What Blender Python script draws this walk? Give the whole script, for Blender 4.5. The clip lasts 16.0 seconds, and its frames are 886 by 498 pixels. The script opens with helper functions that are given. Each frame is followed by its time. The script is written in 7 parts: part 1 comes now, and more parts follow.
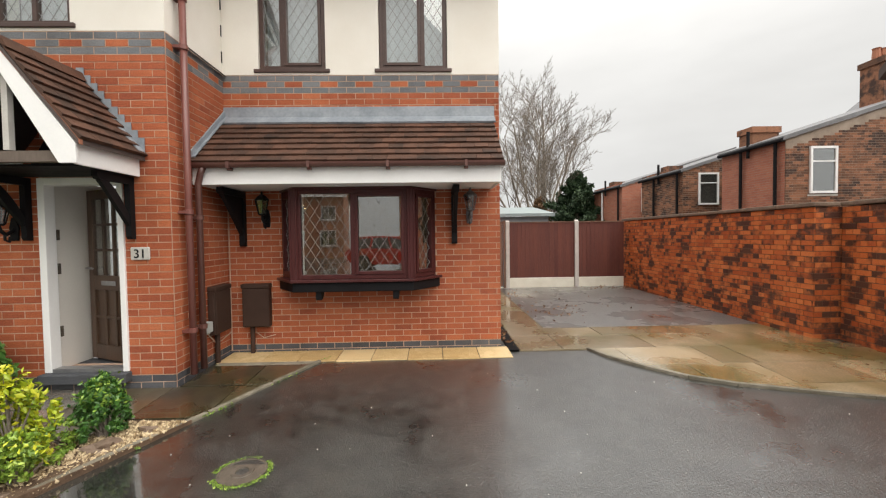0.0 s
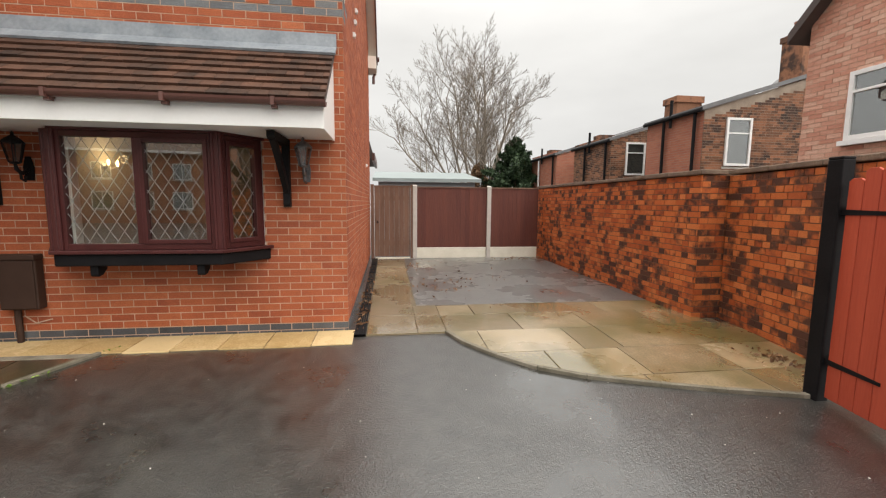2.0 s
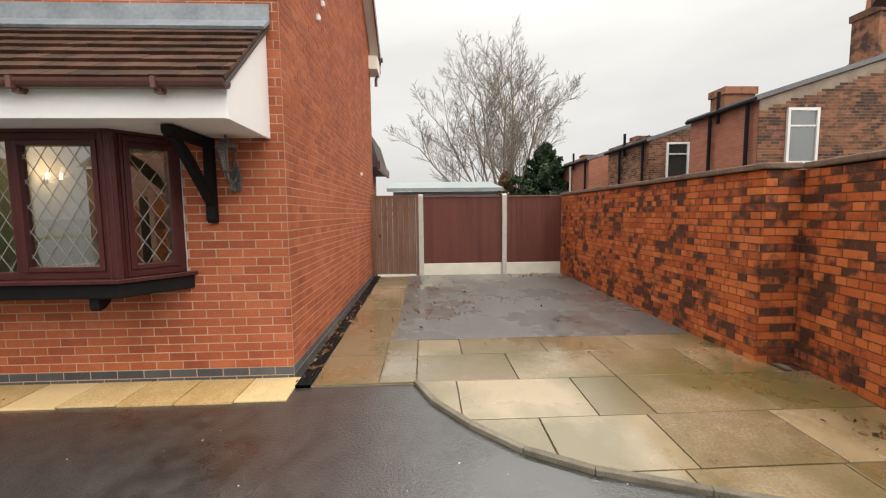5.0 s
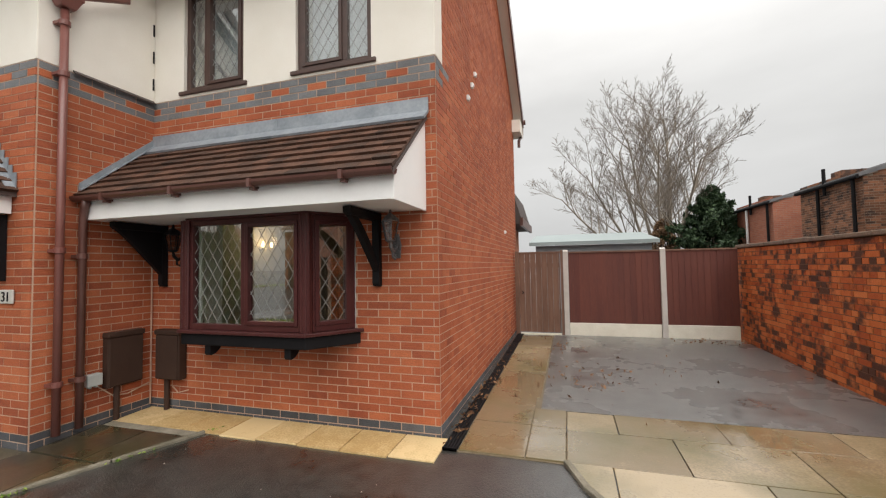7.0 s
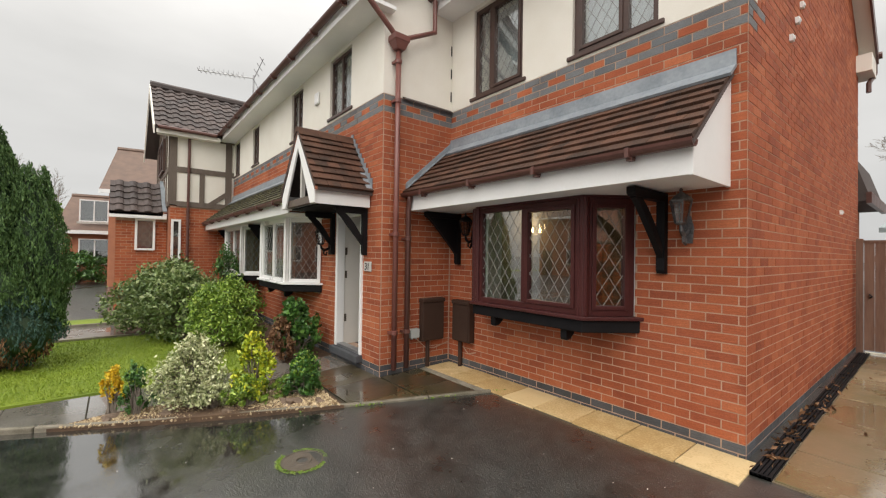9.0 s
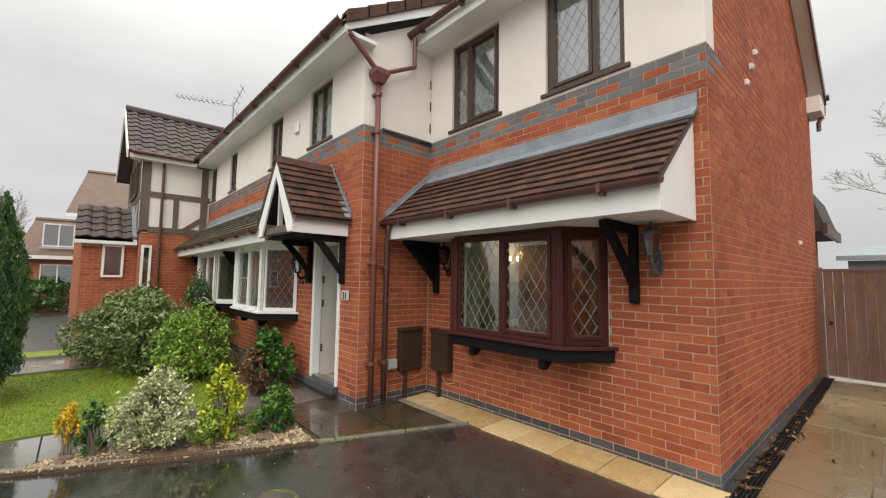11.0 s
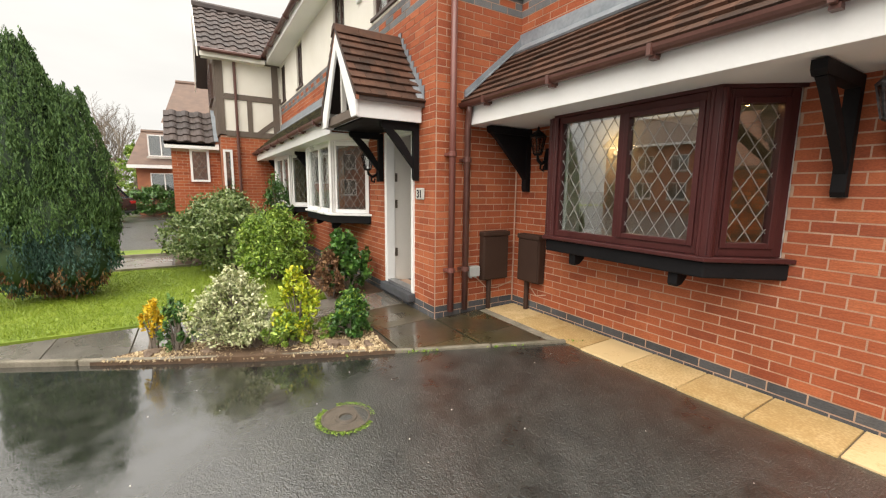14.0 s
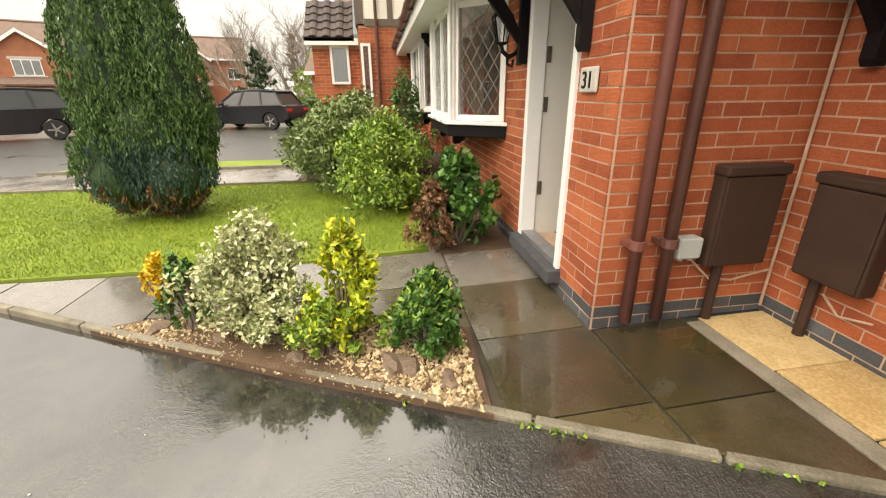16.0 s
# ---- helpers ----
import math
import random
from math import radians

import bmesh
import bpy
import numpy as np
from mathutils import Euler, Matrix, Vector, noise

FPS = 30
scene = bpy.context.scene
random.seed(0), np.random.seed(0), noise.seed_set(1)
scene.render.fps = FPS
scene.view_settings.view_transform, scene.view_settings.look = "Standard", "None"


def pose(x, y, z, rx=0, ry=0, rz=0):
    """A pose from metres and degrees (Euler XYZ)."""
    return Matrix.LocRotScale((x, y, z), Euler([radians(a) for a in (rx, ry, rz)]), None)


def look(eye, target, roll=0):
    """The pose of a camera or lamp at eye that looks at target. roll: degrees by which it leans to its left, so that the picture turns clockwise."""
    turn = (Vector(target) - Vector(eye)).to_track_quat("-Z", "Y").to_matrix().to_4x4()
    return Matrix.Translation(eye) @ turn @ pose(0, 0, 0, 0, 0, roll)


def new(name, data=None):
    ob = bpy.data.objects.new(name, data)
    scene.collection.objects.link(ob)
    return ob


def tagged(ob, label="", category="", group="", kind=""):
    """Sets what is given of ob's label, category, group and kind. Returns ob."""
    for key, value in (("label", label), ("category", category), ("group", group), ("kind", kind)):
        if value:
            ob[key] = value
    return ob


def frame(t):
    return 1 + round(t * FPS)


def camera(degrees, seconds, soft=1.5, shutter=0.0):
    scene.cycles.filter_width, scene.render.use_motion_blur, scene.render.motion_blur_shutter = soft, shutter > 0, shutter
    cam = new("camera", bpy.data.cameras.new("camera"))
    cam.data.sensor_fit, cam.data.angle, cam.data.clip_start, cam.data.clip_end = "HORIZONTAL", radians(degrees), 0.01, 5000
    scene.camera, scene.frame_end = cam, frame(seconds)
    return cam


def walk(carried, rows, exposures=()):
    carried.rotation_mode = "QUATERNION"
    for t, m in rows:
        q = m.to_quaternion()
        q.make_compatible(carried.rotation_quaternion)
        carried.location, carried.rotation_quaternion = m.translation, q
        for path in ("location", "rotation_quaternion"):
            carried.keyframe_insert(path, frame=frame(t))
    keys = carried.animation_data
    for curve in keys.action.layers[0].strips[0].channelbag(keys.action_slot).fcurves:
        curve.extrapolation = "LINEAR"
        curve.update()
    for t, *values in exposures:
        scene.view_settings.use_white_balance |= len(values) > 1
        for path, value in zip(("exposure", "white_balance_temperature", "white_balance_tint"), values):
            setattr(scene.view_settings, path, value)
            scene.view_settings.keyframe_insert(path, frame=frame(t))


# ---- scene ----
cam = camera(94.8, 16.0, soft=1.2)
METRES, EYE, TILT, LEAN, TURN = 6.32, 1.49, 0.0, 0.0, -1.5
ROWS = [
    (0.0, 0.0, 0.0, 0.0, -0.03, -1.85, 0.81),
    (0.5, 0.0486, 0.0269, -0.0046, -4.44, -3.06, 0.82),
    (1.0, 0.0981, 0.0652, -0.0078, -6.78, -3.45, 0.32),
    (1.5, 0.1543, 0.0986, -0.0066, -7.21, -4.3, -0.22),
    (2.0, 0.2087, 0.1286, -0.0069, -6.16, -6.49, -0.45),
    (2.5, 0.246, 0.1687, -0.0101, -6.88, -7.49, -1.04),
    (3.0, 0.2804, 0.2042, -0.011, -5.62, -8.42, -1.12),
    (3.5, 0.305, 0.2365, -0.0091, -2.62, -8.5, -0.8),
    (4.0, 0.3126, 0.2724, -0.0078, -1.87, -6.77, 0.19),
    (6.5, 0.3251, 0.2923, 0.0029, 5.0, -2.91, 0.41),
    (7.0, 0.3146, 0.2841, 0.0121, 18.52, 2.45, 0.98),
    (7.5, 0.3064, 0.2755, 0.0126, 31.54, 4.6, 0.56),
    (8.0, 0.3021, 0.2686, 0.0131, 40.86, 4.3, -0.18),
    (8.5, 0.2971, 0.2638, 0.0104, 47.87, 2.04, -0.93),
    (9.0, 0.2869, 0.2591, 0.0062, 52.67, 0.75, -0.84),
    (9.5, 0.2885, 0.2607, 0.0126, 49.46, 4.14, -1.48),
    (12.0, 0.2909, 0.258, 0.0139, 50.16, 4.14, -0.44),
    (12.5, 0.2876, 0.2603, 0.0106, 50.68, 2.47, -0.62),
    (13.0, 0.2715, 0.2662, 0.0047, 52.96, -0.71, -0.42),
    (13.5, 0.2294, 0.2849, -0.0016, 55.16, -5.03, -0.57),
    (14.0, 0.1753, 0.3197, -0.0119, 60.2, -8.42, -0.66),
    (14.5, 0.1093, 0.3577, -0.017, 68.0, -11.19, -0.39),
    (15.0, 0.0349, 0.3977, -0.0205, 74.58, -14.29, -0.26),
    (15.5, -0.0398, 0.4374, -0.0239, 83.64, -16.16, 0.14),
    (16.0, -0.1206, 0.4779, -0.031, 82.99, -20.92, 0.56),
]
walk(cam, [(t, pose(0, 0, EYE, TILT, LEAN, TURN) @ pose(METRES * x, METRES * y, METRES * z, 90 + pitch, roll, yaw)) for t, x, y, z, yaw, pitch, roll in ROWS],
     exposures=((0.0, 0.35, 6800, 10), (4.0, 0.38, 6900, 10), (6.5, 0.3, 6800, 10), (7.5, 0.1, 6650, 10), (9.0, 0.15, 6800, 10), (12.5, 0.08, 6700, 10), (13.5, 0.4, 7000, 10), (14.5, 0.75, 7100, 10), (16.0, 0.85, 7800, 10)))

# ---- world, sun, exposure ----
scene.view_settings.exposure = 0.0
SUN_EL, SUN_AZ = radians(48), radians(143)
world = bpy.data.worlds.new("overcast")
scene.world = world
world.use_nodes = True
wn, wl = world.node_tree.nodes, world.node_tree.links
wn.clear()
sky = wn.new("ShaderNodeTexSky")
sky.sky_type, sky.sun_disc = "NISHITA", False
sky.sun_elevation, sky.sun_rotation = SUN_EL, SUN_AZ
sky.dust_density = 6.0
grey = wn.new("ShaderNodeHueSaturation")
grey.inputs["Saturation"].default_value = 0.1
grey.inputs["Value"].default_value = 0.006
wl.new(sky.outputs[0], grey.inputs["Color"])
tc = wn.new("ShaderNodeTexCoord")
sep = wn.new("ShaderNodeSeparateXYZ")
wl.new(tc.outputs["Generated"], sep.inputs[0])
ramp = wn.new("ShaderNodeValToRGB")        # overcast dome, three times as bright overhead as at the horizon
while len(ramp.color_ramp.elements) < 4:
    ramp.color_ramp.elements.new(0.5)
for e, (p, c) in zip(ramp.color_ramp.elements, ((0.0, (0.212, 0.218, 0.224, 1)), (0.35, (0.245, 0.249, 0.252, 1)), (0.62, (0.45, 0.45, 0.45, 1)), (1.0, (1.0, 1.0, 1.0, 1)))):
    e.position, e.color = p, c
wl.new(sep.outputs[2], ramp.inputs[0])
cl = wn.new("ShaderNodeTexNoise")
cl.inputs["Scale"].default_value, cl.inputs["Detail"].default_value, cl.inputs["Roughness"].default_value = 2.6, 6, 0.5
mp = wn.new("ShaderNodeMapping")
mp.inputs["Scale"].default_value = (1, 1, 3.0)
wl.new(tc.outputs["Generated"], mp.inputs[0])
wl.new(mp.outputs[0], cl.inputs["Vector"])
cr = wn.new("ShaderNodeMapRange")
cr.inputs[1].default_value, cr.inputs[2].default_value, cr.inputs[3].default_value, cr.inputs[4].default_value = 0.3, 0.7, 0.90, 1.06
wl.new(cl.outputs[0], cr.inputs[0])
mul = wn.new("ShaderNodeVectorMath")
mul.operation = "SCALE"
wl.new(ramp.outputs[0], mul.inputs[0])
wl.new(cr.outputs[0], mul.inputs["Scale"])
add = wn.new("ShaderNodeVectorMath")
add.operation = "ADD"
wl.new(mul.outputs[0], add.inputs[0])
wl.new(grey.outputs[0], add.inputs[1])
bg = wn.new("ShaderNodeBackground")
bg.inputs[1].default_value = 2.6
wl.new(add.outputs[0], bg.inputs[0])
wl.new(bg.outputs[0], wn.new("ShaderNodeOutputWorld").inputs[0])
sun = new("sun", bpy.data.lights.new("sun", "SUN"))
sun.data.energy, sun.data.angle, sun.data.color = 1.5, radians(70), (1.0, 0.97, 0.93)
sun.matrix_basis = look((6, -8, 11), (0, 0, 0))


# ---- materials ----
def nodes_of(name):
    m = bpy.data.materials.new(name)
    m.use_nodes = True
    nt = m.node_tree
    return m, nt, nt.nodes["Principled BSDF"]


def noise_node(nt, scale, detail=4, stretch=None, src=None):
    n = nt.nodes.new("ShaderNodeTexNoise")
    n.inputs["Scale"].default_value, n.inputs["Detail"].default_value = scale, detail
    g = nt.nodes.new("ShaderNodeNewGeometry")
    if stretch:
        q = nt.nodes.new("ShaderNodeMapping")
        q.inputs["Scale"].default_value = stretch
        nt.links.new(g.outputs["Position"], q.inputs[0])
        nt.links.new(q.outputs[0], n.inputs["Vector"])
    else:
        nt.links.new(g.outputs["Position"], n.inputs["Vector"])
    return n


def ramp_node(nt, stops, src):
    r = nt.nodes.new("ShaderNodeValToRGB")
    while len(r.color_ramp.elements) < len(stops):
        r.color_ramp.elements.new(0.5)
    for e, (p, c) in zip(r.color_ramp.elements, stops):
        e.position, e.color = p, (*c, 1)
    nt.links.new(src, r.inputs[0])
    return r


def math_node(nt, op, a, b, clamp=False):
    m = nt.nodes.new("ShaderNodeMath")
    m.operation, m.use_clamp = op, clamp
    for k, v in ((0, a), (1, b)):
        if isinstance(v, (int, float)):
            m.inputs[k].default_value = v
        else:
            nt.links.new(v, m.inputs[k])
    return m.outputs[0]


def random_value(nt):
    """One random number for each piece: from the object, and from the face attribute in joined meshes."""
    o = nt.nodes.new("ShaderNodeObjectInfo")
    a = nt.nodes.new("ShaderNodeAttribute")
    a.attribute_name = "rnd"
    s = math_node(nt, "ADD", o.outputs["Random"], a.outputs["Fac"])
    return math_node(nt, "FRACT", s, 0.0)


def surf(name, a, b, scale=6.0, rough=0.6, bump=0.2, fine=60.0, metal=0.0, rvar=0.15, stretch=None, vary=0.0, spec=0.5, coat=0.0, dist=0.01):
    """Two colours in large and fine noise, with relief; vary: change from piece to piece."""
    m, nt, p = nodes_of(name)
    n1, n2 = noise_node(nt, scale, 5, stretch), noise_node(nt, fine, 3, stretch)
    mixv = math_node(nt, "ADD", math_node(nt, "MULTIPLY", n1.outputs[0], 0.65), math_node(nt, "MULTIPLY", n2.outputs[0], 0.35))
    if vary:
        mixv = math_node(nt, "ADD", mixv, math_node(nt, "MULTIPLY", math_node(nt, "SUBTRACT", random_value(nt), 0.5), vary))
    r = ramp_node(nt, ((0.3, a), (0.7, b)), mixv)
    nt.links.new(r.outputs[0], p.inputs["Base Color"])
    rr = math_node(nt, "ADD", math_node(nt, "MULTIPLY", math_node(nt, "SUBTRACT", n1.outputs[0], 0.5), rvar * 2), rough, True)
    nt.links.new(rr, p.inputs["Roughness"])
    p.inputs["Metallic"].default_value, p.inputs["Specular IOR Level"].default_value, p.inputs["Coat Weight"].default_value = metal, spec, coat
    if bump:
        bn = nt.nodes.new("ShaderNodeBump")
        bn.inputs["Strength"].default_value, bn.inputs["Distance"].default_value = bump, dist
        nt.links.new(n2.outputs[0], bn.inputs["Height"])
        nt.links.new(bn.outputs[0], p.inputs["Normal"])
    return m


def brick_mat(name, stops, soot=0.0, wave=True, patch=1.6):
    m, nt, p = nodes_of(name)
    rv = random_value(nt)
    n1, n2 = noise_node(nt, 14, 4), noise_node(nt, 90, 3, (1, 1, 2.2))
    v = math_node(nt, "ADD", math_node(nt, "MULTIPLY", rv, 0.62), math_node(nt, "MULTIPLY", n1.outputs[0], 0.38))
    col = ramp_node(nt, stops, v).outputs[0]
    fine = ramp_node(nt, ((0.25, (0.72, 0.7, 0.7)), (0.7, (1.12, 1.1, 1.08))), n2.outputs[0])
    mx = nt.nodes.new("ShaderNodeMix")
    mx.data_type, mx.blend_type = "RGBA", "MULTIPLY"
    mx.inputs[0].default_value = 1.0
    nt.links.new(col, mx.inputs[6])
    nt.links.new(fine.outputs[0], mx.inputs[7])
    col = mx.outputs[2]
    if wave:                                  # rain streaks and pale bloom over whole stretches of the wall
        n9 = noise_node(nt, 1.7, 6, (1.6, 1.6, 0.8))
        wash = ramp_node(nt, ((0.3, (0.80, 0.77, 0.75)), (0.52, (1.0, 1.0, 1.0)), (0.72, (1.10, 1.16, 1.20))), n9.outputs[0])
        mw = nt.nodes.new("ShaderNodeMix")
        mw.data_type, mw.blend_type = "RGBA", "MULTIPLY"
        mw.inputs[0].default_value = 1.0
        nt.links.new(col, mw.inputs[6])
        nt.links.new(wash.outputs[0], mw.inputs[7])
        col = mw.outputs[2]
    if soot:
        n3 = noise_node(nt, patch, 5)
        n7 = noise_node(nt, patch * 3.2, 4)
        s = math_node(nt, "ADD", n3.outputs[0], math_node(nt, "MULTIPLY", math_node(nt, "SUBTRACT", math_node(nt, "FRACT", math_node(nt, "MULTIPLY", rv, 7.3), 0), 0.5), 0.38))
        s = math_node(nt, "ADD", s, math_node(nt, "MULTIPLY", math_node(nt, "SUBTRACT", n7.outputs[0], 0.5), 0.75))
        f = ramp_node(nt, ((0.56 - soot * 0.1, (0, 0, 0)), (0.76 - soot * 0.1, (1, 1, 1))), s)
        mk = nt.nodes.new("ShaderNodeMix")
        mk.data_type = "RGBA"
        nt.links.new(math_node(nt, "MULTIPLY", f.outputs[0], 0.88), mk.inputs[0])
        nt.links.new(col, mk.inputs[6])
        mk.inputs[7].default_value = (0.035, 0.025, 0.022, 1)
        col = mk.outputs[2]
    nt.links.new(col, p.inputs["Base Color"])
    p.inputs["Roughness"].default_value = 0.78
    p.inputs["Specular IOR Level"].default_value = 0.3
    bn = nt.nodes.new("ShaderNodeBump")
    bn.inputs["Strength"].default_value, bn.inputs["Distance"].default_value = 0.6, 0.008
    if wave:
        n4 = noise_node(nt, 30, 2, (0.5, 0.5, 2.4))
        h = math_node(nt, "ADD", n4.outputs[0], math_node(nt, "MULTIPLY", n2.outputs[0], 0.35))
    else:
        h = n2.outputs[0]
    nt.links.new(h, bn.inputs["Height"])
    nt.links.new(bn.outputs[0], p.inputs["Normal"])
    return m


def wet_mat(name, a, b, dry, wet, patch=0.6, bump=0.3, fine=220.0, vary=0.0, moss=None, mid=0.5, ior=1.6, film=1.0, film_rough=0.04, flow=0.0, film_ior=1.7):
    """A rained-on surface: rough stone or tar under a film of water that stands smooth in the hollows and thins out where it drains."""
    m, nt, p = nodes_of(name)
    n1, n2, n3, n6 = noise_node(nt, patch, 6), noise_node(nt, fine, 2), noise_node(nt, 7, 5), noise_node(nt, fine * 0.4, 3)
    v = math_node(nt, "ADD", math_node(nt, "MULTIPLY", n3.outputs[0], 0.4), math_node(nt, "MULTIPLY", n2.outputs[0], 0.6))
    if vary:
        v = math_node(nt, "ADD", v, math_node(nt, "MULTIPLY", math_node(nt, "SUBTRACT", random_value(nt), 0.5), vary))
    col = ramp_node(nt, ((0.36, a), (0.66, b)), v).outputs[0]
    if moss:
        n5 = noise_node(nt, 1.1, 6)
        f = ramp_node(nt, ((0.42, (0, 0, 0)), (0.62, (0.8, 0.8, 0.8))), n5.outputs[0])
        mk = nt.nodes.new("ShaderNodeMix")
        mk.data_type = "RGBA"
        nt.links.new(f.outputs[0], mk.inputs[0])
        nt.links.new(col, mk.inputs[6])
        mk.inputs[7].default_value = (*moss, 1)
        col = mk.outputs[2]
    nt.links.new(col, p.inputs["Base Color"])
    # depth of the water: 0 in the hollows, 1 where the surface has drained
    lev = math_node(nt, "ADD", n1.outputs[0], math_node(nt, "MULTIPLY", math_node(nt, "SUBTRACT", n3.outputs[0], 0.5), 0.22))
    if flow:                                  # the drive falls towards the garden, where the rain stands
        g = nt.nodes.new("ShaderNodeNewGeometry")
        sp = nt.nodes.new("ShaderNodeSeparateXYZ")
        nt.links.new(g.outputs["Position"], sp.inputs[0])
        fall = math_node(nt, "MULTIPLY", math_node(nt, "ADD", sp.outputs[0], 1.25), flow, False)
        fall = math_node(nt, "MINIMUM", math_node(nt, "MAXIMUM", fall, -0.2), 0.07)
        camber = math_node(nt, "MULTIPLY", math_node(nt, "MAXIMUM", math_node(nt, "SUBTRACT", -4.5, sp.outputs[0]), 0.0), 0.1)
        fall = math_node(nt, "ADD", fall, math_node(nt, "MINIMUM", camber, 0.32))   # the street itself sheds its rain
        lev = math_node(nt, "ADD", lev, fall)
    r = ramp_node(nt, ((mid - 0.10, (0, 0, 0)), (mid + 0.14, (1, 1, 1))), lev).outputs[0]
    rough = math_node(nt, "ADD", math_node(nt, "MULTIPLY", r, dry - wet), wet)
    nt.links.new(rough, p.inputs["Roughness"])
    p.inputs["IOR"].default_value = ior
    bn = nt.nodes.new("ShaderNodeBump")
    bn.inputs["Distance"].default_value = 0.004
    nt.links.new(math_node(nt, "ADD", math_node(nt, "MULTIPLY", r, bump), 0.02), bn.inputs["Strength"])
    nt.links.new(math_node(nt, "ADD", n2.outputs[0], n6.outputs[0]), bn.inputs["Height"])
    nt.links.new(bn.outputs[0], p.inputs["Normal"])
    cn = nt.nodes.new("ShaderNodeBump")
    cn.inputs["Distance"].default_value = 0.004
    nt.links.new(math_node(nt, "ADD", math_node(nt, "MULTIPLY", r, bump * 0.25), 0.008), cn.inputs["Strength"])
    nt.links.new(math_node(nt, "ADD", n2.outputs[0], n6.outputs[0]), cn.inputs["Height"])
    nt.links.new(cn.outputs[0], p.inputs["Coat Normal"])
    nt.links.new(math_node(nt, "SUBTRACT", film, math_node(nt, "MULTIPLY", r, film * 0.25)), p.inputs["Coat Weight"])
    nt.links.new(math_node(nt, "ADD", math_node(nt, "MULTIPLY", r, film_rough * 3), film_rough * 0.35), p.inputs["Coat Roughness"])
    p.inputs["Coat IOR"].default_value = film_ior
    return m


def glass_mat(name, tint=(0.93, 0.96, 0.95), gloss=0.01):
    m, nt, p = nodes_of(name)
    nt.nodes.remove(p)
    t, g, x, f = (nt.nodes.new("ShaderNode" + k) for k in ("BsdfTransparent", "BsdfGlossy", "MixShader", "LayerWeight"))
    t.inputs[0].default_value = (*tint, 1)
    g.inputs["Roughness"].default_value = gloss
    f.inputs["Blend"].default_value = 0.5
    nt.links.new(math_node(nt, "ADD", math_node(nt, "MULTIPLY", math_node(nt, "POWER", f.outputs["Facing"], 3.0), 0.6), 0.20, True), x.inputs[0])
    nt.links.new(t.outputs[0], x.inputs[1])
    nt.links.new(g.outputs[0], x.inputs[2])
    nt.links.new(x.outputs[0], nt.nodes["Material Output"].inputs[0])
    return m


def leaf_mat(name, stops, rough=0.45):
    m, nt, p = nodes_of(name)
    n1 = noise_node(nt, 9, 3)
    v = math_node(nt, "ADD", math_node(nt, "MULTIPLY", random_value(nt), 0.65), math_node(nt, "MULTIPLY", n1.outputs[0], 0.35))
    nt.links.new(ramp_node(nt, stops, v).outputs[0], p.inputs["Base Color"])
    p.inputs["Roughness"].default_value = rough
    p.inputs["Subsurface Weight"].default_value = 0.0
    return m


BRICK = brick_mat("red_brick", ((0.08, (0.25, 0.062, 0.031)), (0.3, (0.36, 0.095, 0.042)), (0.65, (0.42, 0.118, 0.050)), (0.92, (0.49, 0.16, 0.072))))
BLUE_BRICK = brick_mat("blue_brick", ((0.1, (0.055, 0.06, 0.068)), (0.9, (0.12, 0.125, 0.135))))
BAND_BRICK = brick_mat("slate_band_brick", ((0.1, (0.13, 0.14, 0.15)), (0.9, (0.22, 0.23, 0.24))))
OLD_BRICK = brick_mat("weathered_brick", ((0.1, (0.38, 0.085, 0.026)), (0.5, (0.56, 0.15, 0.042)), (0.95, (0.68, 0.23, 0.075))), soot=1.0, wave=False, patch=2.6)
TERRACE_BRICK = brick_mat("sooty_terrace_brick", ((0.1, (0.09, 0.05, 0.035)), (0.45, (0.22, 0.105, 0.06)), (0.95, (0.40, 0.18, 0.10))), soot=0.3, wave=False)
TERRACE_RED = brick_mat("terrace_red_brick", ((0.1, (0.36, 0.13, 0.085)), (0.9, (0.46, 0.19, 0.12))), wave=False)
PINK_BRICK = brick_mat("pink_brick", ((0.1, (0.52, 0.24, 0.17)), (0.5, (0.63, 0.34, 0.25)), (0.95, (0.72, 0.50, 0.39))), wave=False)
FAR_BRICK = surf("far_brick", (0.30, 0.11, 0.06), (0.42, 0.17, 0.09), 3, 0.8, 0.1)
MORTAR = surf("mortar", (0.38, 0.24, 0.165), (0.57, 0.41, 0.31), 9, 0.9, 0.4, 160)
OLD_MORTAR = surf("old_mortar", (0.10, 0.055, 0.035), (0.20, 0.11, 0.07), 5, 0.95, 0.5, 120)
TERRACE_MORTAR = surf("terrace_mortar", (0.22, 0.17, 0.13), (0.38, 0.31, 0.25), 4, 0.95, 0.4, 120)
RENDER = surf("cream_render", (0.76, 0.72, 0.64), (0.84, 0.81, 0.74), 2.2, 0.85, 0.25, 180)
WHITE = surf("white_paint", (0.80, 0.80, 0.79), (0.86, 0.86, 0.85), 3, 0.4, 0.03, 40)
UPVC = surf("white_upvc", (0.78, 0.78, 0.77), (0.84, 0.84, 0.83), 2, 0.3, 0.0)
BROWN = surf("rosewood_upvc", (0.050, 0.014, 0.014), (0.078, 0.022, 0.021), 8, 0.36, 0.06, 70, stretch=(1, 1, 0.2), spec=0.3)
DARK_BROWN = surf("dark_brown_frame", (0.05, 0.026, 0.02), (0.085, 0.045, 0.035), 8, 0.4, 0.05)
GUTTER = surf("brown_gutter", (0.085, 0.035, 0.028), (0.135, 0.06, 0.048), 5, 0.35, 0.03)
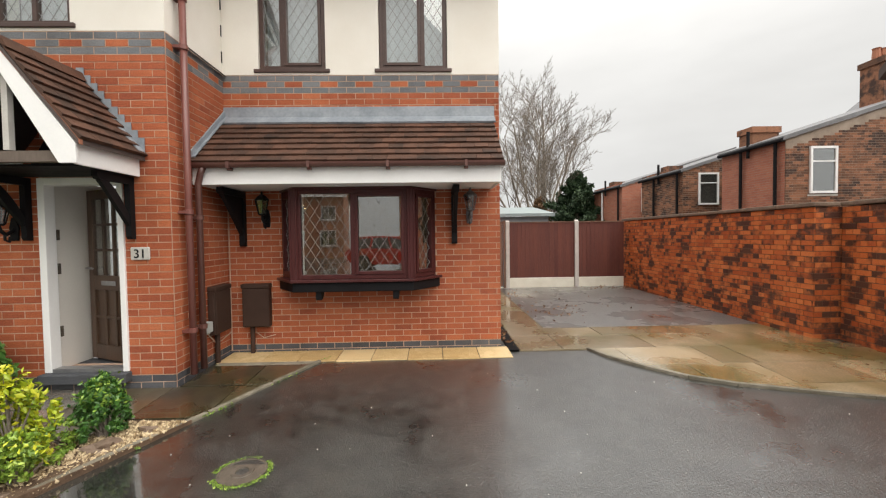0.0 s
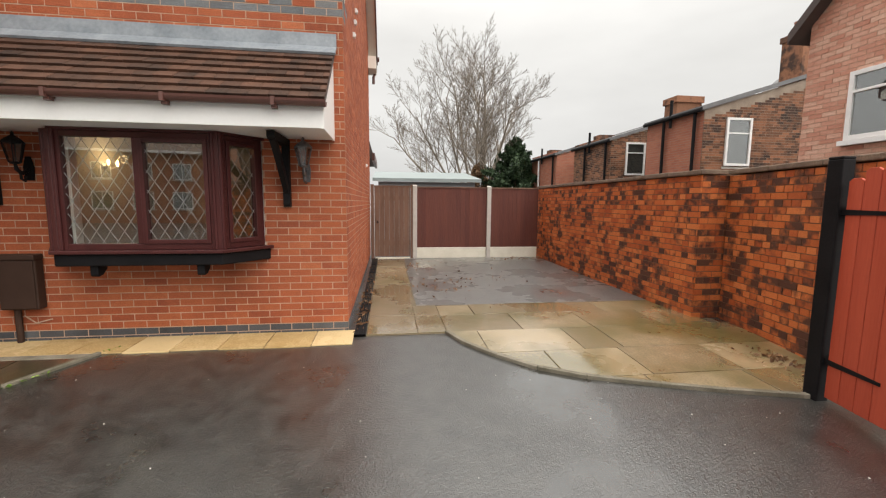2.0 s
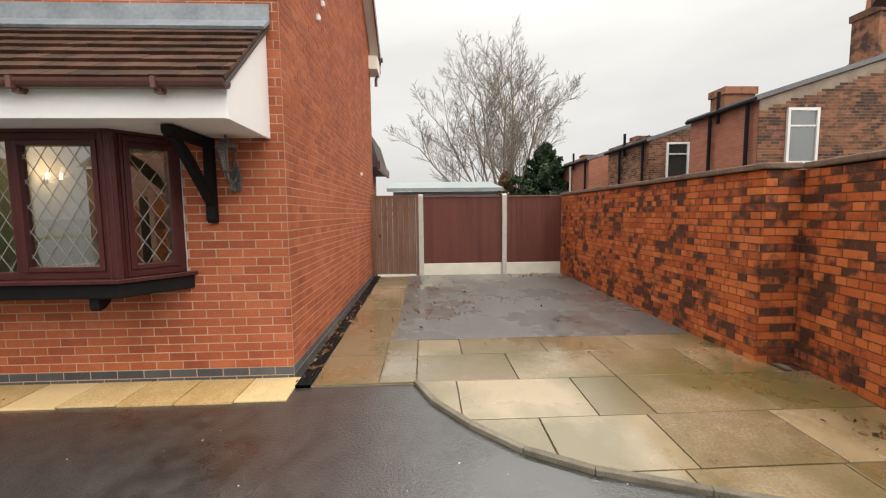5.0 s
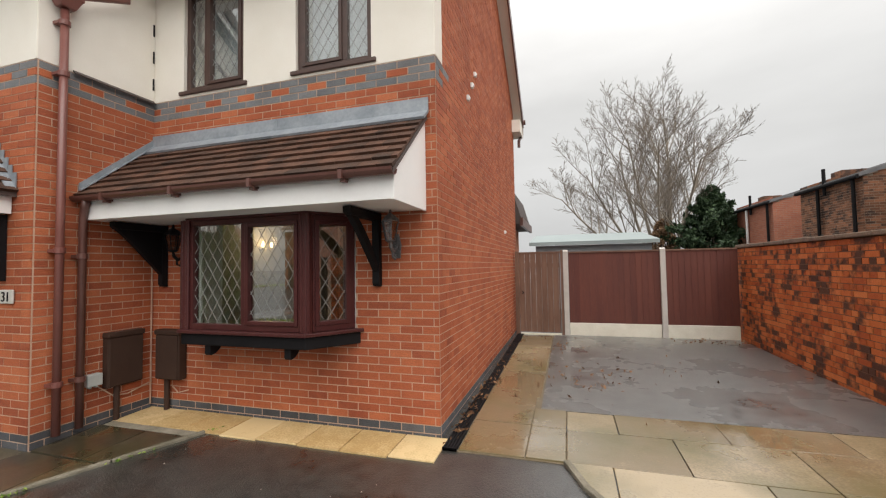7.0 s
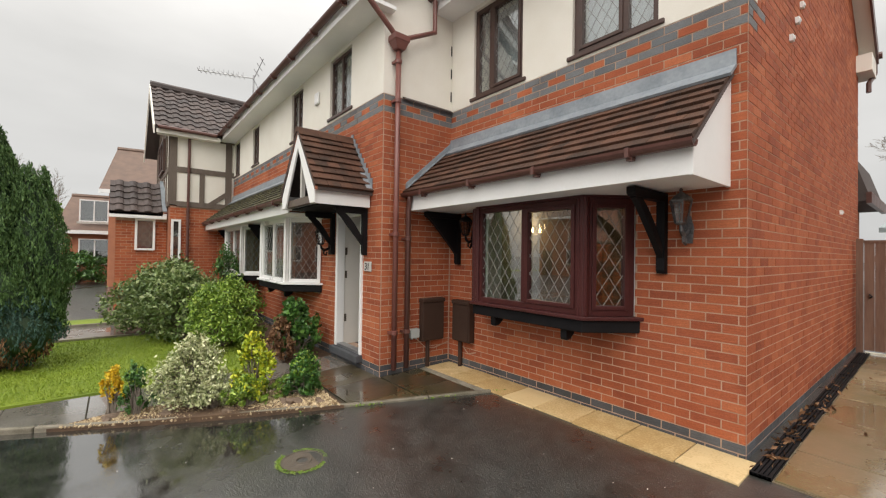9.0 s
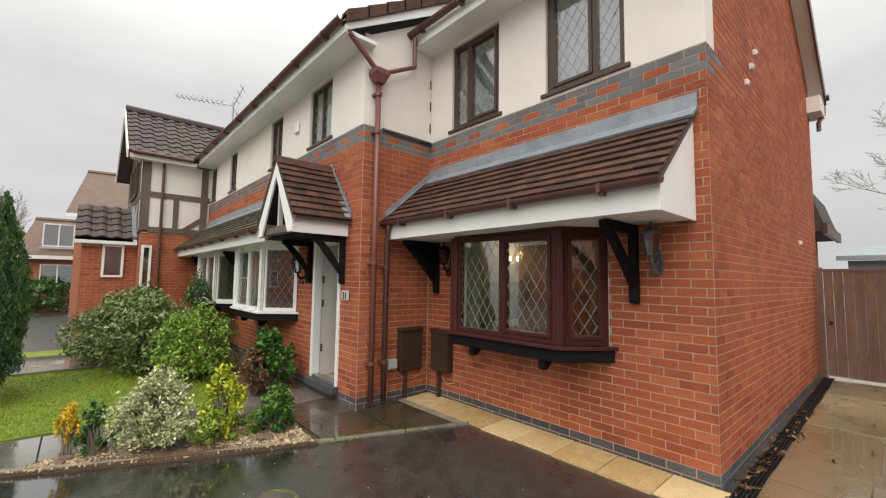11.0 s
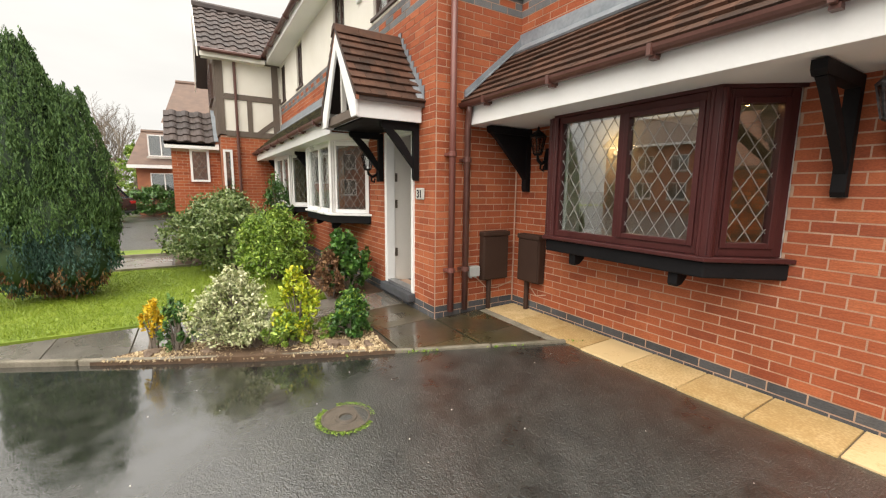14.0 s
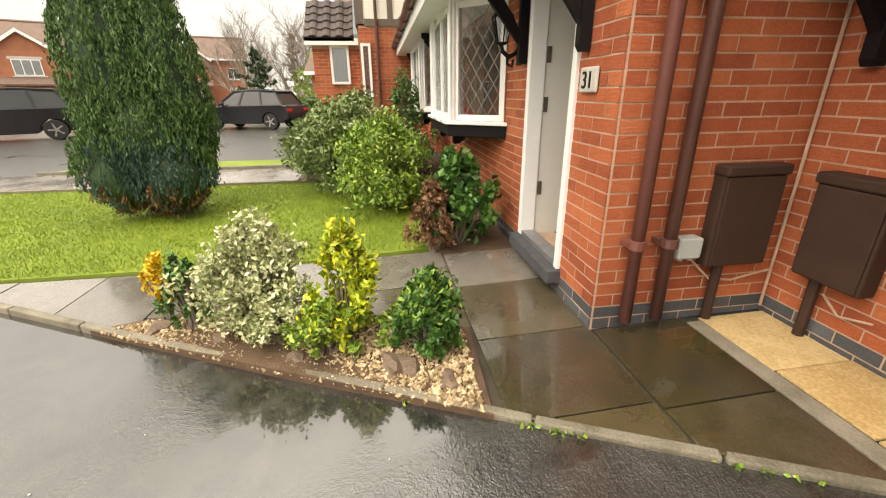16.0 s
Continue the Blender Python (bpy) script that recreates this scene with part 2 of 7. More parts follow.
PIPE = surf("brown_pipe", (0.14, 0.05, 0.042), (0.20, 0.075, 0.06), 4, 0.35, 0.03)
BLACK = surf("black_paint", (0.005, 0.005, 0.006), (0.012, 0.011, 0.012), 6, 0.6, 0.1, 50, spec=0.15)
LEAD = surf("lead_flashing", (0.15, 0.175, 0.20), (0.30, 0.33, 0.36), 5, 0.5, 0.15, 30)
TILE = surf("brown_plain_tile", (0.036, 0.022, 0.016), (0.125, 0.060, 0.038), 5, 0.8, 0.5, 90, vary=0.22, spec=0.3)
TILE_DARK = surf("dark_roof_tile", (0.045, 0.035, 0.033), (0.085, 0.062, 0.055), 3, 0.7, 0.3, 60, vary=0.3)
TILE_MOSS = surf("mossy_tile", (0.05, 0.045, 0.03), (0.13, 0.12, 0.06), 6, 0.85, 0.6, 60, vary=0.4)
TILE_RED = surf("red_tile_edge", (0.30, 0.11, 0.06), (0.40, 0.17, 0.10), 6, 0.8, 0.3)
SLATE = surf("grey_slate", (0.10, 0.10, 0.105), (0.19, 0.19, 0.195), 3, 0.5, 0.2)
TIMBER = surf("weathered_timber", (0.10, 0.075, 0.06), (0.17, 0.135, 0.11), 5, 0.8, 0.3, 60, stretch=(1, 1, 0.2))
GATE_WOOD = surf("brown_gate_board", (0.11, 0.055, 0.035), (0.22, 0.125, 0.085), 7, 0.7, 0.25, 45, stretch=(1, 1, 0.12), vary=0.25)
FENCE = surf("stained_fence_board", (0.085, 0.022, 0.016), (0.14, 0.042, 0.028), 6, 0.65, 0.3, 50, stretch=(1, 1, 0.12), vary=0.2)
RED_WOOD = surf("red_painted_board", (0.40, 0.055, 0.025), (0.52, 0.085, 0.04), 5, 0.6, 0.25, 60, stretch=(1, 1, 0.1), vary=0.15)
CONCRETE = surf("concrete_post", (0.42, 0.40, 0.37), (0.58, 0.56, 0.52), 6, 0.85, 0.3, 120)
GRAVEL_BOARD = surf("cream_gravel_board", (0.62, 0.60, 0.50), (0.78, 0.77, 0.67), 4, 0.7, 0.2)
BOXBROWN = surf("brown_meter_box", (0.040, 0.022, 0.016), (0.060, 0.034, 0.025), 6, 0.65, 0.2, 130, spec=0.2)
GREYBOX = surf("grey_plastic", (0.36, 0.39, 0.38), (0.44, 0.47, 0.46), 8, 0.5, 0.0)
LATTICE = surf("lead_strip", (0.24, 0.24, 0.235), (0.34, 0.34, 0.33), 20, 0.45, 0.0, metal=0.3)
SILVER = surf("aged_silver", (0.05, 0.05, 0.05), (0.20, 0.20, 0.21), 40, 0.45, 0.2, metal=0.7)
STEEL = surf("galvanised_steel", (0.30, 0.30, 0.31), (0.45, 0.45, 0.46), 20, 0.45, 0.1, metal=0.8)
GLASS = glass_mat("window_glass")
LAMP_GLASS = glass_mat("lamp_glass", (0.7, 0.72, 0.72), 0.15)
ASPHALT = wet_mat("wet_asphalt", (0.006, 0.0065, 0.006), (0.050, 0.050, 0.044), 0.42, 0.12, 0.9, 1.7, 110, mid=0.42, ior=1.65, film_rough=0.055, flow=0.16, film_ior=1.85)
OLD_ASPHALT = wet_mat("worn_asphalt", (0.05, 0.05, 0.048), (0.15, 0.148, 0.14), 0.5, 0.2, 0.8, 1.2, 110, mid=0.38, ior=1.6, film_rough=0.09, film_ior=1.6)
SLAB = wet_mat("sandstone_flag", (0.19, 0.138, 0.072), (0.37, 0.285, 0.168), 0.45, 0.10, 0.9, 0.5, 60, 0.55, moss=(0.115, 0.095, 0.026), mid=0.45, film_rough=0.05)
GOLD_SLAB = wet_mat("golden_flag", (0.42, 0.28, 0.11), (0.64, 0.48, 0.25), 0.7, 0.4, 1.2, 0.5, 60, 0.55, film=0.25, film_rough=0.12)
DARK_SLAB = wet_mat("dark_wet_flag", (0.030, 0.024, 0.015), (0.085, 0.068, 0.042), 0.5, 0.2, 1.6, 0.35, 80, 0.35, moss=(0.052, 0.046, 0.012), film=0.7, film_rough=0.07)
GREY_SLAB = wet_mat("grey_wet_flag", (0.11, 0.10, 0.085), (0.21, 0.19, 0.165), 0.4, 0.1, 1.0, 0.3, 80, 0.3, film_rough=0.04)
WET_JOINT = surf("dark_earth_joint", (0.02, 0.016, 0.010), (0.06, 0.05, 0.03), 8, 0.8, 0.5, 150)
JOINT = surf("sandy_joint", (0.10, 0.08, 0.05), (0.22, 0.17, 0.11), 8, 0.9, 0.5, 150)
KERB = surf("mossy_kerb", (0.10, 0.09, 0.06), (0.26, 0.23, 0.18), 6, 0.75, 0.6, 90, vary=0.2)
IRON = surf("rusty_iron", (0.05, 0.040, 0.030), (0.13, 0.105, 0.08), 25, 0.55, 0.4, 120)
GRASS = leaf_mat("grass_blades", ((0.1, (0.14, 0.21, 0.012)), (0.6, (0.20, 0.28, 0.018)), (0.95, (0.28, 0.33, 0.035))), 0.5)
LAWN = surf("lawn_soil", (0.09, 0.15, 0.010), (0.23, 0.30, 0.025), 1.6, 0.8, 0.6, 130)
SOIL = surf("bark_soil", (0.05, 0.028, 0.015), (0.14, 0.085, 0.05), 10, 0.9, 0.8, 90)
PEBBLE = surf("cream_gravel", (0.22, 0.15, 0.075), (0.60, 0.48, 0.30), 25, 0.6, 0.2, 120, vary=0.6)
ROCK = surf("brown_rock", (0.09, 0.06, 0.042), (0.24, 0.17, 0.12), 9, 0.7, 0.7, 60)
BARK = surf("pale_bark", (0.16, 0.13, 0.10), (0.34, 0.29, 0.23), 6, 0.85, 0.4, 50)
TWIG = surf("grey_twig", (0.13, 0.105, 0.085), (0.24, 0.205, 0.17), 4, 0.9, 0.0)
YEW = leaf_mat("cypress_foliage", ((0.1, (0.030, 0.075, 0.018)), (0.55, (0.062, 0.130, 0.030)), (0.95, (0.115, 0.200, 0.050))), 0.65)
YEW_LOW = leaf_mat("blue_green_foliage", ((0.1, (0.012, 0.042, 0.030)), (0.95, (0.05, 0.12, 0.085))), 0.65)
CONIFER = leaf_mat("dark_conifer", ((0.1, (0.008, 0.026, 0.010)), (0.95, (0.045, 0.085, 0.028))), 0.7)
DEADLEAF = leaf_mat("dead_brown_leaf", ((0.1, (0.07, 0.030, 0.013)), (0.6, (0.20, 0.10, 0.045)), (0.95, (0.36, 0.21, 0.10))), 0.7)
GREENLEAF = leaf_mat("green_leaf", ((0.1, (0.02, 0.065, 0.012)), (0.6, (0.055, 0.15, 0.025)), (0.95, (0.14, 0.26, 0.05))), 0.35)
HEDGELEAF = leaf_mat("grey_green_leaf", ((0.1, (0.05, 0.095, 0.022)), (0.6, (0.17, 0.24, 0.07)), (0.95, (0.42, 0.45, 0.23))), 0.45)
LIMELEAF = leaf_mat("lime_leaf", ((0.1, (0.06, 0.13, 0.014)), (0.6, (0.20, 0.32, 0.04)), (0.95, (0.40, 0.50, 0.09))), 0.45)
VARILEAF = leaf_mat("cream_edged_leaf", ((0.1, (0.09, 0.14, 0.035)), (0.42, (0.36, 0.40, 0.18)), (0.9, (0.76, 0.75, 0.50))), 0.45)
YELLOWLEAF = leaf_mat("yellow_green_leaf", ((0.1, (0.09, 0.17, 0.012)), (0.5, (0.34, 0.42, 0.02)), (0.95, (0.66, 0.60, 0.04))), 0.4)
GOLDLEAF = leaf_mat("golden_leaf", ((0.1, (0.50, 0.30, 0.01)), (0.95, (0.80, 0.58, 0.03))), 0.45)
RUSSET = leaf_mat("russet_tree", ((0.1, (0.12, 0.06, 0.03)), (0.95, (0.28, 0.17, 0.09))), 0.8)
PLASTER = surf("cream_plaster", (0.27, 0.25, 0.21), (0.34, 0.315, 0.265), 1.5, 0.9, 0.0)
CARPET = surf("beige_carpet", (0.28, 0.22, 0.16), (0.38, 0.31, 0.23), 30, 0.95, 0.3)
NET = surf("white_net_curtain", (0.66, 0.66, 0.62), (0.78, 0.78, 0.74), 5, 0.9, 0.1, 30)
# pale blue-grey: sky reflection in the upper panes is painted into this net
SKY_NET = surf("sky_tinted_net", (0.52, 0.56, 0.60), (0.70, 0.73, 0.76), 3, 0.9, 0.1, 20, stretch=(8, 8, 0.3))
# near-black: an unlit interior's darkness is put into the colour
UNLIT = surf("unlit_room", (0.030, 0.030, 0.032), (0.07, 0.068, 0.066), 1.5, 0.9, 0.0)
# dark grey carries the dimness of interiors that get no lamp
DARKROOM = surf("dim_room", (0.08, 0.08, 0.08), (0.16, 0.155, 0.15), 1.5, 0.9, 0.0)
DOOR_WOOD = surf("dark_door_wood", (0.045, 0.026, 0.016), (0.095, 0.056, 0.036), 9, 0.4, 0.1, 50, stretch=(1, 1, 0.15))
REVEAL = surf("pale_door_lining", (0.66, 0.63, 0.58), (0.74, 0.71, 0.66), 2, 0.5, 0.0)
CAR_DARK = surf("dark_car_paint", (0.010, 0.012, 0.015), (0.014, 0.016, 0.020), 2, 0.2, 0.0, spec=0.4)
CAR_RED = surf("red_car_paint", (0.42, 0.02, 0.02), (0.46, 0.025, 0.022), 2, 0.3, 0.0, spec=0.2)
CAR_GLASS = surf("car_glass", (0.02, 0.024, 0.026), (0.03, 0.034, 0.036), 2, 0.06, 0.0)
TYRE = surf("tyre_rubber", (0.012, 0.012, 0.012), (0.02, 0.02, 0.02), 20, 0.8, 0.1)
ALLOY = surf("alloy_rim", (0.35, 0.35, 0.36), (0.48, 0.48, 0.49), 10, 0.3, 0.0, metal=0.9)
PALE_ROOF = surf("pale_felt_roof", (0.20, 0.24, 0.24), (0.28, 0.32, 0.32), 2, 0.6, 0.1)
BULB, bnt, bp = nodes_of("warm_bulb")
bp.inputs["Emission Color"].default_value, bp.inputs["Emission Strength"].default_value = (1.0, 0.62, 0.24, 1), 22.0


# ---- mesh building ----
def wm(ob):
    """World matrix of ob from its own and its parents' settings."""
    return wm(ob.parent) @ ob.matrix_parent_inverse @ ob.matrix_basis if ob.parent else ob.matrix_basis.copy()


def adopt(ob, parent):
    if parent:
        ob.parent = parent
        ob.matrix_parent_inverse = wm(parent).inverted()
    return ob


class Build:
    """Collects solids in a local frame m, then makes one mesh of them."""

    def __init__(self, m=None):
        self.v, self.f, self.r, self.m = [], [], [], m or Matrix()

    def add(self, verts, faces, r=None):
        k = len(self.v)
        self.v += [tuple(q) for q in verts]
        self.f += [tuple(i + k for i in f) for f in faces]
        self.r += [random.random() if r is None else r] * len(faces)
        return self

    def box(self, a, b, r=None, m=None):
        (x0, y0, z0), (x1, y1, z1) = a, b
        vs = [Vector(p) for p in ((x0, y0, z0), (x1, y0, z0), (x1, y1, z0), (x0, y1, z0), (x0, y0, z1), (x1, y0, z1), (x1, y1, z1), (x0, y1, z1))]
        if m:
            vs = [m @ p for p in vs]
        return self.add(vs, ((0, 3, 2, 1), (4, 5, 6, 7), (0, 1, 5, 4), (1, 2, 6, 5), (2, 3, 7, 6), (3, 0, 4, 7)), r)

    def prism(self, pts, off, r=None):
        """Closed outline of 3D points, pushed by off."""
        n, o = len(pts), Vector(off)
        vs = [Vector(p) for p in pts] + [Vector(p) + o for p in pts]
        return self.add(vs, [tuple(range(n - 1, -1, -1)), tuple(range(n, 2 * n))] + [(i, (i + 1) % n, n + (i + 1) % n, n + i) for i in range(n)], r)

    def bar(self, p, q, w, h, r=None, up=(0, 0, 1)):
        """A straight bar of width w and height h from p to q."""
        p, q = Vector(p), Vector(q)
        d = (q - p).normalized()
        s = d.cross(Vector(up))
        s = (s if s.length > 1e-4 else d.cross(Vector((1, 0, 0)))).normalized() * w / 2
        u = s.cross(d).normalized() * h / 2
        return self.add([p - s - u, p + s - u, p + s + u, p - s + u, q - s - u, q + s - u, q + s + u, q - s + u],
                        ((0, 3, 2, 1), (4, 5, 6, 7), (0, 1, 5, 4), (1, 2, 6, 5), (2, 3, 7, 6), (3, 0, 4, 7)), r)

    def tube(self, pts, rad, n=8, r=None, cap=True):
        """A round tube through points; rad is a number or one for each point."""
        pts = [Vector(p) for p in pts]
        rads = rad if isinstance(rad, (list, tuple)) else [rad] * len(pts)
        vs, fs, side = [], [], None
        for i, p in enumerate(pts):
            d = (pts[min(i + 1, len(pts) - 1)] - pts[max(i - 1, 0)]).normalized()
            if side is None:
                side = d.cross(Vector((0.31, 0.17, 0.93)))
                side = side if side.length > 0.1 else d.cross(Vector((1, 0, 0)))
            side = (side - d * side.dot(d)).normalized()
            up = d.cross(side)
            vs += [p + (side * math.cos(2 * math.pi * k / n) + up * math.sin(2 * math.pi * k / n)) * rads[i] for k in range(n)]
        for i in range(len(pts) - 1):
            fs += [(i * n + k, i * n + (k + 1) % n, (i + 1) * n + (k + 1) % n, (i + 1) * n + k) for k in range(n)]
        if cap:
            fs += [tuple(range(n - 1, -1, -1)), tuple(range((len(pts) - 1) * n, len(pts) * n))]
        return self.add(vs, fs, r)

    def lathe(self, c, prof, n=12, r=None):
        """Turned shape about the upright axis at c: prof is (radius, height) pairs."""
        c = Vector(c)
        vs = [c + Vector((q * math.cos(2 * math.pi * k / n), q * math.sin(2 * math.pi * k / n), h)) for q, h in prof for k in range(n)]
        fs = [(i * n + k, i * n + (k + 1) % n, (i + 1) * n + (k + 1) % n, (i + 1) * n + k) for i in range(len(prof) - 1) for k in range(n)]
        fs += [tuple(range(n - 1, -1, -1)), tuple(range((len(prof) - 1) * n, len(prof) * n))]
        return self.add(vs, fs, r)

    def mesh(self, name, mat, smooth=False):
        me = bpy.data.meshes.new(name)
        me.from_pydata(self.v, [], self.f)
        me.materials.append(mat)
        if self.r:
            at = me.attributes.new("rnd", "FLOAT", "FACE")
            at.data.foreach_set("value", np.array(self.r, dtype=np.float32))
        if smooth:
            me.polygons.foreach_set("use_smooth", [True] * len(me.polygons))
        return me

    def put(self, name, mat, parent=None, bevel=0.0, smooth=False, base=None):
        """Make the object; base: the point that becomes its origin."""
        me = self.mesh(name, mat, smooth)
        m = self.m
        if base is not None:
            me.transform(Matrix.Translation(-Vector(base)))
            m = m @ Matrix.Translation(base)
        ob = new(name, me)
        ob.matrix_basis = m
        adopt(ob, parent)
        if bevel:
            bv = ob.modifiers.new("bevel", "BEVEL")
            bv.width, bv.segments, bv.limit_method = bevel, 2, "ANGLE"
        return ob


def empty(name, m, *tags, **more):
    ob = new(name)
    ob.matrix_basis = m if isinstance(m, Matrix) else Matrix.Translation(m)
    ob.empty_display_size = 0.2
    return tagged(ob, *tags, **more)


def gz(x, y):
    """Height of the ground: it falls gently from the house to the street."""
    return 0.0125 * min(y - 5, 6) if y >= 5 else max(-0.12, 0.045 * (y - 5))


def holes_grid(b, w, z0, z1, d0, d1, holes):
    """A slab from u 0 to w and z0 to z1, with rectangular openings cut through it."""
    us = sorted({0.0, w, *[h[0] for h in holes], *[h[1] for h in holes]})
    for u0, u1 in zip(us, us[1:]):
        zs = [z0]
        for h in sorted((h for h in holes if h[0] <= u0 + 1e-6 and h[1] >= u1 - 1e-6), key=lambda h: h[2]):
            zs += [h[2], h[3]]
        zs.append(z1)
        for a, c in zip(zs[::2], zs[1::2]):
            if c - a > 1e-4:
                b.box((u0, d0, a), (u1, d1, c))


BRICK_MESH = {}


def brick_shape(w, h, mat):
    key = (round(w, 3), round(h, 3), mat.name)
    if key not in BRICK_MESH:
        BRICK_MESH[key] = Build().box((0, 0, 0), (w, 0.022, h), 0.0).mesh("brick", mat)
    return BRICK_MESH[key]


PENDING = []


def brickwork(wall, w, z0, courses, mat_of, holes=(), roof=None, near=None, unit=0.225, course=0.075, headers=0, shift=0.0, u0=0.0):
    """Lays courses on a wall's outer face. near(u, z): laid as bricks of their own; the rest are joined. Deferred to the end."""
    PENDING.append((wall, w, z0, courses, mat_of, holes, roof, near, unit, course, headers, shift, u0))


def lay_bricks():
    for wall, w, z0, courses, mat_of, holes, roof, near, unit, course, headers, shift, u0 in PENDING:
        rest, count, m = {}, 0, wm(wall)
        for k in range(courses):
            z = z0 + k * course
            step = unit / 2 if headers and k % headers == headers - 1 else unit
            u = u0 - (step / 2 if k % 2 else 0) - shift
            i = 0
            while u < w - 1e-3:
                a, c = max(u, u0), min(u + step - 0.01, w)
                c = w if w - c < 0.035 else c
                i += 1
                u += step
                mat = mat_of(k, i)
                if mat is None or (roof and z + 0.03 > roof((a + c) / 2)):
                    continue
                cuts = [(a, c)]
                for h in holes:
                    if z + 0.05 > h[2] and z + 0.02 < h[3]:
                        cuts = [q for s, e in cuts for q in ((s, min(e, h[0])), (max(s, h[1]), e)) if q[1] - q[0] > 0.015 and q[1] <= e + 1e-9]
                for s, e in cuts:
                    if e - s < 0.02:
                        continue
                    if near and near(s, z) and count < 300:
                        ob = new("brick", brick_shape(e - s, course - 0.01, mat))
                        ob.parent = wall
                        ob.location = (s, -0.004 + random.uniform(-0.0015, 0.0015), z)
                        count += 1
                    else:
                        j = random.uniform(-0.0015, 0.0015)
                        rest.setdefault(mat.name, (mat, Build(m)))[1].box((s, -0.004 + j, z), (e, 0.016, z + course - 0.01))
        for mat, b in rest.values():
            tagged(b.put("brick_courses", mat, wall), kind="stuff")


def lattice(b, w, h, d, pitch=0.115, slope=1.55, x0=0.0, z0=0.0, t=0.0021):
    """Diamond leading clipped to a pane w by h at depth d."""
    for sgn in (1, -1):
        n = int((w + h / slope) / pitch) + 2
        for i in range(-1, n + 1):
            c = i * pitch + pitch / 2 - (h / slope if sgn > 0 else 0)
            pts = []
            for z in (0, h):
                pts.append((c + (z / slope if sgn > 0 else -z / slope) + (0 if sgn > 0 else h / slope * 0), z))
            (xa, za), (xb, zb) = pts
            ta, tb = 0.0, 1.0
            dx = xb - xa
            lo, hi = sorted(((0 - xa) / dx, (w - xa) / dx))
            ta, tb = max(ta, lo), min(tb, hi)
            if tb - ta < 0.02:
                continue
            p = (x0 + xa + dx * ta, d, z0 + ta * h)
            q = (x0 + xa + dx * tb, d, z0 + tb * h)
            b.bar(p, q, 2 * t, 0.003, up=(0, 1, 0))


def window(parent, m, w, h, splits, mat, fw=0.055, sash=(), depth=0.07, lead=True, curtain=None, pitch=0.115, sill=None, deep=0.25, name="window", extra_bar=(), blind=False):
    """A framed window in the frame m (x along, y inwards, z up). splits: upright bars as shares of w; sash: panes with an inner opening frame."""
    fr = Build(m)
    fr.box((0, 0, 0), (fw, depth, h)).box((w - fw, 0, 0), (w, depth, h)).box((fw, 0.001, 0), (w - fw, depth, fw)).box((fw, 0.001, h - fw), (w - fw, depth, h))
    edges = [0] + [s * w for s in splits] + [w]
    win = fr
    gl, ld = Build(m), Build(m)
    for s in edges[1:-1]:
        fr.box((s - fw / 2, 0.002, fw), (s + fw / 2, depth, h - fw))
    for i, (a, c) in enumerate(zip(edges, edges[1:])):
        u0 = a + (fw if i == 0 else fw / 2)
        u1 = c - (fw if i == len(edges) - 2 else fw / 2)
        v0, v1 = fw, h - fw
        if i in sash:
            k = 0.038
            fr.box((u0, -0.012, v0), (u0 + k, depth - 0.01, v1)).box((u1 - k, -0.012, v0), (u1, depth - 0.01, v1))
            fr.box((u0 + k, -0.011, v0), (u1 - k, depth - 0.01, v0 + k)).box((u0 + k, -0.011, v1 - k), (u1 - k, depth - 0.01, v1))
            u0, u1, v0, v1 = u0 + k, u1 - k, v0 + k, v1 - k
        for e in extra_bar:
            fr.box((u0, 0.003, e * h - 0.02), (u1, depth - 0.01, e * h + 0.02))
        gl.box((u0, 0.03, v0), (u1, 0.036, v1))
        if lead:
            lattice(ld, u1 - u0, v1 - v0, 0.0275, pitch, 1.55, u0, v0)
    ob = win.put(name, mat, parent, bevel=0.004)
    g = gl.put("pane", GLASS, ob)
    g.visible_shadow = False
    if lead:
        ld.put("leading", LATTICE, ob)
    # added dark board just behind the glass stands in for an unlit room
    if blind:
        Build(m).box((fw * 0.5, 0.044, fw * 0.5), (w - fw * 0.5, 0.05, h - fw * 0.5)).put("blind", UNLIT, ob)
    # added net plane; its bluish tint stands in for sky reflected in the glass
    if curtain:
        Build(m).box((0.01, deep, 0.0), (w - 0.01, deep + 0.02, h)).put("curtain", curtain, ob)
    if sill:
        Build(m).box((-0.06, -0.06, -0.045), (w + 0.06, depth, -0.002)).put("sill", sill, ob, bevel=0.006)
    return ob


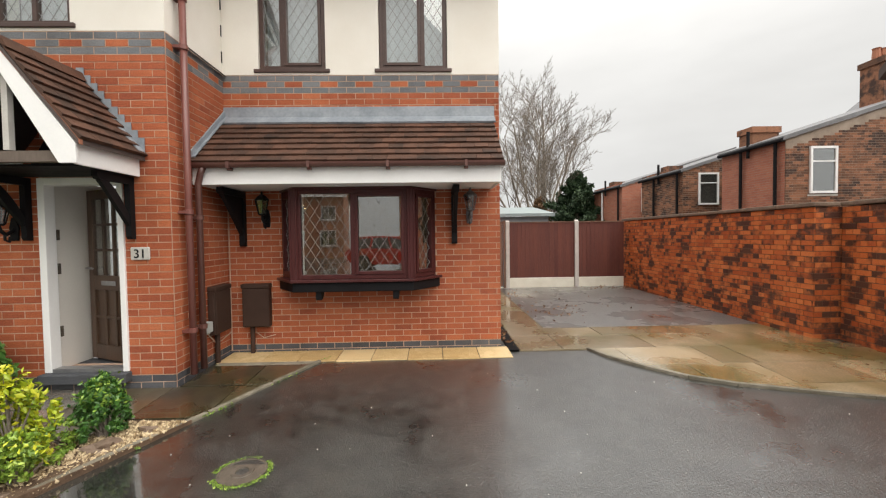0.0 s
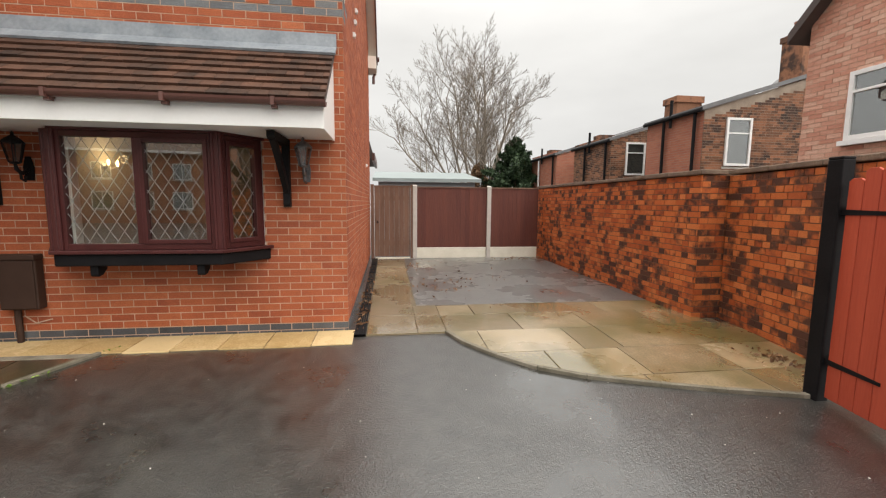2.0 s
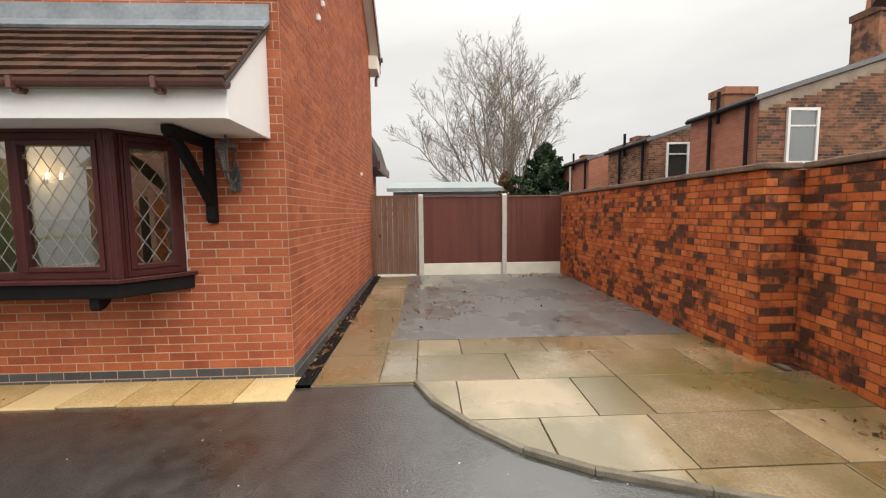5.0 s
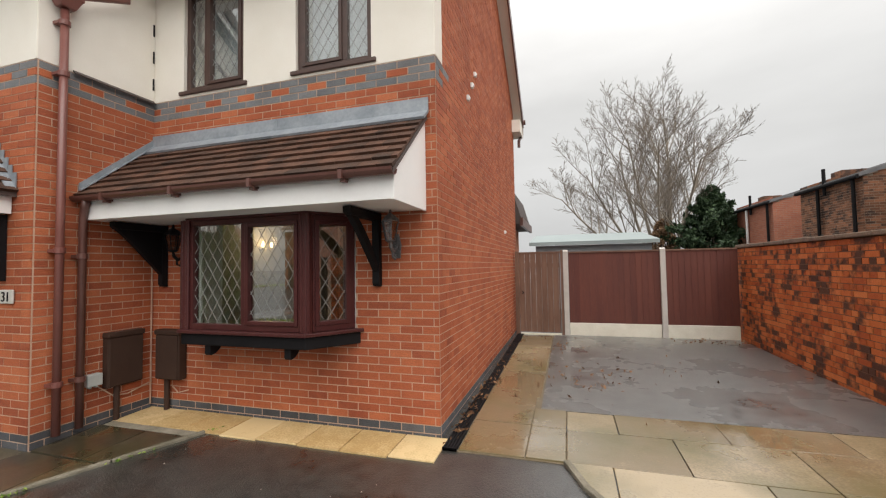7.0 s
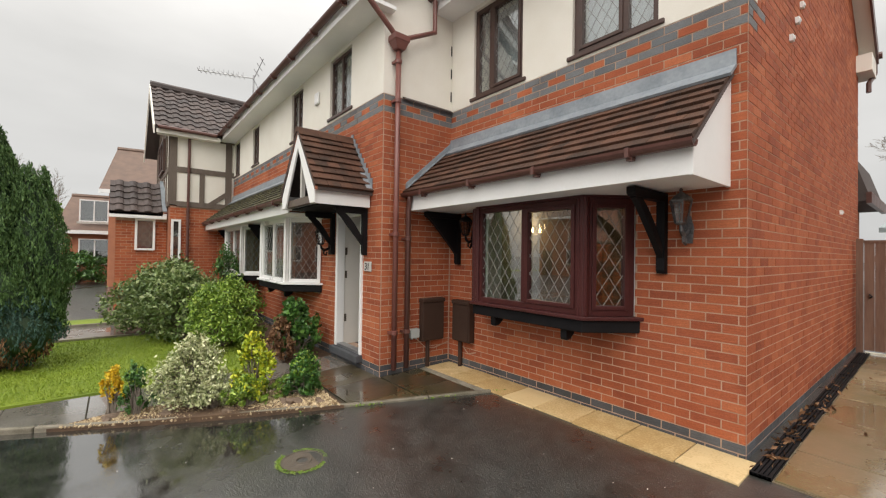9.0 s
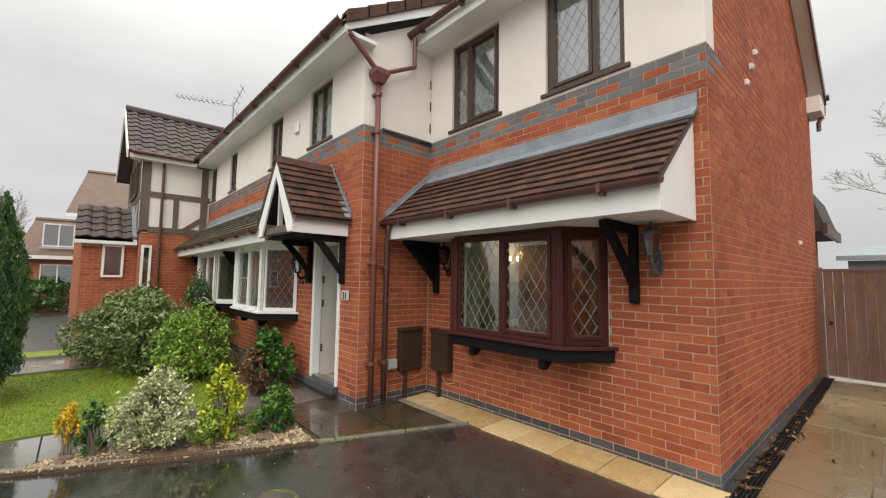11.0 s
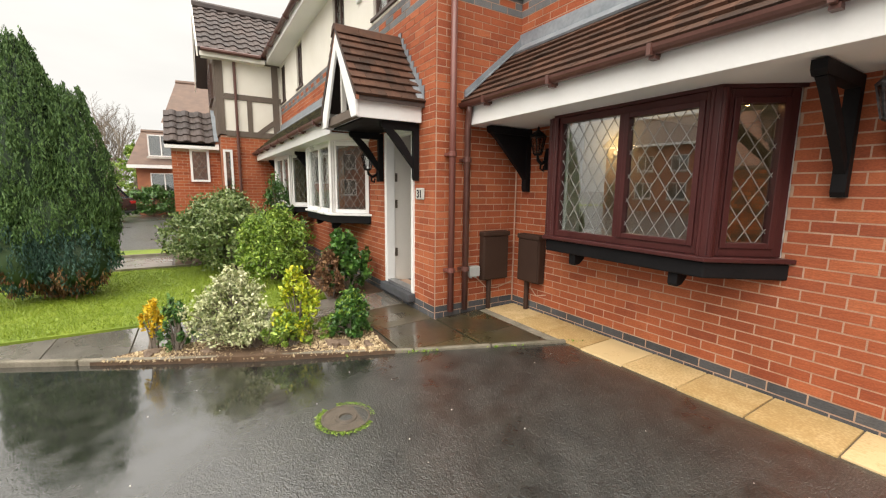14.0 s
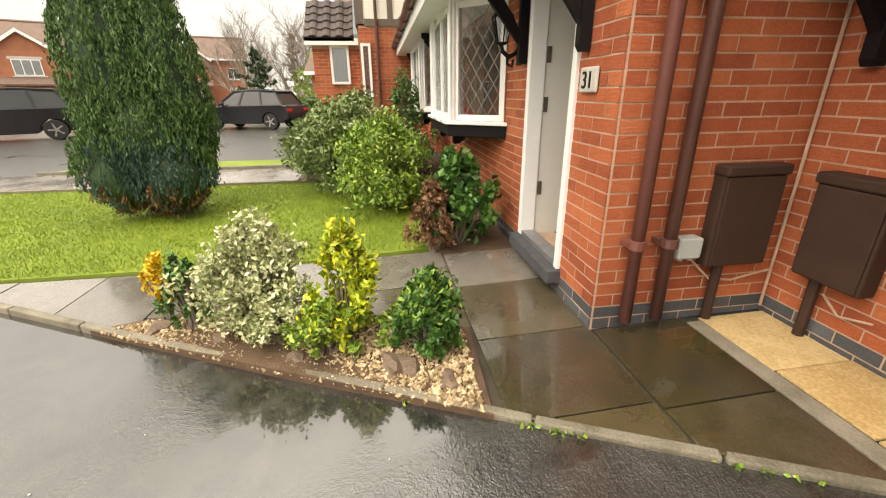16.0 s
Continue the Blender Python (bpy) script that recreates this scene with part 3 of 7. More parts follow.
def tile_roof(parent, m, length, run, rise, mat, tw=0.165, courses=8, pieces=True, lip=0.024, name="roof"):
    """A tiled slope in the frame m: x along the eave, y inwards, z up; tiles overlap in courses."""
    slope = math.hypot(run, rise)
    deck = Build(m).prism([(0, 0, -0.05), (0, 0, -0.01), (0, run, rise - 0.01), (0, run, rise - 0.05)], (length, 0, 0)).put(name, TILE_DARK, parent)
    d = Vector((0, run, rise)) / slope
    nrm = Vector((0, -rise, run)) / slope
    step = slope / courses
    rest = Build(m)
    shapes = {}
    for k in range(courses):
        u = -(tw / 2 if k % 2 else 0)
        while u < length - 0.01:
            a, c = max(u, 0), min(u + tw - 0.004, length)
            u += tw
            if c - a < 0.01:
                continue
            base = d * (k * step - 0.01)
            e = d * (step * 1.02)
            j = random.uniform(0, 0.004)
            vs = [Vector((0, 0, 0)) + nrm * 0.0, Vector((c - a, 0, 0)), Vector((c - a, 0, 0)) + e, e]
            top = [vs[0] + nrm * (lip + 0.010), vs[1] + nrm * (lip + 0.010), vs[2] + nrm * 0.010, vs[3] + nrm * 0.010]
            fs = ((0, 1, 5, 4), (4, 5, 6, 7), (1, 2, 6, 5), (3, 0, 4, 7))
            if pieces:
                key = round(c - a, 3)
                if key not in shapes:
                    shapes[key] = Build().add(vs + top, fs, 0.0).mesh("tile", mat)
                ob = new("tile", shapes[key])
                ob.parent = deck
                ob.matrix_basis = pose(a, base.y, base.z + j, 0, 0, random.uniform(-0.25, 0.25))
            else:
                o = Vector((a, base.y, base.z + j))
                rest.add([o + q for q in vs + top], fs)
    if not pieces:
        tagged(rest.put("tile_courses", mat, deck), kind="stuff")
    return deck


def gutter(parent, m, length, mat=None, brackets=4):
    """A half-round gutter along x of the frame m, with its clips."""
    n, pts = 8, []
    for i in range(n + 1):
        a = math.pi + math.pi * i / n
        pts.append((0, 0.055 * math.cos(a), 0.055 * math.sin(a)))
    inner = [(0, p[1] * 0.9, p[2] * 0.9) for p in reversed(pts)]
    b = Build(m).prism(pts + inner, (length, 0, 0))
    for i in range(brackets):
        x = length * (i + 0.5) / brackets
        b.box((x - 0.015, -0.06, -0.062), (x + 0.015, 0.06, 0.008))
        b.box((x - 0.02, -0.02, -0.082), (x + 0.025, 0.03, -0.056))
    return b.put("gutter", mat or GUTTER, parent)


def scatter_leaves(b, centres, size, ratio=0.5, up=0.3, seed=1, fold=0.25):
    """Small folded leaves at the centres given."""
    rng = np.random.default_rng(seed)
    n = len(centres)
    d = rng.normal(size=(n, 3))
    d[:, 2] += up * 2
    d /= np.linalg.norm(d, axis=1)[:, None]
    s = np.cross(d, rng.normal(size=(n, 3)))
    s /= np.linalg.norm(s, axis=1)[:, None]
    nn = np.cross(d, s)
    L = size * rng.uniform(0.6, 1.3, n)[:, None]
    c = np.asarray(centres)
    p0, p2 = c - d * L / 2, c + d * L / 2
    p1, p3 = c + s * L * ratio / 2 + nn * L * fold * 0.3, c - s * L * ratio / 2 + nn * L * fold * 0.3
    k = len(b.v)
    b.v += [tuple(q) for q in np.stack([p0, p1, p2, p3], 1).reshape(-1, 3).tolist()]
    for i in range(n):
        j = k + 4 * i
        b.f += [(j, j + 1, j + 2), (j, j + 2, j + 3)]
    rr = rng.random(n)
    b.r += np.repeat(rr, 2).tolist()
    return b


# ---- ground ----
def ground_sheet():
    xs = sorted({*np.linspace(-9, 7, 33), -400, -120, -40, -20, 20, 60, 150, 400})
    ys = sorted({*np.linspace(-1, 12, 27), -400, -100, -30, -10, 30, 80, 200, 400})
    b = Build()
    vs = [(x, y, gz(x, y)) for y in ys for x in xs]
    n = len(xs)
    b.add(vs, [(j * n + i, j * n + i + 1, (j + 1) * n + i + 1, (j + 1) * n + i) for j in range(len(ys) - 1) for i in range(n - 1)])
    tagged(b.put("ground", ASPHALT), "wet dark asphalt drive and street surface", "ground", kind="structure")


def clip(poly, p, q):
    """Keep the part of a flat outline to the left of the line p to q."""
    out = []
    side = lambda a: (q[0] - p[0]) * (a[1] - p[1]) - (q[1] - p[1]) * (a[0] - p[0])
    for a, c in zip(poly, poly[1:] + poly[:1]):
        sa, sc = side(a), side(c)
        if sa >= 0:
            out.append(a)
        if sa * sc < 0:
            t = sa / (sa - sc)
            out.append((a[0] + (c[0] - a[0]) * t, a[1] + (c[1] - a[1]) * t))
    return out


def sheet(name, poly, mat, lift, thick=0.06, parent=None, base=True, bevel=0.0):
    """A flat piece that follows the ground, lift above it."""
    top = [Vector((x, y, gz(x, y) + lift)) for x, y in poly]
    o = Vector((sum(p.x for p in top) / len(top), sum(p.y for p in top) / len(top), top[0].z - thick))
    return Build().prism([p - Vector((0, 0, thick)) for p in top], (0, 0, thick)).put(name, mat, parent, base=o if base else None, bevel=bevel)


ARC = [(1.98, 5.14), (2.12, 4.80), (2.37, 4.46), (2.67, 4.16), (3.03, 3.95), (3.58, 3.75), (4.05, 3.60), (4.60, 3.46), (5.30, 3.30)]
EDGE0, EDGE1 = (-1.3, 5.05), (-3.8, 0.05)


def rect(x0, y0, x1, y1, g=0.005):
    return [(x0 + g, y0 + g), (x1 - g, y0 + g), (x1 - g, y1 - g), (x0 + g, y1 - g)]


def paving():
    bed = sheet("pavement", [(0.98, 5.12), (1.98, 5.12), *ARC[1:], (5.4, 5.3), (5.12, 6.3), (1.72, 6.3), (1.72, 10.7), (0.98, 10.7)][::1], JOINT, 0.006, 0.05, base=False)
    tagged(bed, "wet sandstone flag patio with mossy stains", "pavement", kind="structure")
    slabs = []
    rows = [(3.25, 3.92, 2.62, (0.92, 0.95, 0.60, 0.8, 0.9)), (3.92, 4.51, 2.0, (0.86, 0.78, 0.9, 0.62, 0.9)), (4.51, 5.13, 1.98, (0.34, 0.98, 0.42, 0.95, 0.9)),
            (5.13, 5.77, 1.98, (0.88, 0.86, 0.9, 0.62)), (5.77, 6.25, 1.98, (0.45, 0.88, 0.9, 0.93))]
    for y0, y1, x, ws in rows:
        for w in ws:
            slabs.append(rect(x, y0, min(x + w, 5.45), y1))
            x += w
    for y0, y1 in ((5.13, 5.80), (5.80, 6.62), (6.62, 7.7), (7.7, 8.6), (8.6, 9.5), (9.5, 10.6)):
        slabs.append(rect(1.10, y0, 1.66 if y0 < 6.2 else 1.70, y1))
    slabs += [rect(1.66, 5.13, 1.98, 5.77), rect(1.66, 5.77, 1.98, 6.25)]
    for p in slabs:
        if p[0][0] > 1.9:
            for a, c in zip(ARC, ARC[1:]):
                p = clip(p, a, c) if p else p
        if len(p) > 2:
            sheet("slab", p, SLAB, 0.020 + random.uniform(-0.003, 0.003), 0.04, bed, bevel=0.003)
    patch = sheet("worn_surface", [(1.72, 6.26), (5.14, 6.26), (5.12, 10.72), (1.72, 10.72)], OLD_ASPHALT, 0.016, 0.05, base=False)
    tagged(patch, "worn grey wet asphalt parking surface by the fence", "asphalt", kind="structure")
    for p, q in zip(ARC[:-1], ARC[1:]):
        a, c = Vector((*p, gz(*p) + 0.008)), Vector((*q, gz(*q) + 0.008))
        kb = Build().bar(a, c, 0.05, 0.05).put("kerb_stone", KERB, bed, base=(a + c) / 2, bevel=0.006)
    # golden strip along the front wall
    strip = sheet("paving_strip", [(-2.6, 4.885), (0.96, 4.885), (0.96, 5.325), (-2.6, 5.325)], JOINT, 0.004, 0.05, base=False)
    tagged(strip, "row of golden sandstone flags along the house wall", "pavement", kind="structure")
    x = -2.6
    for w in (0.52, 0.44, 0.46, 0.42, 0.44, 0.43, 0.45, 0.41):
        sheet("slab", rect(x, 4.875 + random.uniform(-0.01, 0.01), min(x + w, 0.97), 5.322), GOLD_SLAB, 0.014 + random.uniform(-0.003, 0.003), 0.04, strip, bevel=0.004)
        x += w
    # slabs to the door and beside the lawn
    walkway = sheet("path", [(-1.33, 4.94), (-2.6, 4.94), (-2.6, 4.19), (-4.15, 4.19), (-4.15, 3.5), (-2.08, 3.50)], WET_JOINT, 0.006, 0.05, base=False)
    sheet("path_bed", [(-4.13, 3.5), (-4.13, 2.34), (-2.7, 2.34), (-2.1, 3.5)], WET_JOINT, 0.006, 0.05, walkway)
    sheet("path_bed", [(-4.13, 2.34), (-4.13, -0.58), (-2.68, 2.33)], WET_JOINT, 0.006, 0.05, walkway)
    tagged(walkway, "dark wet flagstone path to the front door", "path", kind="structure")
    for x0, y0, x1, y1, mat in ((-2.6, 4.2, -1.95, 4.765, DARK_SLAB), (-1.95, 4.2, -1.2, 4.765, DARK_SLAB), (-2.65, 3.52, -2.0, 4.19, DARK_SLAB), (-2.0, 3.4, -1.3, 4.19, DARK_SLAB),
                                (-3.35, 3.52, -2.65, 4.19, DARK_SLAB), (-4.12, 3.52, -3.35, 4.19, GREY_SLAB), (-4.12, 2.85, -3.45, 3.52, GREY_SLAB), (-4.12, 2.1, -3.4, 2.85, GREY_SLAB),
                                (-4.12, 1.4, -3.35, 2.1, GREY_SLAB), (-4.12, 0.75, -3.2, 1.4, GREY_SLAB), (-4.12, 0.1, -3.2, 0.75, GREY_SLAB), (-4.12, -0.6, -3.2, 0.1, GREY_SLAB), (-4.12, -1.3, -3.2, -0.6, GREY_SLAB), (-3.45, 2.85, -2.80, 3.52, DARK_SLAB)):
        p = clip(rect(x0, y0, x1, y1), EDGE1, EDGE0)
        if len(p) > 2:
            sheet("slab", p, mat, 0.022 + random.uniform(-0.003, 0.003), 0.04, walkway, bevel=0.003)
    sheet("mortar_band", [(-2.55, 4.77), (-1.47, 4.77), (-1.42, 4.862), (-2.55, 4.862)], KERB, 0.024, 0.04, walkway, bevel=0.004)
    # edging stones between drive and garden
    edge = empty("garden_edging", (-2.5, 2.6, gz(0, 2.6)), "low mossy concrete edging between drive and garden", "edging", kind="structure")
    n = 11
    a, c = Vector((-1.37, 4.91, 0)), Vector((-4.9, -2.15, 0))
    for i in range(n):
        p, q = a.lerp(c, i / n + 0.0008), a.lerp(c, (i + 1) / n - 0.0008)
        p.z, q.z = (gz(e.x, e.y) + (-0.012 if e.y > 3.5 else 0.012) for e in (p, q))
        Build().bar(p, q, 0.055, 0.075).put("edging_stone", KERB, edge, base=(p + q) / 2, bevel=0.012)


def manhole():
    c = (-1.315, 2.76, gz(0, 2.76))
    t = empty("manhole_cover", c, "round rusty iron access cover ringed with moss in the drive", "manhole")
    b = Build(Matrix.Translation(c)).lathe((0, 0, -0.02), [(0.16, 0), (0.16, 0.028), (0.148, 0.028), (0.146, 0.024), (0.075, 0.024), (0.07, 0.030), (0.045, 0.030), (0.04, 0.012), (0.005, 0.012)], 32)
    b.put("cover", IRON, t)
    rng = np.random.default_rng(3)
    a = rng.uniform(0, 2 * math.pi, 900)
    r = 0.178 + rng.normal(0, 0.011, 900)
    k = (np.sin(a * 3 + 1) + np.sin(a * 5)) > -1.2
    pts = np.stack([c[0] + r * np.cos(a), c[1] + r * np.sin(a), np.full(900, c[2] + 0.006)], 1)[k]
    tagged(scatter_leaves(Build(), pts, 0.014, 0.6, 0.5, 3).put("moss", LIMELEAF, t), kind="stuff")


ground_sheet()
paving()
manhole()

# ---- the house with the brown bay ----
W, XL, XR, G = 5.33, -2.64, 0.89, 4.20       # front wall, recess corner, outer corner, wing front
REAR, EAVE = 11.3, 4.98
house = empty("house", (0, 8, 0), "red brick semi-detached house with cream rendered upper storey", "house")
COURSE0, NCOURSE = -0.105, 49


def front_mat(k, i):
    if k < 3:
        return BLUE_BRICK
    if k in (46, 48):
        return BAND_BRICK
    if k == 47:
        return BRICK if i % 2 else BAND_BRICK
    return BRICK


BAY = [(-1.95, W), (-1.66, 4.93), (-0.25, 4.93), (0.06, W)]
m_front = pose(XL, W, 0)
front_holes = [(XL * -1 - 1.93, 2.64 + 0.04, 0.90, 2.12)]
bf = Build(m_front)
holes_grid(bf, XR - XL - 0.01, -0.15, 3.57, -0.001, 0.28, front_holes)
wall_front = bf.put("wall_front", MORTAR, house)
brickwork(wall_front, XR - XL, COURSE0, NCOURSE, front_mat, front_holes, near=lambda u, z: u > 1.5 and z < 2.2)
up_holes = [(-2.18 - XL, -1.33 - XL, 3.64, 4.83), (-0.65 - XL, 0.23 - XL, 3.64, 4.83)]
br = Build(m_front)
holes_grid(br, XR - XL - 0.004, 3.572, 5.02, -0.004, 0.28, up_holes)
br.put("rendered_wall", RENDER, house)
for (u0, u1, z0, z1), sp in zip(up_holes, (0.34, 0.64)):
    window(house, pose(XL + u0 + 0.005, W + 0.03, z0 + 0.005), u1 - u0 - 0.01, z1 - z0 - 0.01, (sp,), DARK_BROWN, sash=(1,) if sp < 0.5 else (0,), curtain=SKY_NET, sill=DARK_BROWN)

RIDGE_Y, RIDGE_Z = 8.25, 7.35


def gable(u):
    y = W + u
    return 5.0 + (y - 5.03) * 0.70 if y < RIDGE_Y else 5.0 + (REAR + 0.3 - y) * 0.72


m_side = pose(XR, W, 0, 0, 0, 90)
D = REAR - W
bs = Build(m_side)
bs.prism([(0.285, -0.001, -0.15), (D, -0.001, -0.15), (D, -0.001, gable(D)), (RIDGE_Y - W, -0.001, gable(RIDGE_Y - W)), (0.285, -0.001, gable(0.285))], (0, 0.28, 0))
bs.box((0.004, -0.0008, -0.15), (0.284, 0.05, 5.0))
wall_side = bs.put("wall_side", MORTAR, house)


def side_mat(k, i):
    if k < 3:
        return BLUE_BRICK
    if 46 <= k <= 48 and i < 3 - (48 - k) // 2:
        return BAND_BRICK if (k != 47 or i != 2) else BRICK
    if k > 48 and i == 1:
        return None
    return BRICK


brickwork(wall_side, D, COURSE0, 100, side_mat, (), roof=gable, near=lambda u, z: u < 2.2 and z < 2.4, u0=0.0165)
Build(m_side).box((0.002, -0.007, 3.572), (0.22, 0.03, 5.0)).put("render_return", RENDER, house)
for y, z in ((6.62, 3.66), (6.86, 3.92), (7.05, 4.15), (9.5, 2.2)):
    Build(m_side).box((y - W - 0.03, -0.035, z - 0.035), (y - W + 0.03, 0.0, z + 0.03)).box((y - W - 0.018, -0.045, z - 0.02), (y - W + 0.018, -0.035, z + 0.015)).put("vent", UPVC, house, bevel=0.008)

# roof, eaves and verge
rf = Build()
OV = XR + 0.22
for (ya, za), (yb, zb) in (((5.0, 5.06), (RIDGE_Y, 7.42)), ((REAR + 0.3, 5.06), (RIDGE_Y, 7.42))):
    rf.prism([(XL, ya, za), (XL, ya, za + 0.07), (XL, yb, zb + 0.07), (XL, yb, zb)], (OV - XL, 0, 0))
rf.put("roof", TILE_DARK, house)
bb = Build()
for (ya, za), (yb, zb) in (((5.0, 4.98), (RIDGE_Y, 7.35)), ((REAR + 0.3, 4.98), (RIDGE_Y, 7.35))):
    bb.prism([(OV - 0.025, ya, za - 0.12), (OV - 0.025, ya, za + 0.06), (OV - 0.025, yb, zb + 0.06), (OV - 0.025, yb, zb - 0.12)], (0.028, 0, 0))
bb.put("bargeboard", GUTTER, house)
sf = Build()
for (ya, za), (yb, zb) in (((5.0, 4.93), (RIDGE_Y, 7.27)), ((REAR + 0.3, 4.93), (RIDGE_Y, 7.27))):
    sf.prism([(XR - 0.02, ya, za), (XR - 0.02, ya, za + 0.02), (XR - 0.02, yb, zb + 0.02), (XR - 0.02, yb, zb)], (OV - XR - 0.005, 0, 0))
sf.box((XR - 0.3, REAR - 0.25, 4.62), (OV - 0.03, REAR + 0.32, 4.90))
sf.put("verge_soffit", RENDER, house)
Build().box((XL, 4.98, 4.88), (XR + 0.2, 5.325, 4.90)).box((XL, 4.98, 4.90), (XR + 0.2, 5.0, 5.06)).put("eaves_board", WHITE, house)
gutter(house, pose(XL - 0.12, 4.91, 5.06), XR + 0.34 - XL, brackets=5)
Build().tube([(OV - 0.05, REAR + 0.36, 5.0), (OV - 0.05, REAR + 0.36, 4.72), (XR + 0.12, REAR + 0.1, 4.5), (XR + 0.12, REAR + 0.1, 4.35)], 0.035).put("rear_pipe", GUTTER, house)
Build().tube([(OV - 0.3, REAR + 0.36, 5.02), (OV + 0.04, REAR + 0.36, 5.02)], 0.06).put("rear_gutter", GUTTER, house)


# ---- bay window ----
def bay_window(parent, pts, z0, z1, mat, splits, sashes, sill_mat, skirt, extra=0.0, post=0.05, curtain=None):
    """Canted bay: three framed faces, corner posts, sill board, skirt and roof board."""
    for (p, q), sp, sa in zip(zip(pts, pts[1:]), splits, sashes):
        p, q = Vector((*p, 0)), Vector((*q, 0))
        a = math.degrees(math.atan2(q.y - p.y, q.x - p.x))
        window(parent, pose(p.x, p.y, z0, 0, 0, a) @ pose(post * 0.6, 0, 0), (q - p).length - post * 1.2, z1 - z0, sp, mat, sash=sa, pitch=0.12)
    for x, y in pts[1:-1]:
        b = Build()
        b.lathe((x, y + 0.02, z0 - 0.005), [(post, 0), (post, z1 - z0 + 0.01)], 10)
        for s in (-1, 1):
            b.tube([(x + s * post * 0.7, y - post * 0.25, z0), (x + s * post * 0.7, y - post * 0.25, z1)], post * 0.38, 8)
        b.put("bay_post", mat, parent)

    def grown(g):
        (a, c, d, e) = pts
        return [(a[0] - g, W0 - 0.01), (c[0] - g * 0.5, c[1] - g), (d[0] + g * 0.5, d[1] - g), (e[0] + g, W0 - 0.01)]
    W0 = pts[0][1]
    Build().prism([(x, y, z0 - 0.035) for x, y in grown(0.07)], (0, 0, 0.033)).put("bay_sill", sill_mat, parent, bevel=0.006)
    Build().prism([(x, y, z0 - 0.15) for x, y in grown(0.035)], (0, 0, 0.114)).put("bay_skirt", skirt, parent, bevel=0.01)
    Build().prism([(x, y, z1 + 0.001) for x, y in grown(0.01)], (0, 0, 0.05)).put("bay_head", mat, parent)
    for x in (pts[1][0] + 0.28, pts[2][0] - 0.2):
        k = Build().prism([(x - 0.035, W0 - 0.26, z0 - 0.152), (x - 0.035, W0 - 0.40, z0 - 0.152), (x - 0.035, W0 - 0.40, z0 - 0.235), (x - 0.035, W0 - 0.385, z0 - 0.255), (x - 0.035, W0 - 0.33, z0 - 0.245), (x - 0.035, W0 - 0.27, z0 - 0.20)], (0.07, 0, 0))
        k.put("bay_bracket", skirt, parent, bevel=0.006)


bay_window(house, BAY, 0.985, 2.07, BROWN, ((), (0.50,), ()), ((0,), (1,), (0,)), BROWN, BLACK)


# ---- canopy over the bay ----
def canopy(parent, x0, x1, wall_y, front, zb, zt, ztop, mat, right_end=True, pieces=True, courses=8, brackets=4):
    m = pose(x0, front - 0.05, zt + 0.03)
    run, rise = wall_y - 0.012 - (front - 0.05), ztop - (zt + 0.03)
    tile_roof(parent, m, x1 - x0 + (0.02 if right_end else 0), run, rise, mat, courses=courses, pieces=pieces, name="canopy_roof")
    Build().box((x0, front, zb), (x1 - 0.003, front + 0.022, zt)).put("fascia", WHITE, parent, bevel=0.003)
    Build().box((x0, front + 0.024, zb + 0.006), (x1 - 0.03, wall_y - 0.01, zb + 0.022)).put("soffit", WHITE, parent)
    if right_end:
        Build().prism([(x1 - 0.024, front + 0.001, zb - 0.004), (x1 - 0.024, wall_y - 0.009, zb - 0.004), (x1 - 0.024, wall_y - 0.009, ztop - 0.04), (x1 - 0.024, front + 0.001, zt + 0.01)], (0.026, 0, 0)).put("end_board", WHITE, parent, bevel=0.003)
    gutter(parent, pose(x0, front - 0.055, zt + 0.025), x1 - x0 + 0.03, brackets=brackets)
    fl = Build()
    n = 4
    for i in range(n):
        a, c = x0 + (x1 - x0) * i / n, x0 + (x1 - x0) * (i + 1) / n + 0.06
        j = 0.003 * (i % 2)
        fl.prism([(a, wall_y - 0.012 - j, ztop + 0.16), (a, wall_y - 0.024 - j, ztop + 0.16), (a, wall_y - 0.036 - j, ztop + 0.03), (a, wall_y - 0.15 - j, ztop - 0.065), (a, wall_y - 0.14, ztop - 0.085), (a, wall_y - 0.012, ztop + 0.02)], (min(c, x1 + 0.04) - a, 0, 0))
    fl.put("lead_flashing", LEAD, parent)


canopy(house, XL + 0.012, 0.785, W, 4.58, 2.09, 2.29, 3.00, TILE)
# sloping lead soaker against the wing
Build().prism([(XL + 0.012, 4.55, 2.40), (XL + 0.012, 4.55, 2.46), (XL + 0.012, 5.3, 3.11), (XL + 0.012, 5.3, 3.02)], (0.02, 0, 0)).prism([(XL + 0.012, 4.55, 2.385), (XL + 0.012, 4.55, 2.40), (XL + 0.012, 5.3, 3.045), (XL + 0.012, 5.3, 3.03)], (0.05, 0, 0)).put("soaker", LEAD, house)


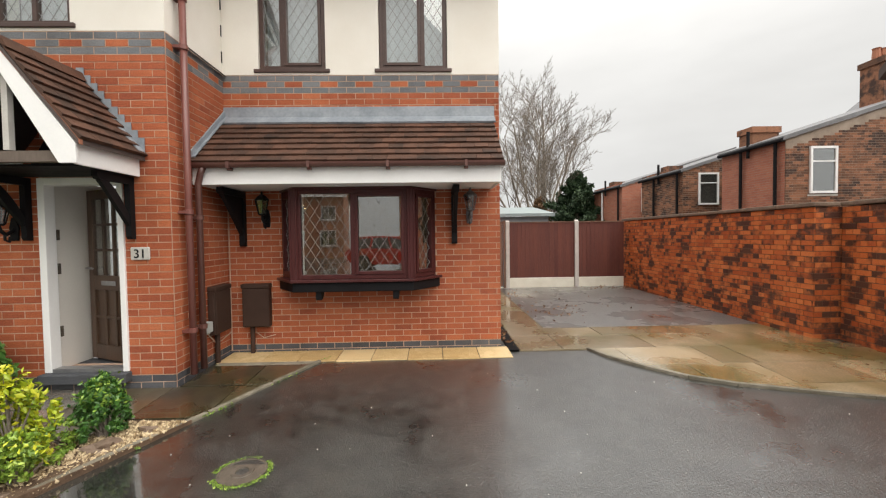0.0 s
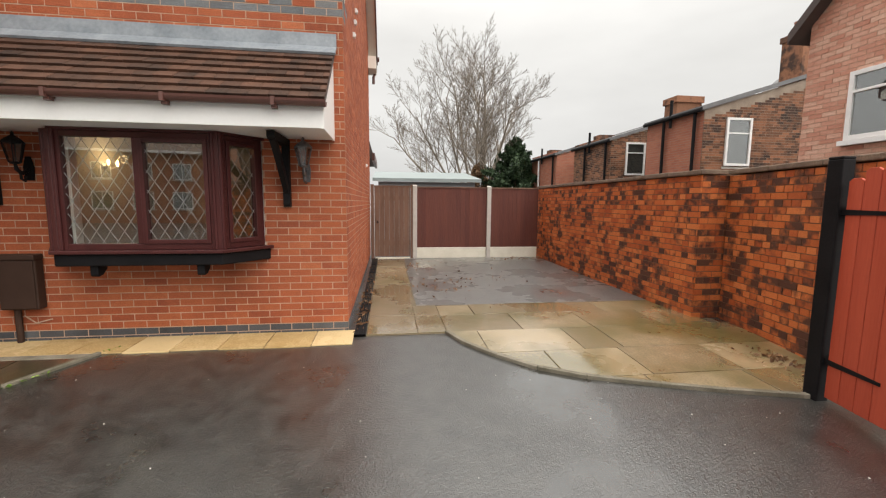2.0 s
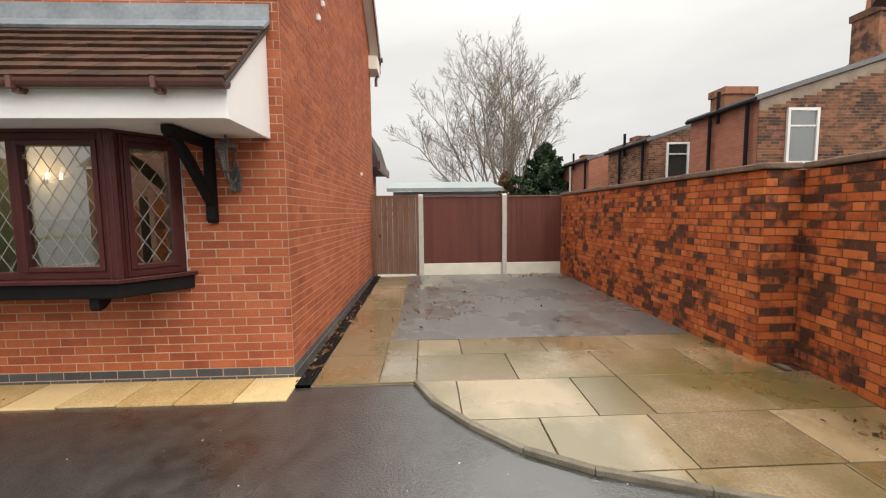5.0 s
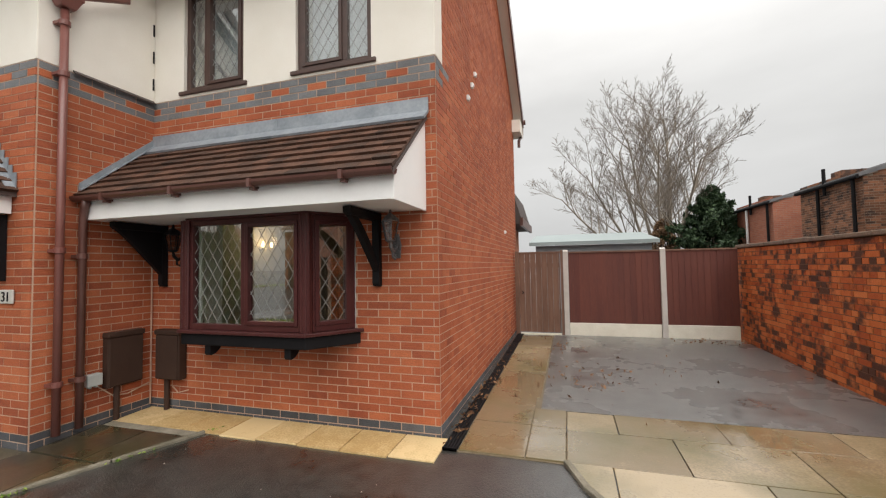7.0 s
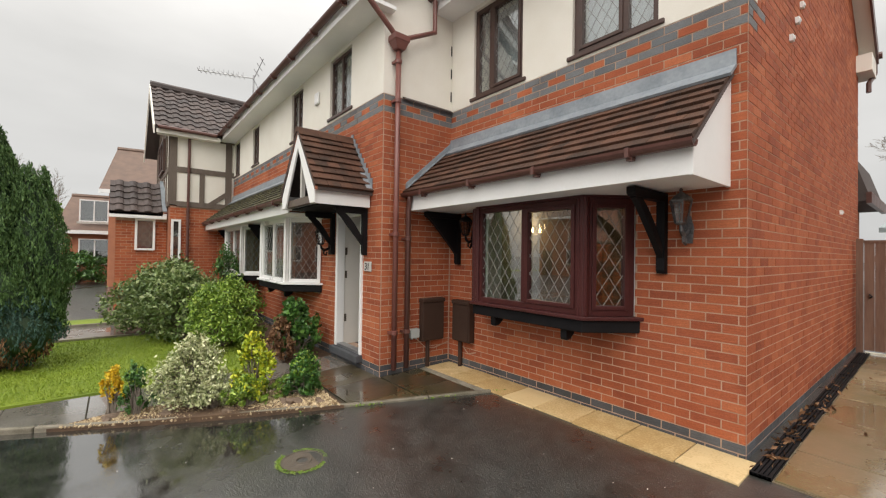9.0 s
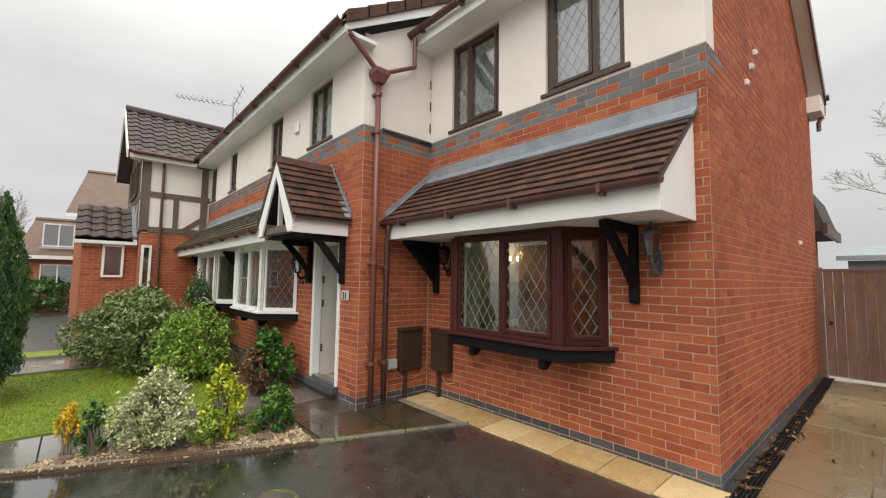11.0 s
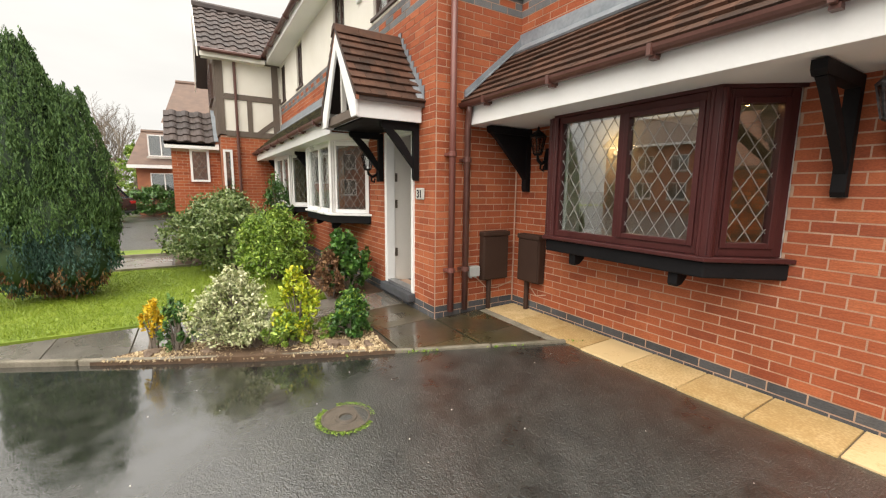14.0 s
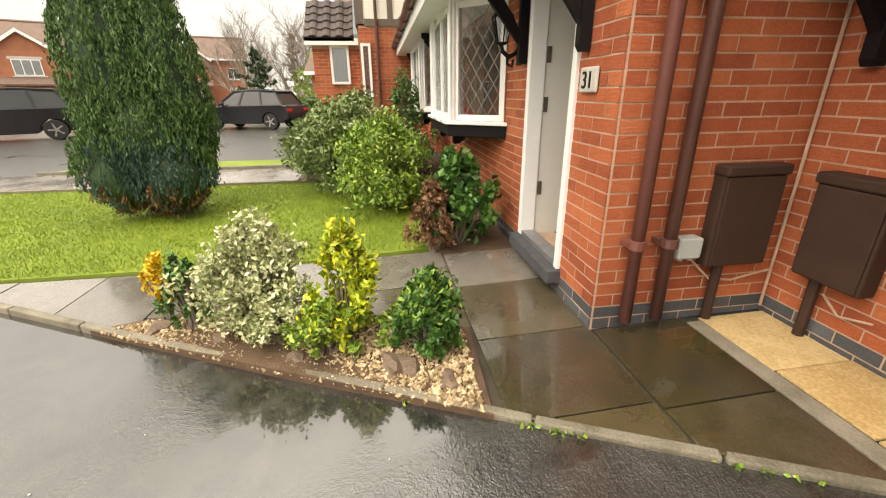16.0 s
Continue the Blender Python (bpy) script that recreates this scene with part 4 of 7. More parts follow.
def gallows(parent, x, wall_y, z0, z1, reach, w=0.075, fat=1.0):
    """A black timber bracket: wall post, arm and curved brace."""
    b = Build()
    b.prism([(x - w / 2, wall_y - 0.075, z0 + 0.03), (x - w / 2, wall_y - 0.055, z0), (x - w / 2, wall_y - 0.01, z0), (x - w / 2, wall_y - 0.01, z1), (x - w / 2, wall_y - 0.075, z1)], (w, 0, 0))
    b.prism([(x - w / 2, wall_y - 0.076, z1 - 0.075), (x - w / 2, wall_y - 0.076, z1), (x - w / 2, wall_y - reach, z1), (x - w / 2, wall_y - reach, z1 - 0.05), (x - w / 2, wall_y - reach + 0.03, z1 - 0.075)], (w, 0, 0))
    n, outer, inner = 9, [], []
    for i in range(n + 1):
        t = i / n
        y = wall_y - 0.07 - (reach - 0.12) * t ** 1.05
        z = z0 + 0.16 + (z1 - z0 - 0.22) * (1 - (1 - t) ** 1.2)
        th = (0.05 + 0.035 * math.sin(math.pi * t)) * fat
        outer.append((x - w * 0.36, y + th * 0.5, z + th))
        inner.append((x - w * 0.36, y - th * 0.4, z - th * 0.9))
    b.prism(outer + inner[::-1], (w * 0.72, 0, 0))
    return b.put("bracket", BLACK, parent)


gallows(house, 0.29, W, 1.39, 2.085, 0.60, 0.07, 0.5)
gallows(house, -2.42, W, 1.39, 2.085, 0.60, 0.07, 0.5)
Build().prism([(-2.435, 4.80, 2.04), (-2.435, 5.26, 2.04), (-2.435, 5.26, 1.60)], (0.03, 0, 0)).put("dark_brace_board", BLACK, house)


# ---- room behind the bay ----
def room():
    b = Build()
    x0, x1, y0, y1, z0, z1 = XL + 0.25, XR - 0.3, W + 0.29, 9.0, 0.10, 2.42
    b.box((x0 - 0.05, y0, z0), (x0, y1, z1)).box((x1, y0, z0), (x1 + 0.05, y1, z1)).box((x0, y1, z0), (x1, y1 + 0.05, z1))
    b.box((x0, y0, z0), (-1.94, y0 + 0.02, z1)).box((0.05, y0, z0), (x1, y0 + 0.02, z1)).box((-1.93, y0, z0), (0.04, y0 + 0.02, 0.88)).box((-1.93, y0, 2.13), (0.04, y0 + 0.02, z1))
    b.put("room_wall", PLASTER, house)
    Build().box((-1.926, W + 0.002, 0.905), (-1.91, W + 0.30, 2.115)).box((0.02, W + 0.002, 0.905), (0.036, W + 0.30, 2.115)).put("bay_reveal", WHITE, house)
    Build().box((x0, y0, z1), (x1, y1, z1 + 0.05)).put("room_ceiling", WHITE, house)
    Build().box((x0, y0, z0 - 0.05), (x1, y1, z0)).put("room_floor", CARPET, house)
    c = Vector((x0 + 0.005, 6.82, 1.90))
    wl2 = empty("wall_light", c, "warm lit two-arm wall light on the plaster wall", "wall lamp")
    Build(pose(*c, 0, 90, 0)).lathe((0, 0, 0), [(0.05, 0), (0.05, 0.008), (0.03, 0.02), (0.006, 0.025)], 12).put("back_plate", STEEL, wl2)
    for k in (-1, 1):
        e = c + Vector((0.11, k * 0.09, 0.0))
        Build().tube([c, c + Vector((0.06, k * 0.04, -0.04)), e], 0.007, 6).put("arm", STEEL, wl2)
        Build().lathe(e, [(0.009, 0), (0.010, 0.02), (0.016, 0.035), (0.014, 0.055), (0.003, 0.075)], 10).put("bulb", BULB, wl2, smooth=True)
    dl = empty("downlight", (-0.22, 5.24, 2.06), "small warm lit lamp under the bay head", "lamp")
    Build().lathe((-0.22, 5.24, 2.03), [(0.03, 0.034), (0.036, 0.0), (0.028, -0.004), (0.026, 0.02)], 12).put("rim", STEEL, dl)
    Build().lathe((-0.22, 5.24, 1.995), [(0.006, 0), (0.022, 0.008), (0.026, 0.03), (0.02, 0.036)], 12).put("bulb", BULB, dl, smooth=True)
    lp = new("room_light", bpy.data.lights.new("room_light", "POINT"))
    lp.data.energy, lp.data.color, lp.data.shadow_soft_size = 7, (1.0, 0.70, 0.38), 0.06
    lp.location = c + Vector((0.22, 0, 0.09))

    cu = Build()
    p0, p1, n = Vector((-1.86, 5.30, 1.03)), Vector((-1.57, 5.02, 1.03)), 28
    nr = Vector((0.69, 0.72, 0))
    row = [p0.lerp(p1, i / n) + nr * (0.018 * math.sin(i * 1.35)) for i in range(n + 1)]
    cu.prism(row + [r + nr * 0.004 for r in reversed(row)], (0, 0, 1.0))
    tagged(cu.put("net_curtain", NET), "white net curtain gathered inside the bay window", "curtain")


room()


# ---- small fixtures on the front ----
def lantern(x, y, z, metal, label):
    """A carriage lamp on a scrolled wall arm; z: middle of its glass."""
    t = empty("wall_lamp", (x, y, z), label, "wall lamp")
    c = Vector((x, y - 0.16, z))
    n = 6
    b = Build().lathe(c, [(0.03, -0.105), (0.045, -0.095), (0.045, -0.085), (0.02, -0.08)], n)
    b.lathe(c, [(0.088, 0.085), (0.092, 0.095), (0.06, 0.13), (0.03, 0.15), (0.012, 0.165), (0.016, 0.18), (0.003, 0.20)], n)
    for k in range(n):
        a = 2 * math.pi * k / n
        b.bar(c + Vector((0.045 * math.cos(a), 0.045 * math.sin(a), -0.09)), c + Vector((0.083 * math.cos(a), 0.083 * math.sin(a), 0.088)), 0.009, 0.009)
    b.put("cage", metal, t)
    Build().lathe(c, [(0.04, -0.085), (0.078, 0.085)], n).put("glass", LAMP_GLASS, t)
    arm = [c + Vector((0, 0, -0.1)), c + Vector((0, 0.01, -0.15)), c + Vector((0, 0.06, -0.19)), c + Vector((0, 0.12, -0.16)), c + Vector((0, 0.15, -0.12))]
    Build().tube(arm, [0.012, 0.018, 0.02, 0.018, 0.014]).tube([c + Vector((0, 0.05, -0.18)), c + Vector((0, 0.05, -0.24)), c + Vector((0, 0.09, -0.26)), c + Vector((0, 0.1, -0.21))], 0.012).put("arm", metal, t)
    Build().prism([(x - 0.035, y - 0.003, z - 0.25), (x + 0.035, y - 0.003, z - 0.25), (x + 0.045, y - 0.003, z - 0.12), (x + 0.02, y - 0.003, z - 0.02), (x - 0.02, y - 0.003, z - 0.02), (x - 0.045, y - 0.003, z - 0.12)], (0, -0.022, 0)).put("backplate", metal, t, bevel=0.004)
    return t


lantern(0.49, W - 0.008, 1.90, SILVER, "aged silver carriage lantern on the brick wall")
lantern(-2.12, W - 0.008, 1.88, BLACK, "black carriage lantern on the brick wall")


def meter_box(m, w, h, d, label, duct):
    t = empty("meter_box", m, label, "meter box")
    b = Build(m).box((0, -d, 0), (w, -0.008, h))
    b.put("body", BOXBROWN, t, bevel=0.012)
    Build(m).box((0.012, -d - 0.014, 0.012), (w - 0.012, -d - 0.001, h - 0.05)).put("lid", BOXBROWN, t, bevel=0.008)
    Build(m).box((-0.008, -d - 0.02, h - 0.045), (w + 0.008, -0.009, h + 0.012)).put("hood", BOXBROWN, t, bevel=0.012)
    Build(m).tube([(duct, -0.05, 0.005), (duct, -0.05, -0.36)], 0.028, 10).put("duct", BOXBROWN, t)
    return t


meter_box(pose(-2.43, W, 0.36), 0.34, 0.54, 0.11, "brown plastic meter box on the brick wall", 0.10)
meter_box(pose(XL, 4.80, 0.36, 0, 0, 90), 0.37, 0.56, 0.09, "brown plastic meter box beside the drainpipe", 0.12)
t = empty("junction_box", (XL, 4.67, 0.42), "small grey plastic electrical junction box on brick", "junction box")
Build(pose(XL, 4.62, 0.42, 0, 0, 90)).box((0, -0.09, 0), (0.14, -0.008, 0.12)).box((0.02, -0.075, -0.02), (0.05, -0.03, 0.0)).box((0.08, -0.075, -0.02), (0.11, -0.03, 0.0)).put("case", GREYBOX, t, bevel=0.012)
cb = Build().tube([(XL + 0.03, 4.72, 0.42), (XL + 0.03, 4.9, 0.26), (XL + 0.03, 5.05, 0.24), (XL + 0.05, 5.27, 0.3)], 0.007, 6).tube([(XL + 0.035, W - 0.03, 0.05), (XL + 0.035, W - 0.03, 2.08)], 0.009, 6).tube([(-2.3, W - 0.02, 0.28), (-2.2, W - 0.02, 0.2), (-2.05, W - 0.02, 0.24)], 0.007, 6)
tagged(cb.put("cable", MORTAR), "pale cable clipped in the brick corner", "cable")


def downpipe(pts, r, mat, label, hopper=None, clips=()):
    t = empty("drainpipe", pts[-1], label, "drainpipe")
    Build().tube(pts, r, 12).put("pipe", mat, t, smooth=True)
    for z in clips:
        x, y = pts[-2][0], pts[-2][1]
        Build().lathe((x, y, z), [(r + 0.002, 0), (r + 0.012, 0.004), (r + 0.012, 0.05), (r + 0.002, 0.054)], 12).box((XL + 0.002, y - 0.05, z + 0.01), (x, y + 0.05, z + 0.04)).put("clip", mat, t)
    if hopper:
        x, y, z = hopper
        Build().prism([(x - 0.09, y - 0.11, z), (x + 0.09, y - 0.11, z), (x + 0.09, y + 0.11, z), (x - 0.09, y + 0.11, z)], (0, 0, 0.08)).add([(x - 0.05, y - 0.06, z - 0.1), (x + 0.05, y - 0.06, z - 0.1), (x + 0.05, y + 0.06, z - 0.1), (x - 0.05, y + 0.06, z - 0.1), (x - 0.085, y - 0.1, z), (x + 0.085, y - 0.1, z), (x + 0.085, y + 0.1, z), (x - 0.085, y + 0.1, z)], ((0, 3, 2, 1), (0, 1, 5, 4), (1, 2, 6, 5), (2, 3, 7, 6), (3, 0, 4, 7))).put("hopper", mat, t, bevel=0.008)
    return t


downpipe([(XL + 0.09, 4.36, 4.15), (XL + 0.09, 4.36, 0.06)], 0.034, PIPE, "brown plastic drainpipe from hopper to the ground", (XL + 0.1, 4.36, 4.22), (3.45, 1.75, 0.5, 3.95))
downpipe([(XL + 0.16, 4.53, 2.28), (XL + 0.12, 4.54, 2.2), (XL + 0.09, 4.55, 2.1), (XL + 0.09, 4.55, 0.06)], 0.034, GUTTER, "dark brown plastic drainpipe from the canopy gutter", None, (1.7, 0.5))
tg = Build().tube([(XL + 0.1, 3.86, 4.66), (XL + 0.1, 3.92, 4.62), (XL + 0.1, 4.30, 4.30)], 0.034, 10).tube([(XL + 0.1, 4.93, 4.98), (XL + 0.1, 4.93, 4.55), (XL + 0.1, 4.45, 4.30)], 0.032, 10)
tagged(tg.put("overflow_pipe", PIPE), "brown pipes from the gutters to the hopper", "drainpipe")


# ---- neighbouring terrace wing ----
WING_L = -11.2
wing = empty("house", (-6.5, 7, 0), "brick and cream render terrace with timber-look porch", "house")
WE = 4.70                                     # its eave height
m_wing = pose(WING_L, G, 0)
LW = XL - WING_L
U = lambda x: x - WING_L
DOOR = (U(-3.92), U(-3.10), 0.16, 2.12)
NBAYS = [[(-6.62, G), (-6.30, 3.75), (-4.90, 3.75), (-4.50, G)], [(-9.9, G), (-9.5, 3.75), (-7.9, 3.75), (-7.5, G)]]
wing_holes = [DOOR] + [(U(p[0][0]) + 0.05, U(p[3][0]) - 0.05, 0.9, 2.1) for p in NBAYS]
bw = Build(m_wing)
holes_grid(bw, LW - 0.02, -0.15, 3.57, -0.001, 0.28, wing_holes)
bw.put("wall_front", MORTAR, wing)
wall_wing = bpy.data.objects["wall_front.001"]
brickwork(wall_wing, LW, COURSE0, NCOURSE, front_mat, wing_holes, near=lambda u, z: u > U(-4.2) and z < 2.2)
wins = [(-4.30, -3.55), (-6.10, -5.50), (-8.95, -8.40), (-10.9, -10.3)]
wh = [(U(a), U(c), 3.64, 4.55) for a, c in wins]
bx = Build(m_wing)
holes_grid(bx, LW - 0.003, 3.572, WE + 0.1, -0.004, 0.28, wh)
bx.put("rendered_wall", RENDER, wing)
for u0, u1, z0, z1 in wh:
    window(wing, pose(WING_L + u0 + 0.005, G + 0.03, z0 + 0.005), u1 - u0 - 0.01, z1 - z0 - 0.01, (0.5,), DARK_BROWN, fw=0.045, curtain=SKY_NET, sill=DARK_BROWN)
m_ret = pose(XL, G, 0, 0, 0, 90)
LR = W - G
brt = Build(m_ret).box((0.004, -0.001, -0.15), (LR + 0.2, 0.25, 3.57))
wall_ret = brt.put("wall_return", MORTAR, wing)
brickwork(wall_ret, LR, COURSE0, NCOURSE, front_mat, near=lambda u, z: z < 3.3, u0=0.0165)
Build(m_ret).prism([(0.003, -0.004, 3.572), (8.0, -0.004, 3.572), (8.0, -0.004, 7.0), (4.0, -0.004, 7.2), (0.003, -0.004, 4.75)], (0, 0.2, 0)).put("gable_render", RENDER, wing)
wr = Build()
wr.prism([(WING_L, 3.84, WE + 0.06), (WING_L, 3.84, WE + 0.13), (WING_L, 8.2, 7.55), (WING_L, 8.2, 7.48)], (XL + 0.14 - WING_L, 0, 0))
wr.prism([(WING_L, 12.5, WE + 0.06), (WING_L, 12.5, WE + 0.13), (WING_L, 8.2, 7.55), (WING_L, 8.2, 7.48)], (XL + 0.14 - WING_L, 0, 0))
wr.put("roof", TILE_DARK, wing)
vt = Build()
for i in range(16):                           # stepped verge caps
    y = 3.84 + i * 0.28
    z = WE + 0.06 + (y - 3.84) * 0.637
    vt.prism([(XL + 0.02, y, z - 0.06), (XL + 0.02, y, z + 0.105), (XL + 0.02, y + 0.30, z + 0.105 + 0.17), (XL + 0.02, y + 0.30, z - 0.06 + 0.19)], (0.16, 0, 0))
vt.put("verge_cap", TILE, wing)
Build().box((WING_L, 3.86, WE - 0.10), (XL + 0.10, G - 0.005, WE - 0.08)).box((WING_L, 3.84, WE - 0.10), (XL + 0.12, 3.86, WE + 0.06)).box((XL + 0.003, 3.86, WE - 0.099), (XL + 0.12, 4.3, WE - 0.05)).put("eaves_board", WHITE, wing)
Build().prism([(XL + 0.12, 3.85, WE - 0.08), (XL + 0.12, 3.85, WE + 0.05), (XL + 0.12, 6.0, WE + 1.42), (XL + 0.12, 6.0, WE + 1.2)], (0.02, 0, 0)).put("bargeboard", WHITE, wing)
gutter(wing, pose(WING_L, 3.78, WE + 0.06), XL + 0.14 - WING_L, brackets=9)
Build().box((-4.86, G - 0.05, 4.0), (-4.7, G - 0.004, 4.2)).put("alarm_box", UPVC, wing, bevel=0.03)
for p in NBAYS:
    bay_window(wing, p, 1.04, 2.07, UPVC, ((), (0.5,), ()), ((), (), ()), UPVC, BLACK, post=0.045)
# one added sheet behind both bays, coloured dark for the dim rooms
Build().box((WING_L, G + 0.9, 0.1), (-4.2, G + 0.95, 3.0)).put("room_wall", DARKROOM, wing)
canopy(wing, WING_L + 0.1, -4.12, G, 3.52, 2.09, 2.27, 2.92, TILE_MOSS, right_end=False, pieces=False, brackets=8)
for x in (-7.1, -10.2):
    gallows(wing, x, G, 1.45, 2.085, 0.5)


def front_door(parent):
    """Recessed dark glazed door with a white frame and pale lining."""
    x0, x1, z0, z1 = -3.92, -3.10, 0.16, 2.12
    f = Build()
    f.box((x0 - 0.005, G - 0.03, z0), (x0 + 0.065, G + 0.09, z1)).box((x1 - 0.05, G - 0.03, z0), (x1 + 0.005, G + 0.09, z1)).box((x0 + 0.065, G - 0.029, z1 - 0.07), (x1 - 0.05, G + 0.09, z1))
    f.put("door_frame", WHITE, parent, bevel=0.006)
    Build().box((x0 - 0.06, G + 0.09, z0), (x0 + 0.05, G + 0.80, z1)).box((x1 - 0.02, G + 0.09, z0), (x1 + 0.05, G + 0.5, z1)).box((x0, G + 0.09, z1), (x1, G + 0.5, z1 + 0.05)).put("door_lining", REVEAL, parent)
    Build().box((x0 - 0.02, G - 0.10, 0.06), (x1 + 0.02, G + 0.5, z0 - 0.002)).put("door_step", BLUE_BRICK, parent, bevel=0.01)
    Build().box((x0 + 0.05, G - 0.02, z0), (x1 - 0.05, G + 0.09, z0 + 0.035)).put("threshold", STEEL, parent)
    # added sheet behind the door, coloured dark for the dim hall
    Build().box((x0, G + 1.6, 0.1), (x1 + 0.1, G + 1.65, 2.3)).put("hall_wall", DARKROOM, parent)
    w, h = x1 - x0 - 0.12, z1 - z0 - 0.11
    m = pose(x0 + 0.05 + w, G + 0.13, z0 + 0.03, 0, 0, -24) @ pose(-w, 0, 0)
    d = Build(m)
    st = 0.085
    d.box((0, 0, 0), (st, 0.045, h)).box((w - st, 0, 0), (w, 0.045, h))
    rails = [0, 0.16, 0.78, 0.93, h - 0.10, h]
    d.box((st, 0.001, 0), (w - st, 0.044, 0.16)).box((st, 0.001, 0.76), (w - st, 0.044, 0.92)).box((st, 0.001, h - 0.10), (w - st, 0.044, h))
    for k in (1, 2):
        u = st + (w - 2 * st) * k / 3
        d.box((u - 0.014, 0.004, 0.92), (u + 0.014, 0.04, h - 0.1))
        d.box((u - 0.014, 0.004, 0.16), (u + 0.014, 0.04, 0.76))
    for k in (1, 2):
        z = 0.92 + (h - 1.02) * k / 3
        d.box((st, 0.006, z - 0.014), (w - st, 0.038, z + 0.014))
    d.box((st, 0.006, 0.45), (w - st, 0.038, 0.478)).box((st, 0.022, 0.16), (w - st, 0.030, 0.76))
    door = d.put("door", DOOR_WOOD, parent, bevel=0.004)
    g = Build(m).box((st, 0.018, 0.92), (w - st, 0.024, h - 0.1)).put("pane", GLASS, door)
    g.visible_shadow = False
    Build(m).box((w / 2 - 0.12, -0.012, 0.815), (w / 2 + 0.12, 0.0, 0.865)).put("letterbox", STEEL, door, bevel=0.006)
    Build(m).tube([(0.05, 0.0, 1.0), (0.05, -0.05, 1.0), (0.16, -0.05, 1.0)], 0.011).put("handle", STEEL, door)
    for z in (0.5, 1.15, 1.5):
        Build().box((x0 + 0.05, G + 0.10, z), (x0 + 0.062, G + 0.13, z + 0.11)).put("lock_plate", IRON, parent)


front_door(wing)


def porch(parent):
    """Gabled tiled porch hood with white bargeboards and an open black truss."""
    xr, xl, xm, yf, ze, za = -2.92, -4.08, -3.50, 3.44, 2.35, 3.12
    run, rise = xr - xm + 0.05, za - ze + 0.05
    tile_roof(parent, pose(xr + 0.05, yf - 0.02, ze - 0.02, 0, 0, 90), G - yf + 0.02, run, rise, TILE, courses=9, name="porch_roof")
    tile_roof(parent, pose(xl - 0.05, G, ze - 0.02, 0, 0, -90), G - yf + 0.02, run, rise, TILE, courses=9, pieces=False, name="porch_roof")
    rid = Build()
    for i in range(3):
        a = yf - 0.03 + i * 0.26
        rid.prism([(xm - 0.11, a, za - 0.06), (xm - 0.06, a, za + 0.035), (xm, a, za + 0.06), (xm + 0.06, a, za + 0.035), (xm + 0.11, a, za - 0.06), (xm, a, za)], (0, 0.255, 0))
    rid.put("ridge_tile", TILE, parent)
    b = Build()
    for s, x in ((1, xr), (-1, xl)):
        b.prism([(x + s * 0.02, yf - 0.012, ze - 0.22), (x + s * 0.02, yf - 0.012, ze - 0.06), (xm, yf - 0.012, za - 0.03), (xm, yf - 0.012, za - 0.21), (x - s * 0.12, yf - 0.012, ze - 0.22)], (0, 0.026, 0))
    b.put("bargeboard", WHITE, parent, bevel=0.004)
    vg = Build()
    for s, x in ((1, xr), (-1, xl)):
        vg.prism([(x + s * 0.06, yf - 0.016, ze - 0.07), (x + s * 0.06, yf - 0.016, ze - 0.03), (xm, yf - 0.016, za + 0.01), (xm, yf - 0.016, za - 0.035)], (0, 0.03, 0))
    vg.put("verge", TILE_RED, parent)
    for fx in (xr - 0.024, xl):
        Build().box((fx, yf + 0.015, ze - 0.225), (fx + 0.024, G - 0.012, ze - 0.03)).put("side_fascia", WHITE, parent, bevel=0.003)
    tr = Build().box((xm - 0.025, yf + 0.04, ze - 0.1), (xm + 0.025, yf + 0.09, za - 0.12))
    tr.put("king_post", CONCRETE, parent)
    Build().box((xl + 0.03, yf + 0.03, ze - 0.20), (xr - 0.03, yf + 0.10, ze - 0.11)).put("tie_beam", TIMBER, parent)
    Build().prism([(xl + 0.06, G - 0.04, ze - 0.2), (xr - 0.06, G - 0.04, ze - 0.2), (xm, G - 0.04, za - 0.1)], (0, 0.025, 0)).box((xl + 0.03, yf + 0.11, ze - 0.225), (xr - 0.03, G - 0.05, ze - 0.205)).put("dark_lining", BLACK, parent)
    fl = Build()
    n = 10
    for i in range(n):
        t0, t1 = i / n, (i + 1) / n
        za0, zb0 = ze + (za - ze) * (1 - t0), ze + (za - ze) * (1 - t1)
        x0, x1 = xm + (xr + 0.05 - xm) * t0, xm + (xr + 0.05 - xm) * t1
        fl.prism([(x0, G - 0.012, za0 - 0.02), (x1 + 0.01, G - 0.012, zb0 - 0.02), (x1 + 0.01, G - 0.012, za0 + 0.085), (x0, G - 0.012, za0 + 0.085)], (0, -0.007 - 0.002 * (i % 2), 0))
    fl.prism([(xm, G - 0.09, za - 0.0), (xr + 0.05, G - 0.09, ze + 0.012), (xr + 0.05, G - 0.012, ze + 0.02), (xm, G - 0.012, za + 0.01)], (0, 0, 0.012))
    fl.put("stepped_flashing", LEAD, parent)
    gallows(parent, -3.01, G, 1.50, 2.12, 0.46, 0.055, 0.55)
    gallows(parent, -4.02, G, 1.50, 2.12, 0.46, 0.055, 0.55)


porch(wing)
# lead tray over the band on the return, and the dark movement joint in the inner corner
Build(m_ret).prism([(0.28, -0.012, 3.575), (LR - 0.02, -0.012, 3.575), (LR - 0.02, -0.05, 3.54), (0.28, -0.05, 3.54)], (0, -0.004, 0.012)).put("lead_tray", TILE_DARK, wing)
for z in (3.72, 4.05, 4.38):
    Build(m_ret).box((LR - 0.03, -0.012, z), (LR - 0.014, -0.003, z + 0.14)).put("joint_strip", BLACK, wing)
lantern(-4.16, G - 0.008, 1.75, BLACK, "black carriage lantern beside the front door")

